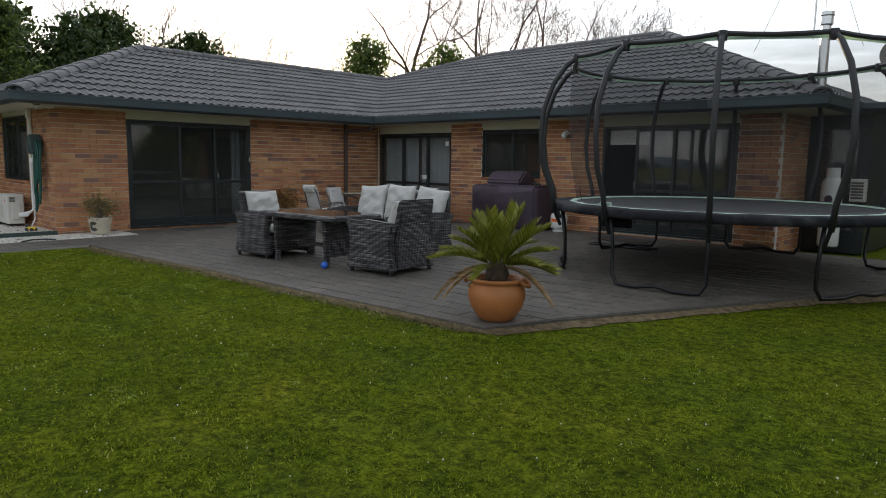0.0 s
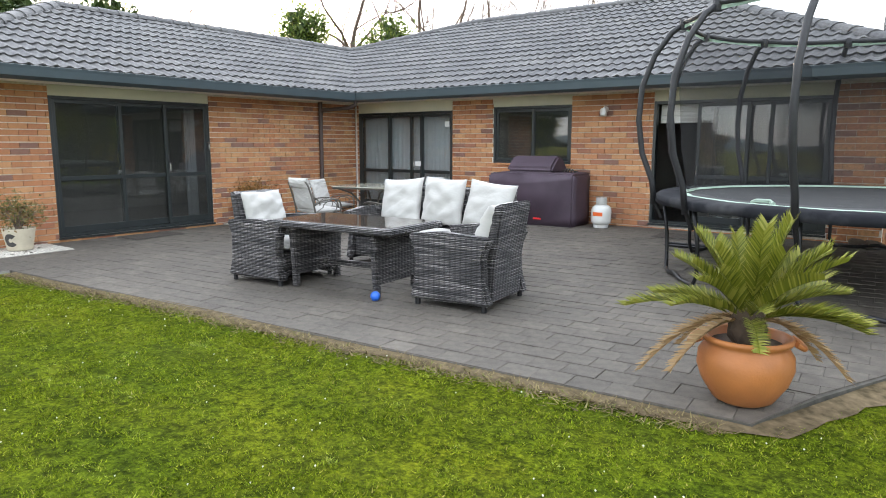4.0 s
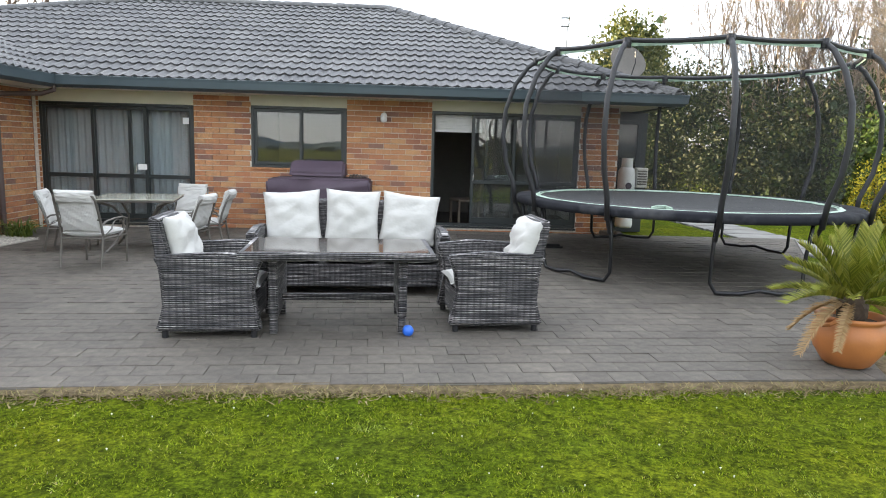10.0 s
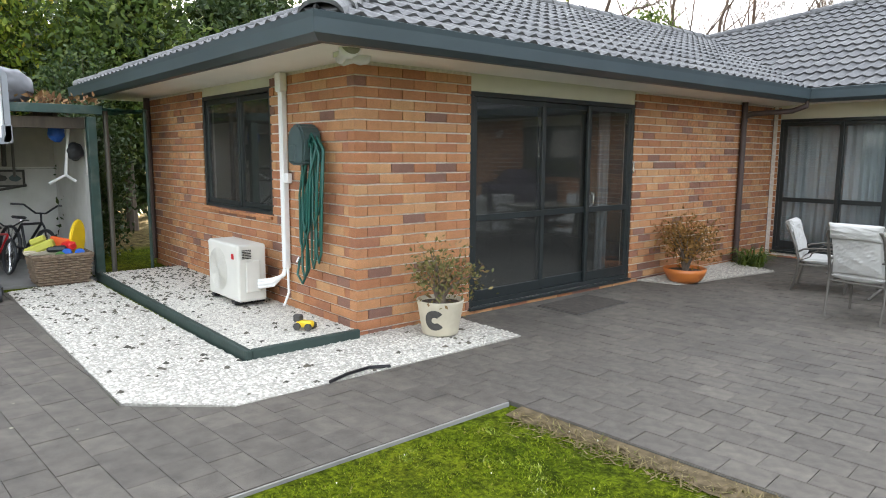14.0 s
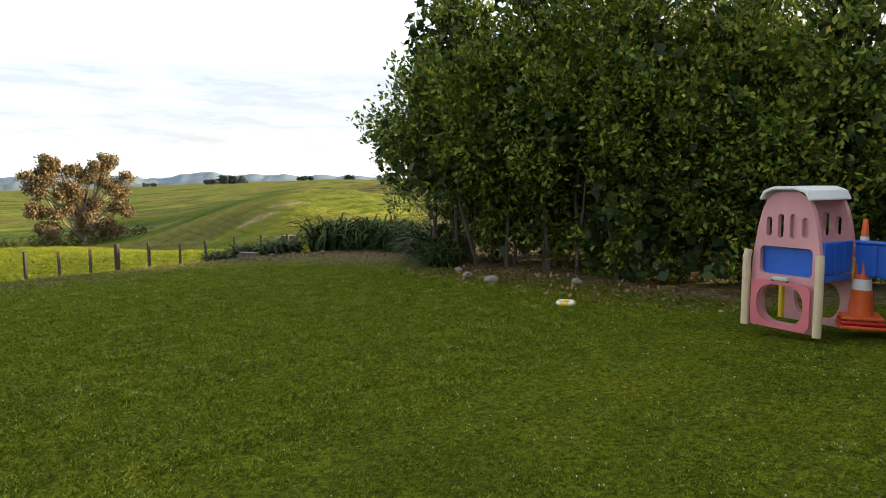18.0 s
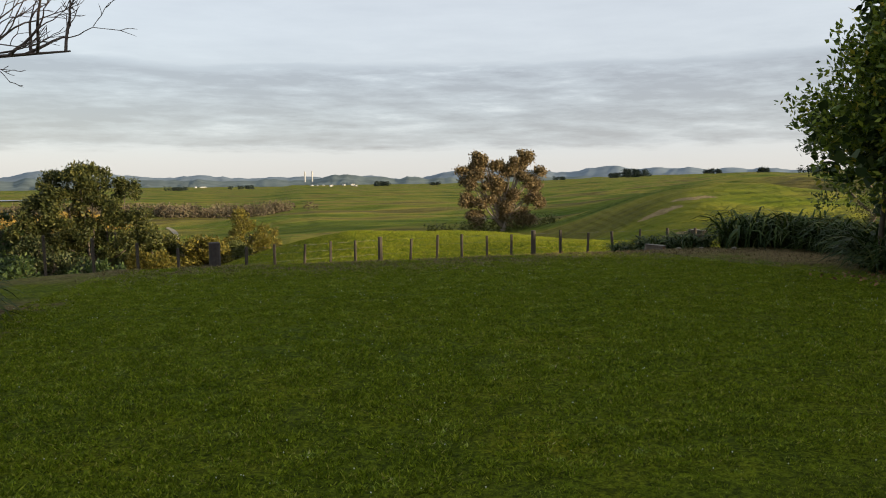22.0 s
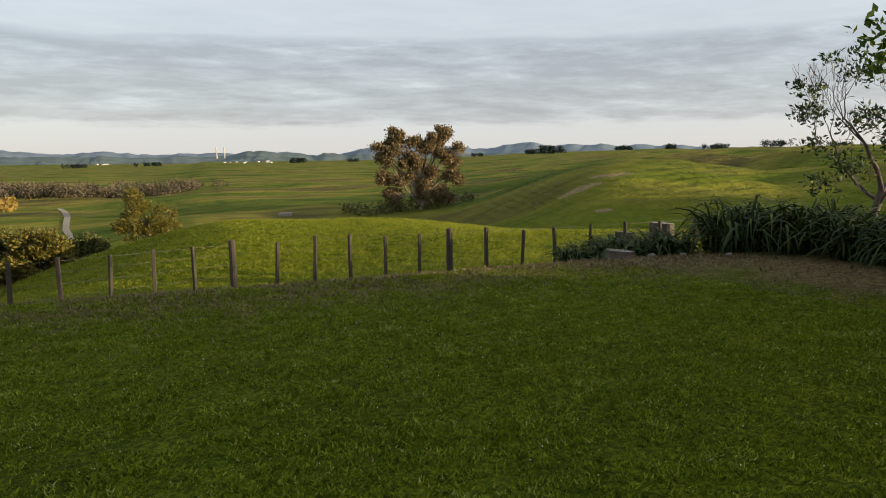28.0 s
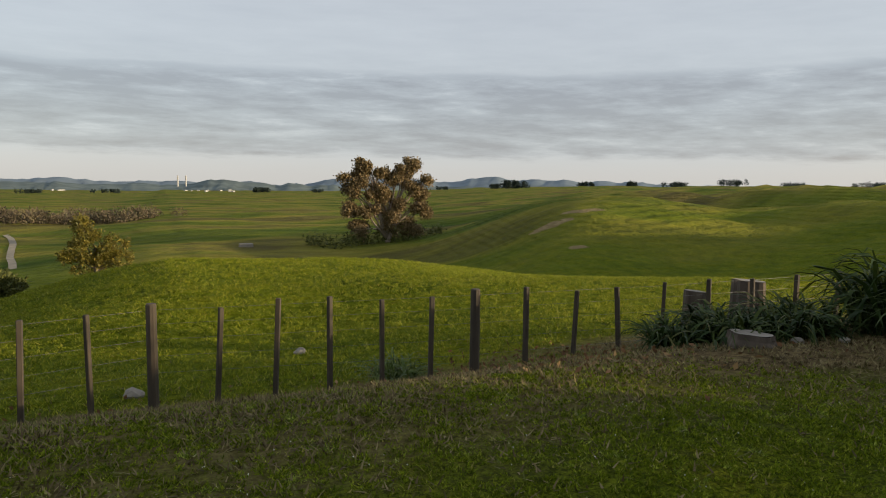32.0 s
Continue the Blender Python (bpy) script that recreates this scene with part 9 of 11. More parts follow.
# green net canopy on a frame beside the shed
th = thing("net_canopy", "ragged green net canopy on a pale pole beside the shed", "canopy")
bm = bmesh.new()
n = 10
g = [[bm.verts.new((-5.4 + 1.2 * i / n, -8.16 + 0.62 * j / n, SH - 0.02 + 0.05 * noise.noise(Vector((i * 0.7, j * 0.7, 3))))) for j in range(n + 1)] for i in range(n + 1)]
for i in range(n):
    for j in range(n):
        bm.faces.new((g[i][j], g[i + 1][j], g[i + 1][j + 1], g[i][j + 1]))
bmesh.ops.solidify(bm, geom=bm.faces[:], thickness=0.006)
part("netting", bm, M["hose"], th)
bm = bmesh.new()
tube(bm, [(-4.35, -8.02, 0.0), (-4.35, -8.02, SH)], 0.03, 8)
part("pole", bm, M["taupe_metal"], th)
bm = bmesh.new()
tube(bm, [(-4.25, -7.60, 0.0), (-4.25, -7.60, SH)], 0.02, 8)
part("pole", bm, M["green_paint"], th)


def hoop():
    th = thing("basketball_hoop", "free-standing basketball hoop with a white backboard", "basketball hoop", Matrix.Translation((-3.20, -9.67, 0)))
    bm = bmesh.new()
    prof = [(-0.16, 0.0), (0.16, 0.0), (0.17, 0.06), (0.10, 0.26), (-0.10, 0.26), (-0.17, 0.06)]
    base = [(-0.95, -0.36), (-0.15, -0.36), (-0.05, -0.25), (-0.05, 0.25), (-0.15, 0.36), (-0.95, 0.36)]
    extrude_poly(bm, base, "z", 0.03, 0.17, 0.03)
    extrude_poly(bm, [(-0.85, -0.26), (-0.3, -0.26), (-0.2, 0.0), (-0.3, 0.26), (-0.85, 0.26)], "z", 0.168, 0.27, 0.04)
    part("base_tank", bm, M["black_plastic"], th)
    for y in (-0.30, 0.30):
        bm = bmesh.new()
        lathe(bm, [(0.0, -0.03), (0.07, -0.03), (0.07, 0.03), (0.0, 0.03)], 16, Matrix.Translation((-0.12, y, 0.07)) @ rx(90))
        part("wheel", bm, M["black_plastic"], th)
    bm = bmesh.new()
    tube(bm, [(-0.42, 0, 0.20), (-0.30, 0, 1.0), (-0.20, 0, 1.75)], 0.045, 12)
    part("pole", bm, M["navy_steel"], th)
    for y in (-0.24, 0.24):
        bm = bmesh.new()
        tube(bm, [(-0.62, y, 0.22), (-0.36, 0, 0.62)], 0.012, 6)
        part("brace", bm, M["black_steel"], th)
    board = part("backboard", new_box(-0.02, 0.015, -0.50, 0.46, 1.62, 2.24, 0.014), M["white_plastic"], th, "white backboard")
    bm = plate(rounded(-0.555, 0.515, 1.565, 2.275, 0.075), [rounded(-0.505, 0.465, 1.625, 2.235, 0.03)], 0.05, "x")
    bmesh.ops.translate(bm, vec=(-0.02, 0, 0), verts=bm.verts)
    part("board_edge", bm, M["grey_plastic"], board, "grey plastic edge")
    for y in (-0.52, 0.48):
        part("corner_guard", new_box(-0.035, 0.03, y - 0.045, y + 0.045, 1.57, 1.75, 0.012), M["grey_plastic"], board)
    bm = bmesh.new()
    for y0, y1, z0, z1 in ((-0.20, 0.15, 1.98, 2.0), (-0.20, 0.15, 1.74, 1.76), (-0.20, -0.18, 1.76, 1.98), (0.13, 0.15, 1.76, 1.98)):
        box(bm, 0.0155, 0.018, y0, y1, z0, z1)
    part("target_square", bm, M["dark_print"], board, "dark painted square")
    rim = bmesh.new()
    tube(rim, [(0.22 + 0.19 * math.cos(a), -0.02 + 0.19 * math.sin(a), 1.655) for a in [2 * math.pi * k / 28 for k in range(29)]], 0.010, 6, caps=False)
    rm = part("rim", rim, M["red_plastic"], th, "orange-red hoop ring")
    for name, m, t0, t1, r, label in (("net_top", "red_net", 0.0, 0.55, 0.0055, "red cord upper net"), ("net_foot", "white_cord", 0.55, 1.0, 0.0085, "white and blue cord lower net")):
        bm = bmesh.new()
        for k in range(12):
            for s in (-1, 1):
                pts = []
                for i in range(4):
                    t = t0 + (t1 - t0) * i / 3
                    a = 2 * math.pi * k / 12 + s * t * 1.1
                    pts.append((0.22 + (0.19 - 0.095 * t) * math.cos(a), -0.02 + (0.19 - 0.095 * t) * math.sin(a), 1.65 - 0.40 * t))
                tube(bm, pts, r, 4)
        part(name, bm, M[m], rm, label)


hoop()


def toy_car():
    th = thing("toy_car", "red and yellow plastic ride-on toy car at the shed front", "toy car", Matrix.Translation((-4.22, -10.87, 0.01)) @ rz(-4))
    bm = bmesh.new()
    extrude_poly(bm, [(-0.36, 0.10), (0.30, 0.10), (0.36, 0.16), (0.37, 0.28), (0.33, 0.37), (0.20, 0.41), (0.08, 0.42), (0.06, 0.30), (-0.14, 0.30), (-0.16, 0.42), (-0.36, 0.40), (-0.39, 0.2)], "y", -0.215, 0.215, 0.06)
    part("car_body", bm, M["red_plastic"], th)
    bm = bmesh.new()
    extrude_poly(bm, [(-0.36, 0.75), (-0.32, 0.81), (-0.10, 0.835), (0.07, 0.81), (0.10, 0.75)], "y", -0.165, 0.165, 0.035)
    roof_p = part("car_roof", bm, M["yellow_plastic"], th, "yellow roof and pillars")
    for x, lean, hole in ((0.16, -14, 0.44), (-0.33, 0, 0.52)):
        bm = plate([(-0.205, 0.38), (0.205, 0.38), (0.20, 0.55), (0.175, 0.72), (0.14, 0.79), (0.07, 0.815), (-0.07, 0.815), (-0.14, 0.79), (-0.175, 0.72), (-0.20, 0.55)], [rounded(-0.125, 0.125, hole, 0.73, 0.07)], 0.06, "x")
        bmesh.ops.transform(bm, matrix=Matrix.Translation((x, 0, 0.38)) @ ry(lean) @ Matrix.Translation((0, 0, -0.38)), verts=bm.verts)
        part("pillar_arch", bm, M["yellow_plastic"], roof_p)
    for x in (-0.25, 0.24):
        for y in (-0.20, 0.20):
            bm = bmesh.new()
            lathe(bm, [(0.0, -0.04), (0.06, -0.04), (0.085, -0.03), (0.085, 0.03), (0.06, 0.04), (0.0, 0.04)], 18, Matrix.Translation((x, y, 0.085)) @ rx(90))
            part("wheel", bm, M["black_plastic"], th)
    for y in (-0.14, 0.14):
        bm = bmesh.new()
        bmesh.ops.create_uvsphere(bm, u_segments=14, v_segments=8, radius=0.04)
        bmesh.ops.translate(bm, vec=(0.355, y, 0.30), verts=bm.verts)
        part("headlight", bm, M["white_plastic"], th, "white toy headlight")
    part("number_plate", new_box(0.372, 0.378, -0.06, 0.06, 0.17, 0.21), M["white_plastic"], th)
    part("grille", new_box(0.355, 0.378, -0.07, 0.07, 0.24, 0.30, 0.006), M["grey_plastic"], th)
    bm = bmesh.new()
    tube(bm, [(0.10 + 0.015 * math.cos(a), 0.075 * math.sin(a), 0.48 + 0.075 * math.cos(a)) for a in [2 * math.pi * k / 18 for k in range(19)]], 0.010, 6, caps=False)
    part("steering_wheel", bm, M["black_plastic"], th)


toy_car()


def bicycle(label, m, size, paint, seed):
    th = thing("bicycle", label, "bicycle", m, "bicycles in the shed")
    r = 0.25 * size
    for x in (-0.42 * size, 0.42 * size):
        bm = bmesh.new()
        tube(bm, [(x + r * math.cos(a), 0, r + 0.02 + r * math.sin(a)) for a in [2 * math.pi * k / 28 for k in range(29)]], 0.022 * size, 7, caps=False)
        wh = part("tyre", bm, M["black_plastic"], th)
        bm = bmesh.new()
        for k in range(9):
            a = math.pi * k / 9
            tube(bm, [(x - r * math.cos(a), 0, r + 0.02 - r * math.sin(a)), (x + r * math.cos(a), 0, r + 0.02 + r * math.sin(a))], 0.0025, 3)
        part("spokes", bm, M["chrome"], wh)
    s = size
    hub_b, hub_f, bb, seat_t, head = Vector((-0.42 * s, 0, r + 0.02)), Vector((0.42 * s, 0, r + 0.02)), Vector((-0.05 * s, 0, 0.26 * s)), Vector((-0.16 * s, 0, 0.56 * s)), Vector((0.30 * s, 0, 0.60 * s))
    bm = bmesh.new()
    for a, b in ((bb, seat_t), (bb, head), (seat_t, head), (bb, hub_b), (seat_t, hub_b)):
        tube(bm, [a, b], 0.016 * s, 8)
    part("bike_frame", bm, paint, th)
    bm = bmesh.new()
    tube(bm, [hub_f + Vector((0, 0.04, 0)), head + Vector((0.02, 0.03, -0.05)), head + Vector((0, 0, 0.02)), head + Vector((-0.02, 0, 0.12 * s))], 0.012 * s, 8)
    part("fork", bm, M["black_steel"], th)
    bm = bmesh.new()
    h = head + Vector((-0.02, 0, 0.12 * s))
    tube(bm, [h + Vector((-0.10 * s, -0.30 * s, 0.10 * s)), h + Vector((0, -0.20 * s, 0.10 * s)), h + Vector((0, -0.06 * s, 0)), h + Vector((0, 0.06 * s, 0)), h + Vector((0, 0.20 * s, 0.10 * s)), h + Vector((-0.10 * s, 0.30 * s, 0.10 * s))], 0.012 * s, 8)
    part("handlebar", bm, M["black_steel"], th)
    bm = bmesh.new()
    extrude_poly(bm, [(-0.13, -0.06), (0.02, -0.05), (0.13, -0.015), (0.13, 0.015), (0.02, 0.05), (-0.13, 0.06)], "z", 0.0, 0.035, 0.012)
    bmesh.ops.translate(bm, vec=seat_t + Vector((-0.03, 0, 0.07)), verts=bm.verts)
    part("saddle", bm, M["black_plastic"], th)
    bm = bmesh.new()
    tube(bm, [seat_t, seat_t + Vector((-0.02, 0, 0.08))], 0.012, 6)
    part("seat_post", bm, M["chrome"], th)
    bm = bmesh.new()
    lathe(bm, [(0.0, -0.004), (0.07 * s, -0.004), (0.07 * s, 0.004), (0.0, 0.004)], 20, Matrix.Translation(bb + Vector((0, 0.03, 0))) @ rx(90))
    tube(bm, [bb + Vector((0, 0.04, 0)), bb + Vector((0.10 * s, 0.05, -0.08 * s))], 0.008, 6)
    part("crank", bm, M["black_steel"], th)


bicycle("black bicycle leaning inside the shed", Matrix.Translation((-5.60, -10.52, 0.005)) @ rz(-104) @ rx(8), 0.95, M["black_steel"], 1)
bicycle("small red bicycle parked inside the shed", Matrix.Translation((-5.35, -9.12, 0.005)) @ rz(10) @ rx(-8), 0.82, M["red_plastic"], 2)
bicycle("black bicycle with high handlebars inside the shed", Matrix.Translation((-5.3, -8.82, 0.005)) @ rz(18) @ rx(-6), 1.02, M["black_steel"], 3)


def toy_basket():
    th = thing("toy_basket", "brown wicker basket heaped with bright plastic toys", "basket", Matrix.Translation((-4.12, -8.66, 0.005)))
    bm = bmesh.new()
    v0, v1 = [(-0.20, -0.25), (0.20, -0.25), (0.20, 0.25), (-0.20, 0.25)], [(-0.24, -0.29), (0.24, -0.29), (0.24, 0.29), (-0.24, 0.29)]
    lo, hi = [bm.verts.new((x, y, 0)) for x, y in v0], [bm.verts.new((x, y, 0.33)) for x, y in v1]
    inn = [bm.verts.new((x * 0.9, y * 0.92, 0.32)) for x, y in v1]
    bot = [bm.verts.new((x * 0.88, y * 0.9, 0.25)) for x, y in v0]
    bm.faces.new(lo[::-1]), bm.faces.new(bot)
    for i in range(4):
        j = (i + 1) % 4
        bm.faces.new((lo[i], lo[j], hi[j], hi[i])), bm.faces.new((hi[i], hi[j], inn[j], inn[i])), bm.faces.new((inn[i], inn[j], bot[j], bot[i]))
    part("basket", bm, M["brown_wicker"], th)
    bm = bmesh.new()
    for k in range(11):
        t = (k + 0.5) / 11
        w, d, z = 0.205 + 0.04 * t, 0.255 + 0.04 * t, 0.012 + 0.31 * t
        pts = []
        for (x0, y0), (x1, y1) in zip(((-w, -d), (w, -d), (w, d), (-w, d)), ((w, -d), (w, d), (-w, d), (-w, -d))):
            for i in range(8):
                q = 0.010 * math.cos(math.pi * (i + k))
                x, y = x0 + (x1 - x0) * i / 8, y0 + (y1 - y0) * i / 8
                pts.append((x + (q if x0 == x1 else 0), y + (q if y0 == y1 else 0), z))
        tube(bm, pts + pts[:1], 0.013, 5, caps=False)
    part("weave", bm, M["basket_cane"], th, "woven brown cane rows")
    bm = bmesh.new()
    tube(bm, [(-0.25, -0.30, 0.335), (0.25, -0.30, 0.335), (0.25, 0.30, 0.335), (-0.25, 0.30, 0.335), (-0.25, -0.30, 0.335)], 0.022, 6)
    part("rim", bm, M["basket_cane"], th)


toy_basket()
TB = Matrix.Translation((-4.12, -8.66, 0.33))


def toy(name, label, bm, m, mm):
    ob = part(name, bm, m)
    ob.matrix_basis = TB @ mm
    tagged(ob, label, "toy", "toys in the basket")


bm = bmesh.new()
extrude_poly(bm, [(-0.13, 0), (0.13, 0), (0.10, 0.20), (-0.10, 0.20)], "y", -0.02, 0.02, 0.01)
toy("toy_bucket", "red plastic toy bucket in the basket", bm, M["orange_plastic"], Matrix.Translation((0, -0.02, 0.0)) @ rz(70) @ ry(15))
bm = bmesh.new()
extrude_poly(bm, [(0.12 * math.cos(a), 0.24 * math.sin(a)) for a in [2 * math.pi * k / 20 for k in range(20)]], "x", -0.02, 0.02, 0.01)
toy("toy_racket", "yellow plastic paddle sticking out of the basket", bm, M["yellow_plastic"], Matrix.Translation((-0.02, 0.20, 0.15)) @ rz(40) @ rx(-12))
bm = bmesh.new()
extrude_poly(bm, [(-0.22, 0.0), (0.22, 0.0), (0.24, 0.05), (0.0, 0.08), (-0.24, 0.05)], "y", -0.05, 0.05, 0.015)
toy("toy_plane", "wooden toy plane lying in the basket", bm, M["cream_pot"], Matrix.Translation((0.05, -0.12, 0.02)) @ rz(80) @ rx(20))
for k, (y, z, m) in enumerate(((0.05, 0.03, "blue_ball"), (0.18, 0.02, "blue_ball"), (-0.02, 0.0, "leaf_paint"))):
    bm = bmesh.new()
    lathe(bm, [(0.0, -0.02), (0.05, -0.02), (0.055, 0.0), (0.05, 0.02), (0.0, 0.02)], 18, rx(90) @ rz(0))
    toy("toy_disc", "round bright plastic toy wheel in the basket", bm, M[m], Matrix.Translation((0.18, y, z)) @ rz(75))

bm = new_box(-0.16, 0.16, -0.05, 0.05, 0.0, 0.10, 0.02)
box(bm, -0.06, 0.10, -0.045, 0.045, 0.101, 0.17, 0.015)
toy("toy_truck", "yellow and green plastic toy truck heaped in the basket", bm, M["lime_toy"], Matrix.Translation((0.06, -0.18, 0.05)) @ rz(60) @ ry(-22))
toy("toy_block", "red plastic toy block heaped in the basket", new_box(-0.08, 0.08, -0.05, 0.05, 0.0, 0.09, 0.02), M["red_plastic"], Matrix.Translation((0.10, 0.10, 0.06)) @ rz(25) @ rx(18))
toy("toy_block", "black plastic toy block heaped in the basket", new_box(-0.10, 0.10, -0.06, 0.06, 0.0, 0.07, 0.02), M["black_plastic"], Matrix.Translation((0.12, -0.04, 0.04)) @ rz(80) @ rx(-14))


def playhouse():
    a = math.degrees(math.atan2(-11.95 + 12.75, -4.30 + 4.53))
    th = thing("toy_playhouse", "faded pink plastic climbing playhouse with blue panel and white roof", "playhouse", Matrix.Translation((-4.40, -12.35, -0.075)) @ rz(a) @ Matrix.Translation((0.035, 0, 0)) @ Matrix.Diagonal((0.92, 0.95, 1.0, 1.0)))

    def panel(m_off, name, thick=0.06):
        half = [(0.41, 0.0), (0.41, 0.50), (0.40, 0.72), (0.375, 0.88), (0.345, 1.05), (0.30, 1.22), (0.24, 1.34), (0.13, 1.41)]
        oval = rounded(-0.27, 0.27, 0.07, 0.46, 0.17)
        holes = [oval, rounded(-0.31, 0.31, 0.56, 0.85, 0.05)]
        for xc in (-0.21, -0.07, 0.07, 0.21):
            holes.append(rounded(xc - 0.034, xc + 0.034, 0.94 + 0.10 * (abs(xc) - 0.07), 1.19 - 0.25 * (abs(xc) - 0.07), 0.033, 3))
        bm = plate(half + [(-x, z) for x, z in half[::-1]], holes, thick)
        bmesh.ops.transform(bm, matrix=m_off, verts=bm.verts)
        return part(name, bm, M["pink_plastic"], th)

    front = panel(Matrix.Identity(4), "front_panel")
    panel(Matrix.Translation((0, 0.60, 0)), "back_panel")
    bm = plate(rounded(-0.35, 0.35, 0.02, 0.50, 0.09), [rounded(-0.275, 0.275, 0.065, 0.465, 0.175)], 0.02)
    bmesh.ops.translate(bm, vec=(0, -0.062, 0), verts=bm.verts)
    part("lower_plate", bm, M["rose_plastic"], front, "deeper pink lower plate")
    part("blue_back", new_box(-0.36, 0.36, 0.07, 0.10, 0.50, 0.84, 0.012), M["blue_ball"], th)
    part("catch", new_box(-0.09, 0.09, -0.085, -0.062, 0.515, 0.55, 0.004), M["mint"], front, "small mint green catch")
    bm = bmesh.new()
    extrude_poly(bm, [(-0.28, 1.325), (-0.23, 1.40), (-0.12, 1.435), (0.12, 1.435), (0.23, 1.40), (0.28, 1.325), (0.30, 1.335), (0.25, 1.425), (0.12, 1.465), (-0.12, 1.465), (-0.25, 1.425), (-0.30, 1.335)], "y", -0.07, 0.68, 0.006)
    part("roof_cap", bm, M["white_plastic"], th)
    for x in (-0.43, 0.43):
        bm = bmesh.new()
        tube(bm, [(x, -0.06, 0.0), (x, -0.06, 0.72), (x * 0.97, -0.05, 0.80)], 0.045, 10)
        part("corner_post", bm, M["cream_plastic"], th)
        bm = bmesh.new()
        tube(bm, [(x, 0.62, 0.0), (x, 0.62, 0.75)], 0.045, 10)
        part("corner_post", bm, M["yellow_plastic"], th)
    part("deck", new_box(-0.40, 0.40, 0.11, 0.58, 0.52, 0.58, 0.012), M["blue_ball"], th)
    for k in range(3):
        part("blue_panel", new_box(0.36, 0.40, 0.06 + k * 0.18, 0.22 + k * 0.18, 0.60, 0.92, 0.012), M["blue_ball"], th)
    # blue chute that runs off behind, with a ribbed rail
    bm = bmesh.new()
    extrude_poly(bm, [(0.42, 0.56), (0.95, 0.56), (1.5, 0.42), (1.5, 0.72), (1.0, 0.86), (0.98, 0.90), (0.42, 0.92)], "y", 0.56, 0.62, 0.02)
    part("chute_side", bm, M["blue_ball"], th)
    for k in range(4):
        part("rib", new_box(0.47 + 0.15 * k, 0.52 + 0.15 * k, 0.535, 0.562, 0.58, 0.88, 0.01), M["blue_ball"], th)
    part("rail_cap", new_box(0.42, 1.0, 0.54, 0.64, 0.885, 0.925, 0.015), M["blue_ball"], th)
    for k in range(4):
        part("pin", new_box(-0.28 + 0.17 * k, -0.25 + 0.17 * k, -0.07, -0.058, 0.49 if k in (1, 2) else 0.40, 0.52 if k in (1, 2) else 0.43, 0.003), M["black_plastic"], front)


playhouse()


def cone():
    th = thing("traffic_cone", "orange traffic cone with white bands on stacked bases", "traffic cone", Matrix.Translation((-4.83, -11.72, -0.03)) @ rz(20) @ Matrix.Diagonal((0.94, 0.94, 1.07, 1.0)))
    bm = bmesh.new()
    lathe(bm, [(0.125, 0.12), (0.0978, 0.36)], 24)
    body = part("cone_body", bm, M["orange_plastic"], th, smooth=True)
    for z0, z1, m in ((0.36, 0.46, "white_plastic"), (0.46, 0.74, "orange_plastic"), (0.74, 0.86, "white_plastic"), (0.86, 1.02, "orange_plastic")):
        bm = bmesh.new()
        f = lambda z: 0.125 - (z - 0.12) * 0.1135
        lathe(bm, [(f(z0), z0), (f(z1), z1)] + ([(0.0, z1)] if z1 > 1 else []), 24)
        part("band", bm, M[m], body, smooth=True)
    for k in range(3):
        part("base", new_box(-0.22 + 0.01 * k, 0.22 - 0.01 * k, -0.22 + 0.01 * k, 0.22 - 0.01 * k, k * 0.042, k * 0.042 + 0.036, 0.012), M["orange_plastic"] if k != 1 else M["red_plastic"], th)


cone()

# ======== fence and country beyond ========
FENCE = [(5.05, -28.80), (0.46, -30.32), (-3.98, -29.13), (-7.40, -29.05), (-12.0, -28.6)]


def post(x, y, top, r, m, label, name="fence_post", square=False, lean=0.0):
    z = gzf(x, y)
    bm = bmesh.new()
    if square:
        box(bm, -r, r, -r, r, -0.2, top - z, 0.008)
    else:
        lathe(bm, [(r, -0.2), (r * 1.02, 0.1), (r * 0.96, top - z - 0.02), (r * 0.85, top - z), (0.0, top - z + 0.004)], 10)
        for v in bm.verts:
            v.co.x *= 1 + 0.06 * noise.noise(v.co * 9)
    ob = part(name, bm, m)
    ob.location, ob.rotation_euler = (x, y, z), (lean, lean * 0.6, x * 7.1)
    return tagged(ob, label, "fence post", "posts of the paddock fence")


def along(p, q, t):
    return p[0] + (q[0] - p[0]) * t, p[1] + (q[1] - p[1]) * t


rng = random.Random(17)
tops = {0: -0.36, 1: -0.36, 2: -0.20, 3: -0.21, 4: -0.1}
line = []
for i, n in ((0, 6), (1, 6), (2, 4), (3, 5)):
    for k in range(n):
        t = (0, 0.19, 0.365, 0.535, 0.70, 0.855)[k] if i == 1 else k / n
        x, y = along(FENCE[i], FENCE[i + 1], t)
        line.append((x, y, tops[i] + (tops[i + 1] - tops[i]) * t, k == 0 and i in (1, 2)))
post(5.05, -28.80, -0.24, 0.15, M["post_dark"], "thick dark strainer post at the end of the fence")
for x, y, top, big in line[1:]:
    if big:
        post(x, y, top, 0.075, M["post"], "stout round weathered fence post")
    else:
        post(x, y, top - rng.uniform(0.0, 0.10), rng.uniform(0.030, 0.036), M["post"], "slim weathered fence batten", "fence_batten", True, rng.uniform(-0.05, 0.05))
for k in range(7):
    x, y = 5.9 + k * 0.85, -28.4 + k * 0.55
    post(x, y, gzf(x, y) + 1.05, 0.03, M["post"], "slim weathered fence batten", "fence_batten", True)
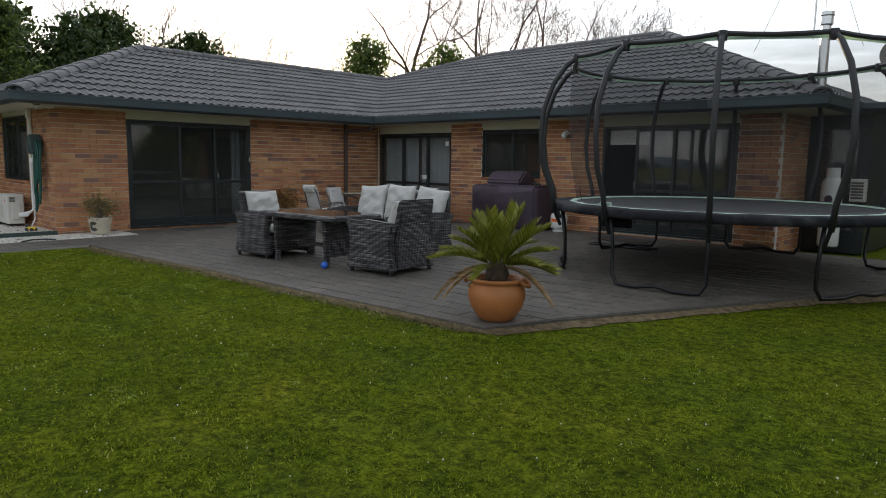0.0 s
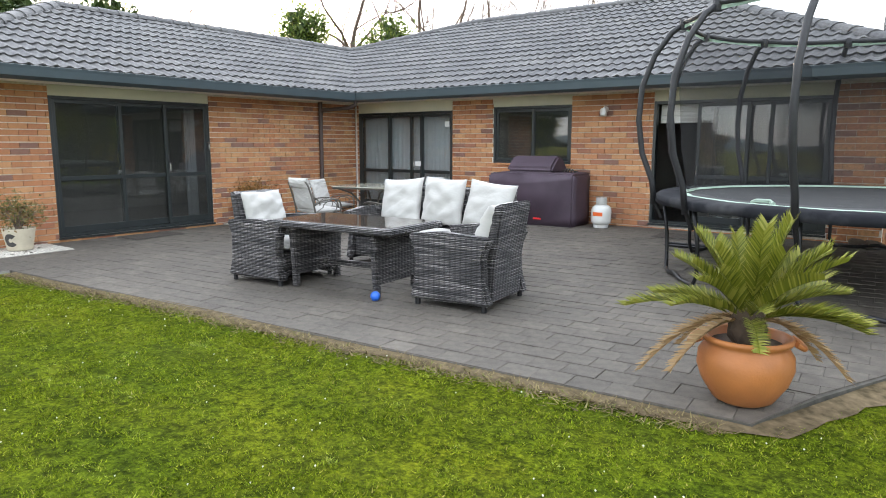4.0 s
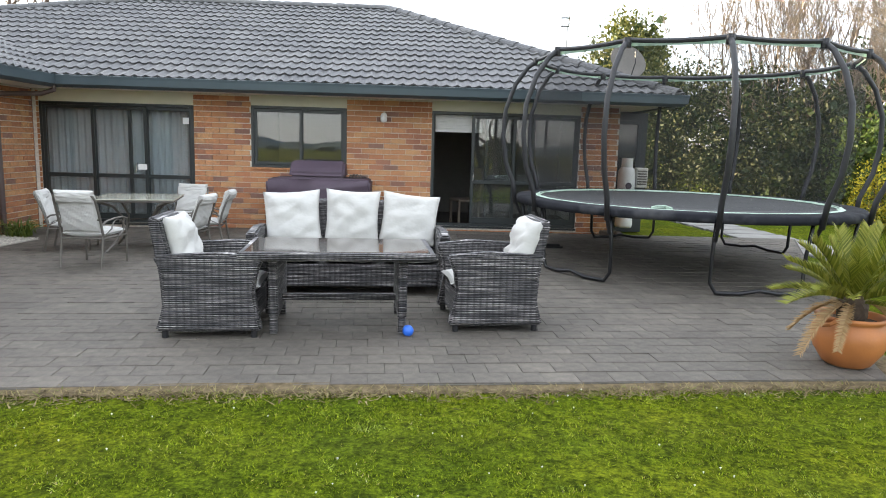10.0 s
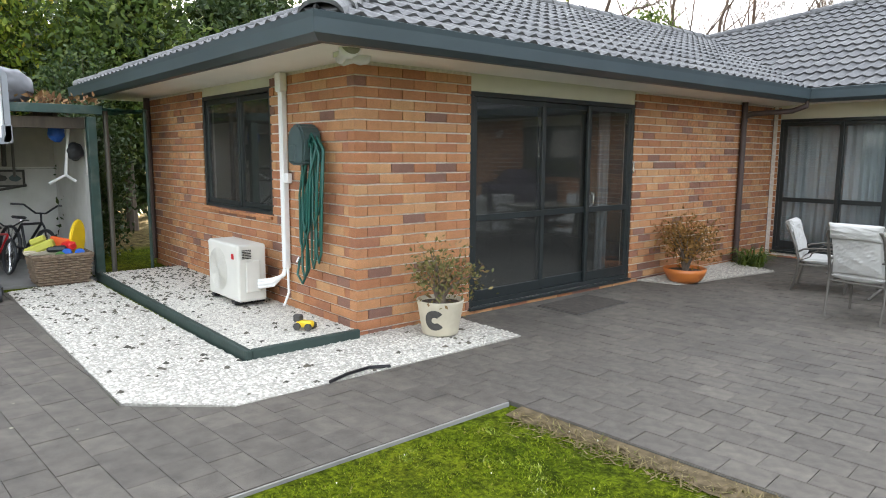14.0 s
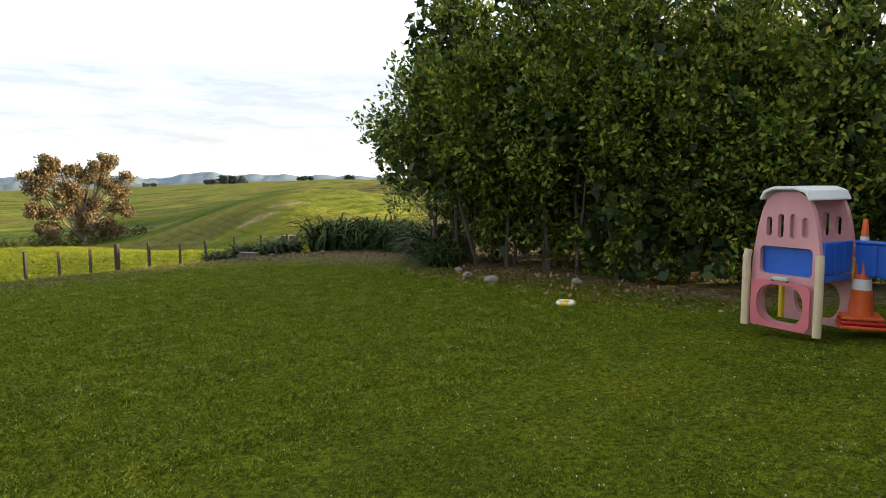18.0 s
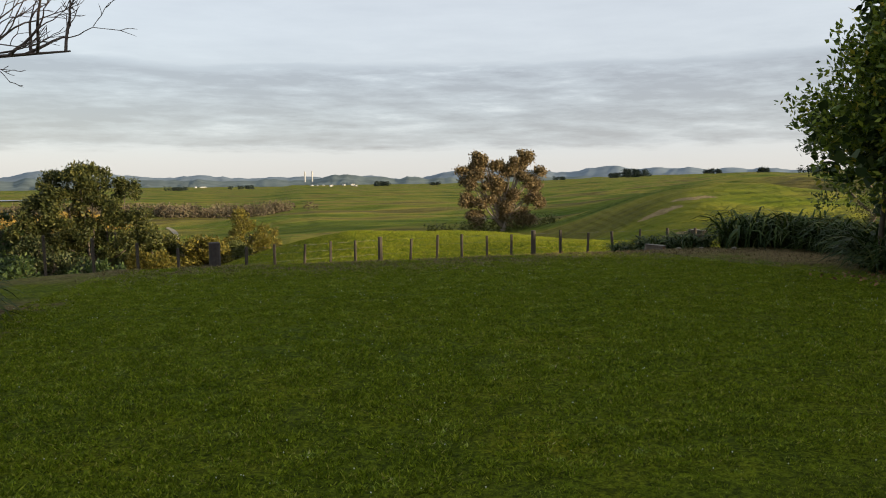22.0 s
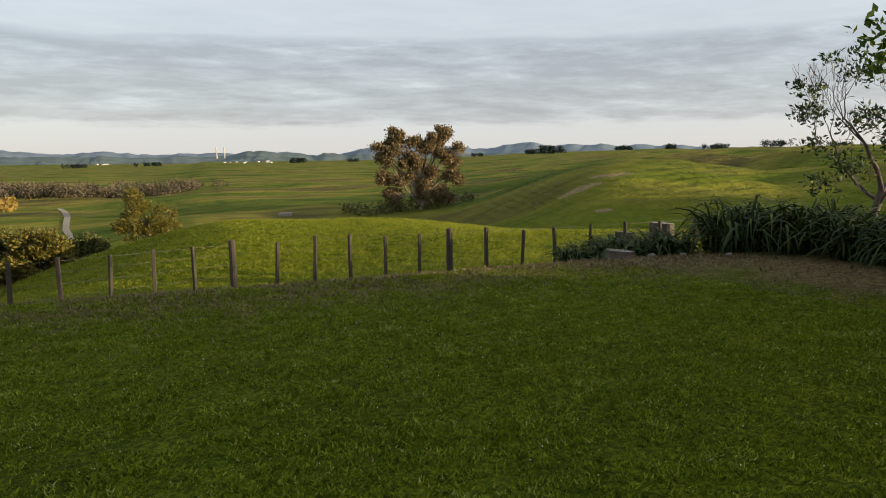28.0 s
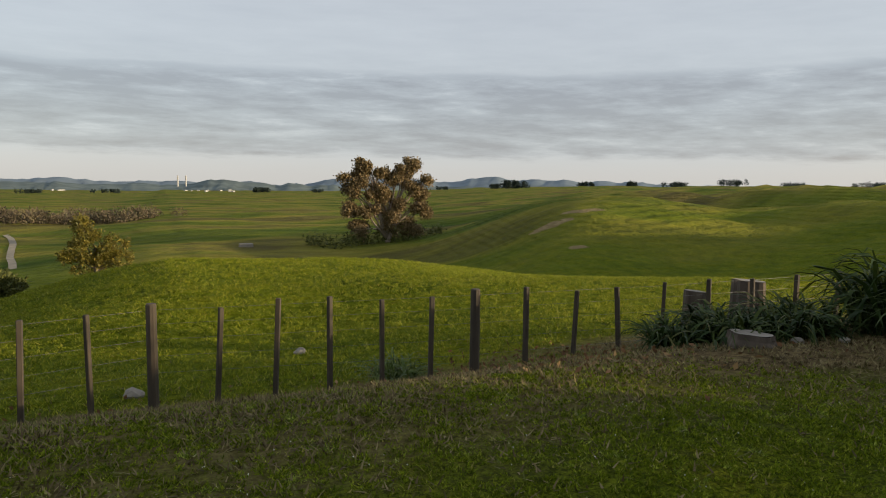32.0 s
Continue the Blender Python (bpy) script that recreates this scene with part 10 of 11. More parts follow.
for k, dz in enumerate((0.10, 0.30, 0.52, 0.76, 1.0)):
    bm = bmesh.new()
    pts = [(x, y - 0.03, top - dz) for x, y, top, big in line]
    tube(bm, pts, 0.0022, 4)
    tagged(part("fence_wire", bm, M["wire"]), "thin steel wire strung along the paddock fence", "fence wire", "wires of the paddock fence")

# stump, stones and dead leaves at the worn edge of the lawn
def stump(x, y, r, h, seed, label):
    bm = bmesh.new()
    n = 28
    rs = random.Random(seed)
    ph = rs.uniform(0, 6)
    rows = []
    for z, k in ((-0.1, 1.25), (0.05, 1.1), (h * 0.6, 0.97), (h, 0.93)):
        rows.append([bm.verts.new((r * k * (1 + 0.10 * math.sin(5 * a + ph) + 0.05 * math.sin(11 * a)) * math.cos(a), r * k * (1 + 0.10 * math.sin(5 * a + ph)) * math.sin(a), z + (0.02 * math.cos(a) if z > 0.05 else 0))) for a in [2 * math.pi * i / n for i in range(n)]])
    for a, b in zip(rows, rows[1:]):
        for i in range(n):
            bm.faces.new((a[i], a[(i + 1) % n], b[(i + 1) % n], b[i]))
    th = thing("tree_stump", label, "tree stump", Matrix.Translation((x, y, gzf(x, y))))
    part("bark", bm, M["bark"], th)
    bm = bmesh.new()
    top = [bm.verts.new(v) for v in [(0.90 * r * math.cos(a) * (1 + 0.09 * math.sin(5 * a + ph)), 0.90 * r * math.sin(a), h + 0.004 + 0.02 * math.cos(a)) for a in [2 * math.pi * i / n for i in range(n)]]]
    bm.faces.new(top)
    part("cut_face", bm, M["stone"], th, "pale sawn face")


stump(-6.25, -26.15, 0.27, 0.16, 1, "low sawn tree stump in front of the strap leaves")
stump(-9.6, -29.3, 0.30, 0.95, 2, "old weathered stump beyond the fence")
stump(-8.9, -29.9, 0.22, 0.80, 3, "dark rotten stump beyond the fence")


def rock(x, y, r, seed, label, m=None, name="stone"):
    bm = bmesh.new()
    bmesh.ops.create_icosphere(bm, subdivisions=2, radius=r)
    off = Vector((seed * 1.7, seed * 0.9, 0))
    for v in bm.verts:
        v.co *= 1 + 0.35 * noise.noise(v.co / r * 1.1 + off)
        v.co.z *= 0.62
    ob = part(name, bm, m or M["stone"])
    ob.location = (x, y, gzf(x, y) + r * 0.25)
    tagged(ob, label, "stone", "loose stones")


for k, (x, y, r) in enumerate(((-6.05, -17.6, 0.13), (-6.9, -16.4, 0.10), (-6.2, -18.3, 0.11), (-6.85, -26.0, 0.08), (-7.35, -25.75, 0.07), (-3.2, -27.9, 0.05), (-6.6, -18.9, 0.09), (-2.2, -33.5, 0.13), (0.75, -31.2, 0.15), (-8.0, -25.3, 0.07))):
    rock(x, y, r, k + 1, "pale rough stone lying on the ground")

# litter of dead leaves under the hedge and along the fence
rs = np.random.RandomState(9)
pts = np.concatenate([np.stack([rs.uniform(-7.4, -5.4, 900), rs.uniform(-19.8, -12.8, 900)], -1), np.stack([rs.uniform(-6.5, 4.5, 1500), rs.normal(-29.3, 0.8, 1500)], -1), np.stack([rs.uniform(-7.0, -3.0, 500), rs.normal(-26.8, 0.6, 500)], -1)])
z = ground_z(pts[:, 0], pts[:, 1]) + 0.012
litter = leaf_cloud("leaf_litter", np.column_stack([pts, z]), 1, 0.01, 0.075, M["dead_leaf"], None, 10, 1.7, 0.0)
tagged(litter, "scattered brown dead leaves on the bare soil", "leaf litter", kind="stuff")


# swimming ring left on the grass
def swim_ring():
    x, y = -5.07, -15.40
    th = thing("swim_ring", "yellow and white inflatable ring lying on the grass", "pool ring", Matrix.Translation((x, y, gzf(x, y) + 0.03)))
    for k in range(8):
        bm = bmesh.new()
        a0 = radians(45 * k)
        pts = [(0.115 * math.cos(a0 + radians(45) * t), 0.115 * math.sin(a0 + radians(45) * t), 0) for t in (0, 0.25, 0.5, 0.75, 1)]
        tube(bm, pts, 0.03, 10, caps=False)
        part("segment", bm, M["white_plastic"] if k % 2 else M["yellow_plastic"], th, smooth=True)


swim_ring()

# big gum tree in the valley
gx0, gy0 = -55.7, -194.0
gzb = gzf(gx0, gy0)
g_h = 25.0
gum_blobs = [((-7.0, 0, 14.2), 3.4, 0.75), ((-10.2, 0, 12.6), 2.0, 0.7), ((-4.0, 1, 18.6), 2.8, 0.75), ((-6.6, 0, 20.8), 1.9, 0.7), ((-1.6, 0, 16.4), 2.2, 0.8), ((4.6, 0, 18.6), 3.0, 0.75), ((8.4, 0, 17.0), 2.7, 0.75), ((6.4, 0, 20.6), 1.8, 0.7), ((10.0, 0, 13.4), 2.4, 0.8), ((3.6, 1, 13.6), 2.6, 0.8),
             ((-8.8, 1, 8.6), 2.8, 0.85), ((-4.0, 0, 10.4), 2.6, 0.9), ((9.2, 0, 8.4), 2.6, 0.95), ((5.0, 1, 8.2), 2.4, 0.9), ((-6.0, 0, 3.8), 3.0, 0.9), ((-1.0, 0, 3.4), 2.4, 0.8), ((7.0, 0, 3.6), 3.0, 1.0), ((-11.0, 0, 16.6), 1.3, 0.7), ((0.6, 0, 12.0), 2.4, 0.9), ((1.2, 0, 18.0), 1.8, 0.8), ((0.4, 0, 7.4), 2.6, 0.9), ((11.8, 0, 16.8), 1.4, 0.7)]
rng = random.Random(23)
gum_clumps = []
for c, r, q in gum_blobs:
    for k in range(5):
        d = Vector((rng.uniform(-1, 1), rng.uniform(-1, 1), rng.uniform(-0.7, 1))).normalized()
        gum_clumps.append((tuple(Vector(c) + Vector((d.x, d.y, d.z * 0.8)) * r * 0.75), r * rng.uniform(0.32, 0.54), 0.7))
th = leafy_tree("gum_tree", "huge spreading gum tree with tawny leaves in the valley", (gx0, gy0, gzb), gum_blobs, 0.62, M["gum_leaf"], M["pale_bark"], 5, 2, 0.6, 700, 0.5, shell=0.5)
leaf_cloud("crown", blob_points(np.random.RandomState(24), gum_clumps, 8600, 0.25), 6, 0.5, 0.66, M["gum_leaf"], th, 702, 2.0, 0.2, 0.8)
for c, r, q in gum_blobs[:12]:
    bm = bmesh.new()
    e = Vector(c) + Vector((0.0, 0.3, r * 0.2))
    tube(bm, [(0.0, 0.0, 1.0), (e.x * 0.35 + 0.6, 0.5, e.z * 0.4), (e.x * 0.8 - 0.4, 0.9, e.z * 0.8), e], 0.2, 7, [0.34, 0.24, 0.15, 0.06])
    part("limb", bm, M["pale_bark"], th, smooth=True)

# scrub and trees on the flats
def belt(name, label, p, q, n, h, m, seed, width=12.0, size=1.5):
    rs = np.random.RandomState(seed)
    blobs = []
    for k in range(n):
        t = (k + rs.uniform(0, 1)) / n
        x, y = p[0] + (q[0] - p[0]) * t + rs.normal(0, width), p[1] + (q[1] - p[1]) * t + rs.normal(0, width)
        r = h * rs.uniform(0.3, 0.55)
        blobs.append(((x, y, gzf(x, y) + r * 0.6), r * 1.3, rs.uniform(0.5, 0.8)))
    ob = leaf_cloud(name, blob_points(rs, blobs, n * 48, 0.3), 3, 0.7, size, m, None, seed + 1, 2.6)
    return tagged(ob, label, "scrub", kind="stuff")


belt("scrub_belt", "brown leafless scrub along the wet flats", (4, -372), (105, -382), 150, 7.5, M["scrub_leaf"], 801, 10, 1.3)
belt("scrub_belt", "brown leafless scrub along the wet flats", (60, -425), (240, -440), 150, 7.5, M["scrub_leaf"], 803, 16, 1.4)
belt("scrub_belt", "orange willow scrub by the river", (98, -330), (250, -290), 330, 6.0, M["willow"], 805, 22, 1.5)
belt("scrub_belt", "low bushes at the foot of the gum tree", (-75, -200), (-35, -192), 22, 4.0, M["olive_leaf"], 807, 3, 0.8)
for k, (x, y, h) in enumerate(((34, -150, 6.0), (45, -140, 5.0), (38, -118, 4.0), (30, -104, 3.4), (52, -128, 5.0), (26, -92, 3.0), (20, -84, 2.6), (60, -110, 6))):
    leafy_tree("flats_tree", "small olive-green tree on the flats", (x, y), [((0, 0, h * 0.55), h * 0.38, 1.0), ((h * 0.2, 0, h * 0.35), h * 0.3, 0.9)], 0.2, M["olive_leaf"], M["bark"], 350, 5, 0.4, 820 + k, 0.3)


def pine_block(x, y, w, d, h, seed):
    rs = np.random.RandomState(seed)
    z = gzf(x, y)
    blobs = [((x + rs.uniform(-w, w) / 2, y + rs.uniform(-d, d) / 2, z + h * rs.uniform(0.35, 0.6)), h * rs.uniform(0.3, 0.45), 1.2) for k in range(16)]
    ob = leaf_cloud("tree_block", blob_points(rs, blobs, 500, 0.5), 3, h * 0.06, h * 0.22, M["pine"], None, seed)
    tagged(ob, "dark block of pine trees on the far paddocks", "trees", kind="stuff")


for k, (b, r, w, h) in enumerate(((28.7, 2000, 62, 24), (27.0, 2050, 24, 14), (34.5, 2300, 40, 16), (38.0, 1900, 30, 14), (41.5, 2100, 60, 16), (45.5, 2000, 90, 16), (50, 1900, 60, 14), (22.5, 2400, 30, 12), (7.5, 2600, 40, 20), (-4, 2400, 60, 14), (-9, 2300, 50, 14), (55, 1800, 70, 14), (12, 2500, 30, 12))):
    a = radians(b)
    pine_block(-math.sin(a) * r, -20 - math.cos(a) * r, w * 1.3, w * 0.6, h, 840 + k)


# hills along the horizon
def range_of_hills(name, label, r, bumps, m, base=-48.0):
    """A long rounded ridge: bumps are (bearing from -y towards -x, half width, height)."""
    vs, fs = [], []
    n = 420
    for k in range(n + 1):
        b = -70 + 140 * k / n
        h = 2.0 + 0.72 * sum(hh * math.exp(-((b - c) / w) ** 2) for c, w, hh in bumps)
        h += -16 + 22 * abs(noise.noise(Vector((b * 0.35, r * 0.01, 0)))) + 9 * noise.noise(Vector((b * 1.6, r, 0))) + 4 * noise.noise(Vector((b * 5.1, r, 0)))
        a = radians(b)
        j1, j2 = noise.noise(Vector((b * 1.3, r, 7))), noise.noise(Vector((b * 2.7, r, 3)))
        for rr, hh in ((r - 700, base), (r - 420 + 160 * j1, base + (h - base) * (0.45 + 0.25 * j2)), (r - 190 + 110 * j2, base + (h - base) * (0.74 + 0.2 * j1)), (r, h), (r + 400, base)):
            vs.append((-math.sin(a) * rr, -20 - math.cos(a) * rr, hh))
    for k in range(n):
        for j in range(4):
            i = k * 5 + j
            fs.append((i, i + 1, i + 6, i + 5))
    ob = new(name, raw_mesh(name, vs, fs, m, True))
    return tagged(ob, label, "hills", kind="structure")


# blue and grey tones here are distance haze put into the material
range_of_hills("backdrop_far", "distant hills along the horizon with blue haze painted in", 4500, [(-24, 4, 46), (-18, 2.2, 78), (-13.5, 3, 60), (-7, 3, 40), (0, 4, 24), (6, 2.0, 26), (15, 3.2, 70), (20, 3, 62), (26, 2.6, 84), (31, 3, 58), (37, 4, 44), (46, 8, 30)], M["hazed_far_hill"])
range_of_hills("backdrop_near", "hill with houses on the plain, greyed by painted haze", 3600, [(4.6, 1.4, 34), (3.2, 1.0, 18), (6.5, 1.6, 16), (-10, 3, 14), (-20, 5, 16)], M["hazed_near_hill"])
# two works chimneys and pale buildings near them
for b in (1.15, 1.75):
    a = radians(b)
    bm = bmesh.new()
    lathe(bm, [(4.0, -45), (3.0, 32), (0.0, 32)], 12)
    ob = part("chimney", bm, M["far_white"])
    ob.location = (-math.sin(a) * 3400, -20 - math.cos(a) * 3400, 0)
    tagged(ob, "tall pale works chimney far across the plain", "chimney", "works chimneys")
rng = random.Random(31)
for k in range(12):
    b = rng.choice((2.2, 4.6, 5.2, -6.5, -7.2, -5.9, 3.3)) + rng.uniform(-0.5, 0.5)
    r = rng.uniform(2600, 3000)
    a = radians(b)
    w, h = rng.uniform(4, 10), rng.uniform(3, 5)
    bm = bmesh.new()
    extrude_poly(bm, [(-w, 0), (w, 0), (w, h), (0, h * 1.5), (-w, h)], "y", -w * 0.6, w * 0.6)
    ob = part("farm_building", bm, M["far_white"])
    x, y = -math.sin(a) * r, -20 - math.cos(a) * r
    ob.matrix_basis = Matrix.Translation((x, y, gzf(x, y) - 1)) @ rz(rng.uniform(0, 90))
    tagged(ob, "pale farm building far across the plain", "building", "far buildings")

# river, gravel track, trough
def ribbon(name, label, pts, widths, m, lift, category):
    vs, fs = [], []
    P = [Vector(p) for p in pts]
    fine = []
    for i in range(len(P) - 1):
        for k in range(10):
            t = k / 10
            fine.append((P[i].lerp(P[i + 1], t), widths[i] + (widths[i + 1] - widths[i]) * t))
    fine.append((P[-1], widths[-1]))
    for i, (p, w) in enumerate(fine):
        d = (fine[min(i + 1, len(fine) - 1)][0] - fine[max(i - 1, 0)][0]).normalized()
        s = Vector((-d.y, d.x)) * w / 2
        for q in (p - s, p + s):
            vs.append((q.x, q.y, gzf(q.x, q.y) + lift))
    for i in range(len(fine) - 1):
        fs.append((2 * i, 2 * i + 1, 2 * i + 3, 2 * i + 2))
    ob = new(name, raw_mesh(name, vs, fs, m, True))
    return tagged(ob, label, category, kind="structure")


ribbon("water", "silver river lying across the plain", [(200, -900), (260, -860), (340, -800), (520, -740)], [10, 60, 110, 170], M["water"], 1.2, "river")
ribbon("road_track", "pale gravel farm track winding over the flats", [(30, -186), (32.5, -200), (35.5, -214), (38, -230), (41, -250), (47, -280), (54, -310)], [1.5, 1.6, 1.6, 1.7, 1.8, 1.9, 2.0], M["track"], 0.15, "track")
ob = part("water_trough", new_box(-1.7, 1.7, -0.9, 0.9, -0.1, 0.9, 0.12, None, 2), M["stone"])
ob.location = (-19.0, -196.0, gzf(-19.0, -196.0))
tagged(ob, "pale concrete water trough on the flats", "trough")

# ======== bricks, tiles and pavers ========
def unit_brick():
    bm = bmesh.new()
    box(bm, -0.5, 0.5, -0.5, 0.5, -0.5, 0.5)
    bmesh.ops.bevel(bm, geom=[e for e in bm.edges], offset=0.009, segments=1, affect="EDGES")
    return bm


def brick_rows(a0, a1, z0, z1, holes, seed):
    """Stretcher bond: (centre along, centre up, length, height)."""
    rng = random.Random(seed)
    out = []
    ch, bl, mo = 0.0862, 0.24, 0.0135
    row = 0
    z = z0
    while z < z1 - 0.02:
        h = min(ch, z1 - z) - mo
        spans = [(a0, a1)]
        for h0, h1, lo, hi in holes:
            if z + h > lo + 0.015 and z < hi - 0.015:
                nxt = []
                for u, v in spans:
                    if h1 <= u or h0 >= v:
                        nxt.append((u, v))
                    else:
                        if h0 - u > 0.03:
                            nxt.append((u, h0))
                        if v - h1 > 0.03:
                            nxt.append((h1, v))
                spans = nxt
        off = (row % 2) * 0.12
        for u, v in spans:
            k = math.floor((u - a0 - off) / bl)
            p = a0 + off + k * bl
            while p < v:
                s, e = max(p, u), min(p + bl, v)
                if e - s > 0.035:
                    out.append(((s + e) / 2, z + h / 2 + rng.uniform(-0.0008, 0.0008), e - s - 0.006, h, rng.uniform(-0.002, 0.002)))
                p += bl
        z += ch
        row += 1
    return out


BRICK_MESH = mesh_of(unit_brick(), "brick", M["brick"])


def lay_bricks(wall, rows, axis, base, near):
    """The 300 nearest bricks as parts, the rest as one joined part."""
    rows = sorted(rows, key=near)
    for a, z, ln, h, d in rows[:300]:
        ob = new("brick", BRICK_MESH)
        ob.parent = wall
        ob.location = (a, base + 0.0465 - d, z) if axis == "x" else (base - 0.0465 + d, a, z)
        ob.scale = (ln, 0.10, h) if axis == "x" else (0.10, ln, h)
    if len(rows) > 300:
        src = BRICK_MESH
        co = np.array([v.co[:] for v in src.vertices])
        polys = [list(p.vertices) for p in src.polygons]
        vs, fs3, fs4 = [], [], []
        bm = bmesh.new()
        for a, z, ln, h, d in rows[300:]:
            sc = np.array((ln, 0.10, h) if axis == "x" else (0.10, ln, h))
            lo = np.array((a, base + 0.0465 - d, z) if axis == "x" else (base - 0.0465 + d, a, z))
            new_v = [bm.verts.new(p) for p in co * sc + lo]
            for p in polys:
                bm.faces.new([new_v[i] for i in p])
        tagged(part("brick_rest", bm, M["brick_rest"], wall), kind="stuff")


lay_bricks(wall_west, brick_rows(WY0 - 0.010, 0.0, -0.13, SOFFIT, [up_to(LS)], 1), "y", 0.0, lambda r: abs(r[0] + 7.2))
lay_bricks(wall_north, brick_rows(0.06, HX1, -0.13, SOFFIT, [up_to(BD), up_to(KW), up_to(S2)], 2), "x", 0.0, lambda r: abs(r[0] - 4.6))
lay_bricks(wall_south, brick_rows(WX0, -0.10, -0.13, SOFFIT, [up_to(W2)], 3), "x", WY0, lambda r: -r[0])
lay_bricks(wall_east, brick_rows(0.10, 2.4, -0.13, SOFFIT, [], 4), "y", HX1 - 0.0, lambda r: r[0])
# the east wall faces +x, the mirrored side of the wing wall


def tile_profile():
    """Across one tile: two shallow pans and two rolls."""
    one = [(0.165 * i / 8, 0.027 * (0.5 - 0.5 * math.cos(2 * math.pi * (i / 8) ** 1.25)) ** 1.4) for i in range(8)]
    return one + [(u + 0.165, v) for u, v in one] + [(0.334, 0.002)]


def tile_mesh_data(l=0.36):
    """Top face and front lip, not joined, so that the lip stays crisp."""
    pr = tile_profile()
    n = len(pr)
    vs = [(u, 0.0, v + 0.030) for u, v in pr] + [(u, l, v + 0.002) for u, v in pr]
    vs += [(u, 0.0, v + 0.030) for u, v in pr] + [(u, 0.004, v + 0.006) for u, v in pr]
    fs = []
    for i in range(n - 1):
        fs.append((i, i + 1, i + 1 + n, i + n))
        fs.append((3 * n + i, 3 * n + i + 1, 2 * n + i + 1, 2 * n + i))
    return np.array(vs), fs


TV, TF = tile_mesh_data()
TILE_MESH = raw_mesh("roof_tile", TV, TF, M["tile"], True)


def lay_tiles(poly, eave_a, eave_b, cap, cuts):
    """Tiles over a roof plane given by its corners, from the eave upwards; cap: how many as parts; cuts: vertical planes to trim by."""
    eave_a, eave_b = Vector(eave_a), Vector(eave_b)
    ux = (eave_b - eave_a).normalized()
    nrm = (poly[1] - poly[0]).cross(poly[2] - poly[0]).normalized()
    if nrm.z < 0:
        nrm = -nrm
    uy = nrm.cross(ux)
    if uy.z < 0:
        uy, ux = -uy, -ux
        eave_a, eave_b = eave_b, eave_a
    flat = [((p - eave_a).dot(ux), (p - eave_a).dot(uy)) for p in poly]
    w, c = 0.33, 0.32
    umin, umax = min(p[0] for p in flat), max(p[0] for p in flat)
    vmax = max(p[1] for p in flat)
    full, rest = [], []
    rng = random.Random(7)
    v = -0.06
    while v < vmax:
        u = math.floor(umin / w) * w - w
        while u < umax + w:
            corners = [(u + 0.02, v + 0.08), (u + w - 0.02, v + 0.08), (u + 0.02, v + c - 0.02), (u + w - 0.02, v + c - 0.02)]
            ins = sum(in_poly(q, flat) for q in corners)
            if ins or in_poly((u + w / 2, v + c / 2), flat):
                o = eave_a + ux * u + uy * v + nrm * (0.012 + rng.uniform(-0.003, 0.003))
                m = Matrix((( ux.x, uy.x, nrm.x, o.x), (ux.y, uy.y, nrm.y, o.y), (ux.z, uy.z, nrm.z, o.z), (0, 0, 0, 1)))
                (full if ins == 4 else rest).append(m)
            u += w
        v += c
    for m in full[:cap]:
        ob = new("roof_tile", TILE_MESH)
        ob.parent = roof
        ob.matrix_basis = m
    rest += full[cap:]
    bm = bmesh.new()
    for m in rest:
        r = np.array(m.to_3x3())
        pts = TV @ r.T + np.array(m.translation)
        vs = [bm.verts.new(p) for p in pts]
        for f in TF:
            fc = bm.faces.new([vs[i] for i in f])
            fc.smooth = True
    for co, no in cuts:
        bmesh.ops.bisect_plane(bm, geom=bm.verts[:] + bm.edges[:] + bm.faces[:], plane_co=co, plane_no=no, clear_outer=True)
    if bm.faces:
        tagged(part("roof_tile_rest", bm, M["tile_rest"], roof), kind="stuff")
    else:
        bm.free()


lay_tiles([inner, e_r, RR, RL, WM], inner, e_r, 150, [(RR, Vector((1, 1, 0)))])
lay_tiles([w_r, inner, WM, WE], w_r, inner, 110, [(WE, Vector((-1, 0, 0))), (WE, Vector((-1, -1, 0)))])
lay_tiles([w_l, w_r, WE], w_l, w_r, 40, [(WE, Vector((1, 1, 0))), (WE, Vector((-1, 1, 0)))])
lay_tiles([e_r, e_br, RR], e_r, e_br, 0, [(RR, Vector((-1, -1, 0))), (RR, Vector((-1, 1, 0)))])


def ridge_caps(a, b):
    """Half-round caps lapped along a hip or ridge."""
    a, b = Vector(a), Vector(b)
    d = (b - a).normalized()
    side = d.cross(Vector((0, 0, 1))).normalized()
    up = side.cross(d).normalized()
    n = max(1, int((b - a).length / 0.36))
    for k in range(n):
        bm = bmesh.new()
        p = a + (b - a) * (k / n)
        rows = []
        for t, r in ((0.0, 0.135), (0.40, 0.115)):
            rows.append([bm.verts.new(p + d * t + side * (r * 1.15 * math.cos(q)) + up * (r * math.sin(q) * 0.8 - 0.005)) for q in [math.pi * i / 8 for i in range(9)]])
        rows.append([bm.verts.new(v.co * 1.0 - up * 0.03) for v in rows[0]])
        for i in range(8):
            bm.faces.new((rows[0][i], rows[0][i + 1], rows[1][i + 1], rows[1][i]))
            bm.faces.new((rows[2][i], rows[2][i + 1], rows[0][i + 1], rows[0][i]))
        part("ridge_cap", bm, M["tile"], roof)


ridge_caps(e_r, RR), ridge_caps(RL, RR), ridge_caps(WM, RL), ridge_caps(w_r, WE), ridge_caps(WE, WM), ridge_caps(w_l, WE), ridge_caps(e_br, RR)

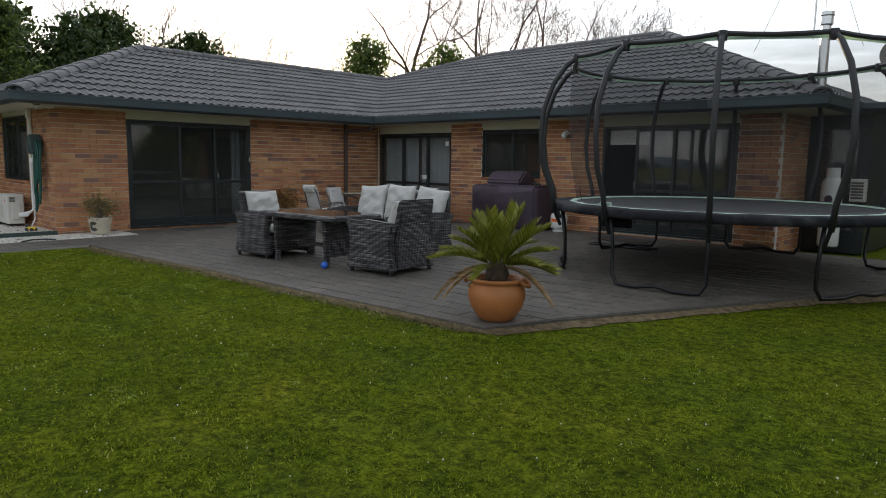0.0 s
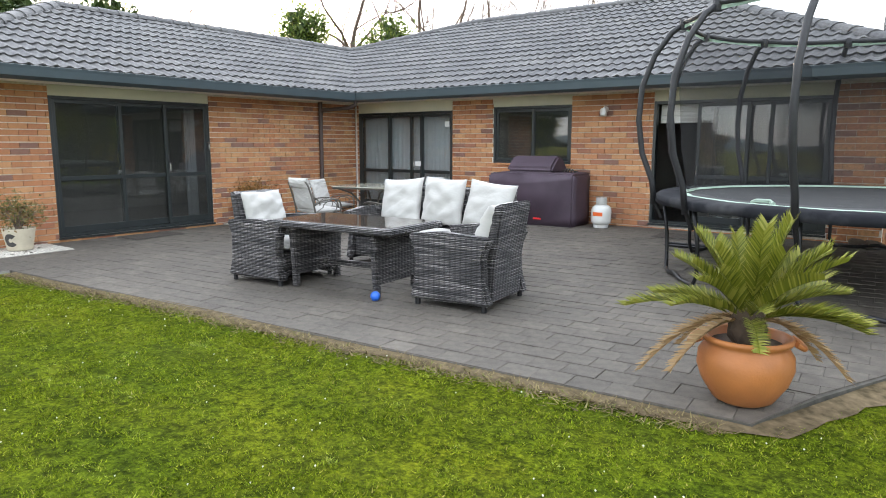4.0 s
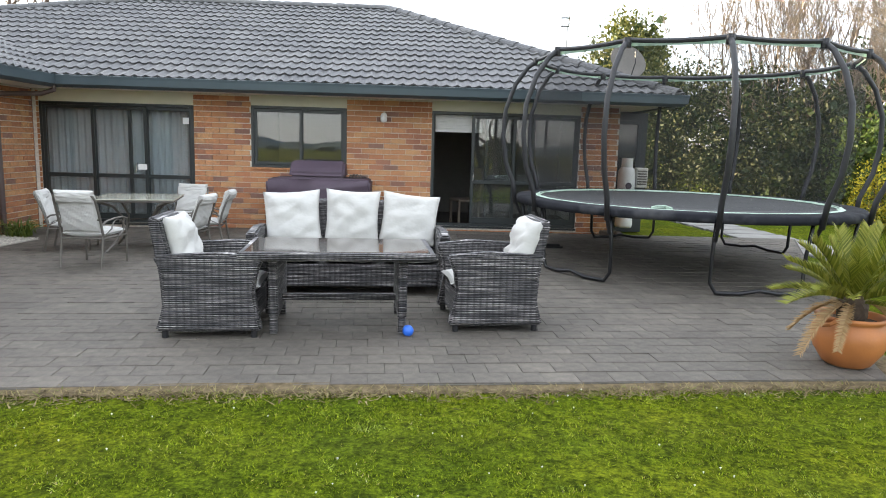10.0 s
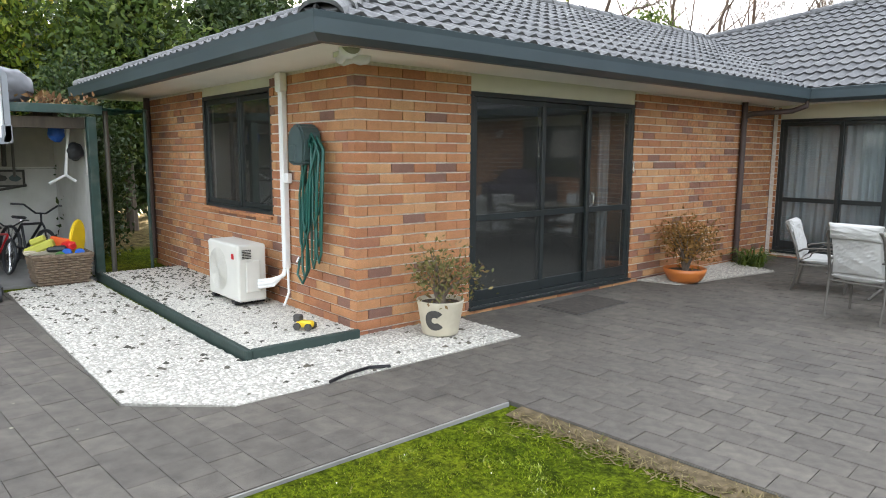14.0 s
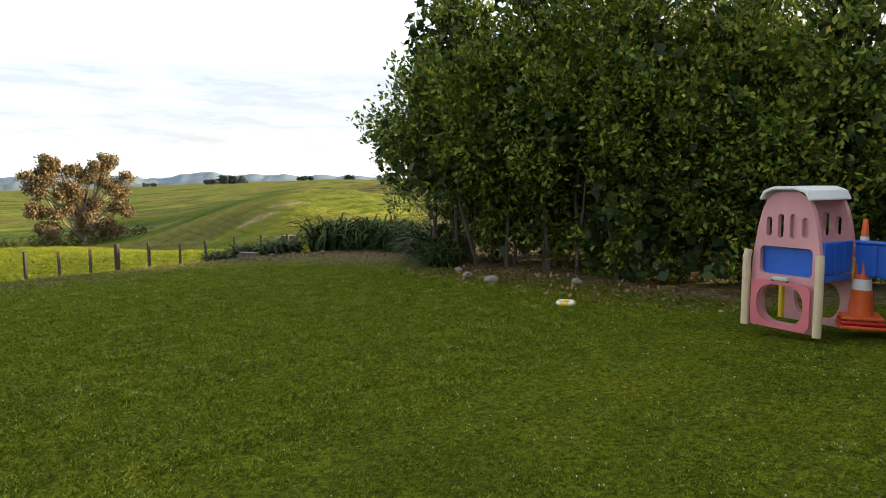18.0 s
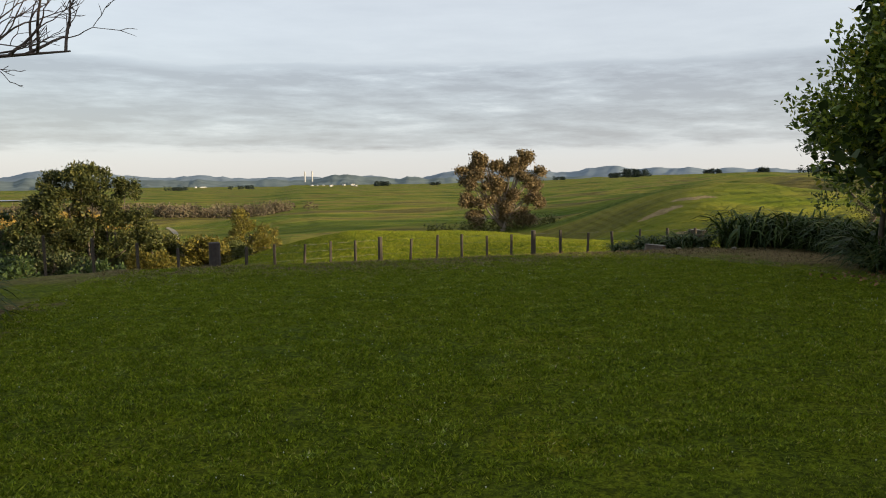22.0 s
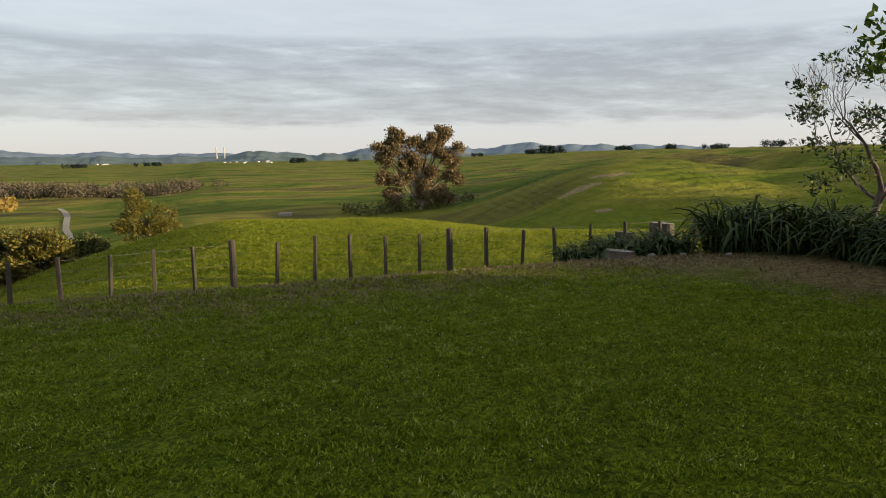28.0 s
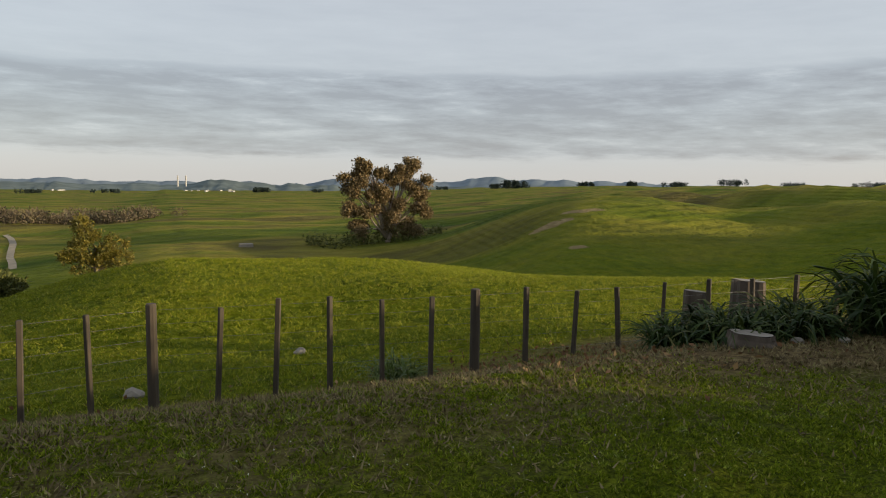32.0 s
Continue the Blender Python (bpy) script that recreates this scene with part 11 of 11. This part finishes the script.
# pavers
edge = Vector((PCX - LCX, PCY - LCY)).normalized()
perp = Vector((-edge.y, edge.x))
TERRACE = [(0.02, -0.01), (0.02, -6.22), (0.86, -6.22), (0.86, -8.7), (0.42, -9.22), (-3.84, -9.22), (-3.84, -10.21), (LCX + 0.05, -10.18), (LCX + 0.0, LCY), (PCX, PCY), (9.62, -6.2), (11.33, -2.6), (12.55, -0.01)]


def unit_paver(w, d):
    bm = bmesh.new()
    box(bm, -w / 2, w / 2, -d / 2, d / 2, -0.045, 0.0)
    top = [e for e in bm.edges if all(v.co.z > -0.01 for v in e.verts)]
    bmesh.ops.bevel(bm, geom=top, offset=0.0022, segments=1, affect="EDGES")
    return bm


PW, PD = 0.2315, 0.19
PAVER_MESH = mesh_of(unit_paver(PW - 0.0024, PD - 0.0024), "paver", M["paver"])
spots, partial = [], []
for row in range(-30, 60):
    for col in range(-40, 60):
        c = Vector((LCX, LCY)) + edge * ((col + 0.5 * (row % 2)) * PW) + perp * ((row + 0.5) * PD)
        cs = [c + edge * (sx * PW * 0.49) + perp * (sy * PD * 0.49) for sx, sy in ((-1, -1), (1, -1), (1, 1), (-1, 1))]
        ins = sum(in_poly((q.x, q.y), TERRACE) for q in cs)
        if ins == 4:
            spots.append((c.x, c.y))
        elif ins:
            partial.append([(q.x, q.y) for q in cs])
rng = random.Random(11)
ang = math.atan2(edge.y, edge.x)
spots.sort(key=lambda p: -p[0] * 0.0 + (abs(p[1] + 6.6) if p[0] > 1 else abs(p[1] + 6.6) + 0.4))
pco = np.array([v.co[:] for v in PAVER_MESH.vertices])
pfs = [list(p.vertices) for p in PAVER_MESH.polygons]
bm = bmesh.new()
for k, (x, y) in enumerate(spots):
    z = pz(x, y) + rng.uniform(-0.0025, 0.0025)
    a = ang + rng.uniform(-0.008, 0.008)
    if k < 300:
        ob = new("paver", PAVER_MESH)
        ob.parent = terrace
        ob.location, ob.rotation_euler = (x, y, z), (rng.uniform(-0.006, 0.006), rng.uniform(-0.006, 0.006), a)
    else:
        r = np.array(Matrix.Rotation(a, 3, "Z"))
        vs = [bm.verts.new(p) for p in pco @ r.T + np.array((x, y, z))]
        for f in pfs:
            bm.faces.new([vs[i] for i in f])


def clip_convex(poly, mask):
    """The part of a polygon inside a convex one (both anticlockwise)."""
    for (x0, y0), (x1, y1) in zip(mask, mask[1:] + mask[:1]):
        out = []
        for p, q in zip(poly, poly[1:] + poly[:1]):
            dp = (x1 - x0) * (p[1] - y0) - (y1 - y0) * (p[0] - x0)
            dq = (x1 - x0) * (q[1] - y0) - (y1 - y0) * (q[0] - x0)
            if dp >= 0:
                out.append(p)
            if dp * dq < 0:
                t = dp / (dp - dq)
                out.append((p[0] + (q[0] - p[0]) * t, p[1] + (q[1] - p[1]) * t))
        poly = out
        if len(poly) < 3:
            return []
    return poly


MASKS = [[(0.02, -6.22), (0.02, -0.01), (12.55, -0.01), (11.33, -2.6), (9.62, -6.2)][::-1], [(0.86, -6.2201), (9.62, -6.2201), (PCX, PCY), (LCX, LCY), (0.86, -7.3)][::-1],
         [(0.86, -7.3), (LCX, LCY), (LCX + 0.05, -10.18), (0.86, -8.7)][::-1], [(0.86, -8.7), (LCX + 0.05, -10.18), (0.42, -9.22)][::-1],
         [(0.42, -9.22), (LCX + 0.05, -10.18), (-3.84, -10.21), (-3.84, -9.22)][::-1]]
for cs in partial:
    for mask in MASKS:
        area = sum(p[0] * q[1] - q[0] * p[1] for p, q in zip(mask, mask[1:] + mask[:1]))
        got = clip_convex(cs, mask if area > 0 else mask[::-1])
        if len(got) >= 3:
            top = [bm.verts.new((x, y, pz(x, y))) for x, y in got]
            low = [bm.verts.new((x, y, pz(x, y) - 0.045)) for x, y in got]
            bm.faces.new(top)
            for i in range(len(got)):
                j = (i + 1) % len(got)
                bm.faces.new((top[j], top[i], low[i], low[j]))
tagged(part("paver_rest", bm, M["paver_rest"], terrace), kind="stuff")
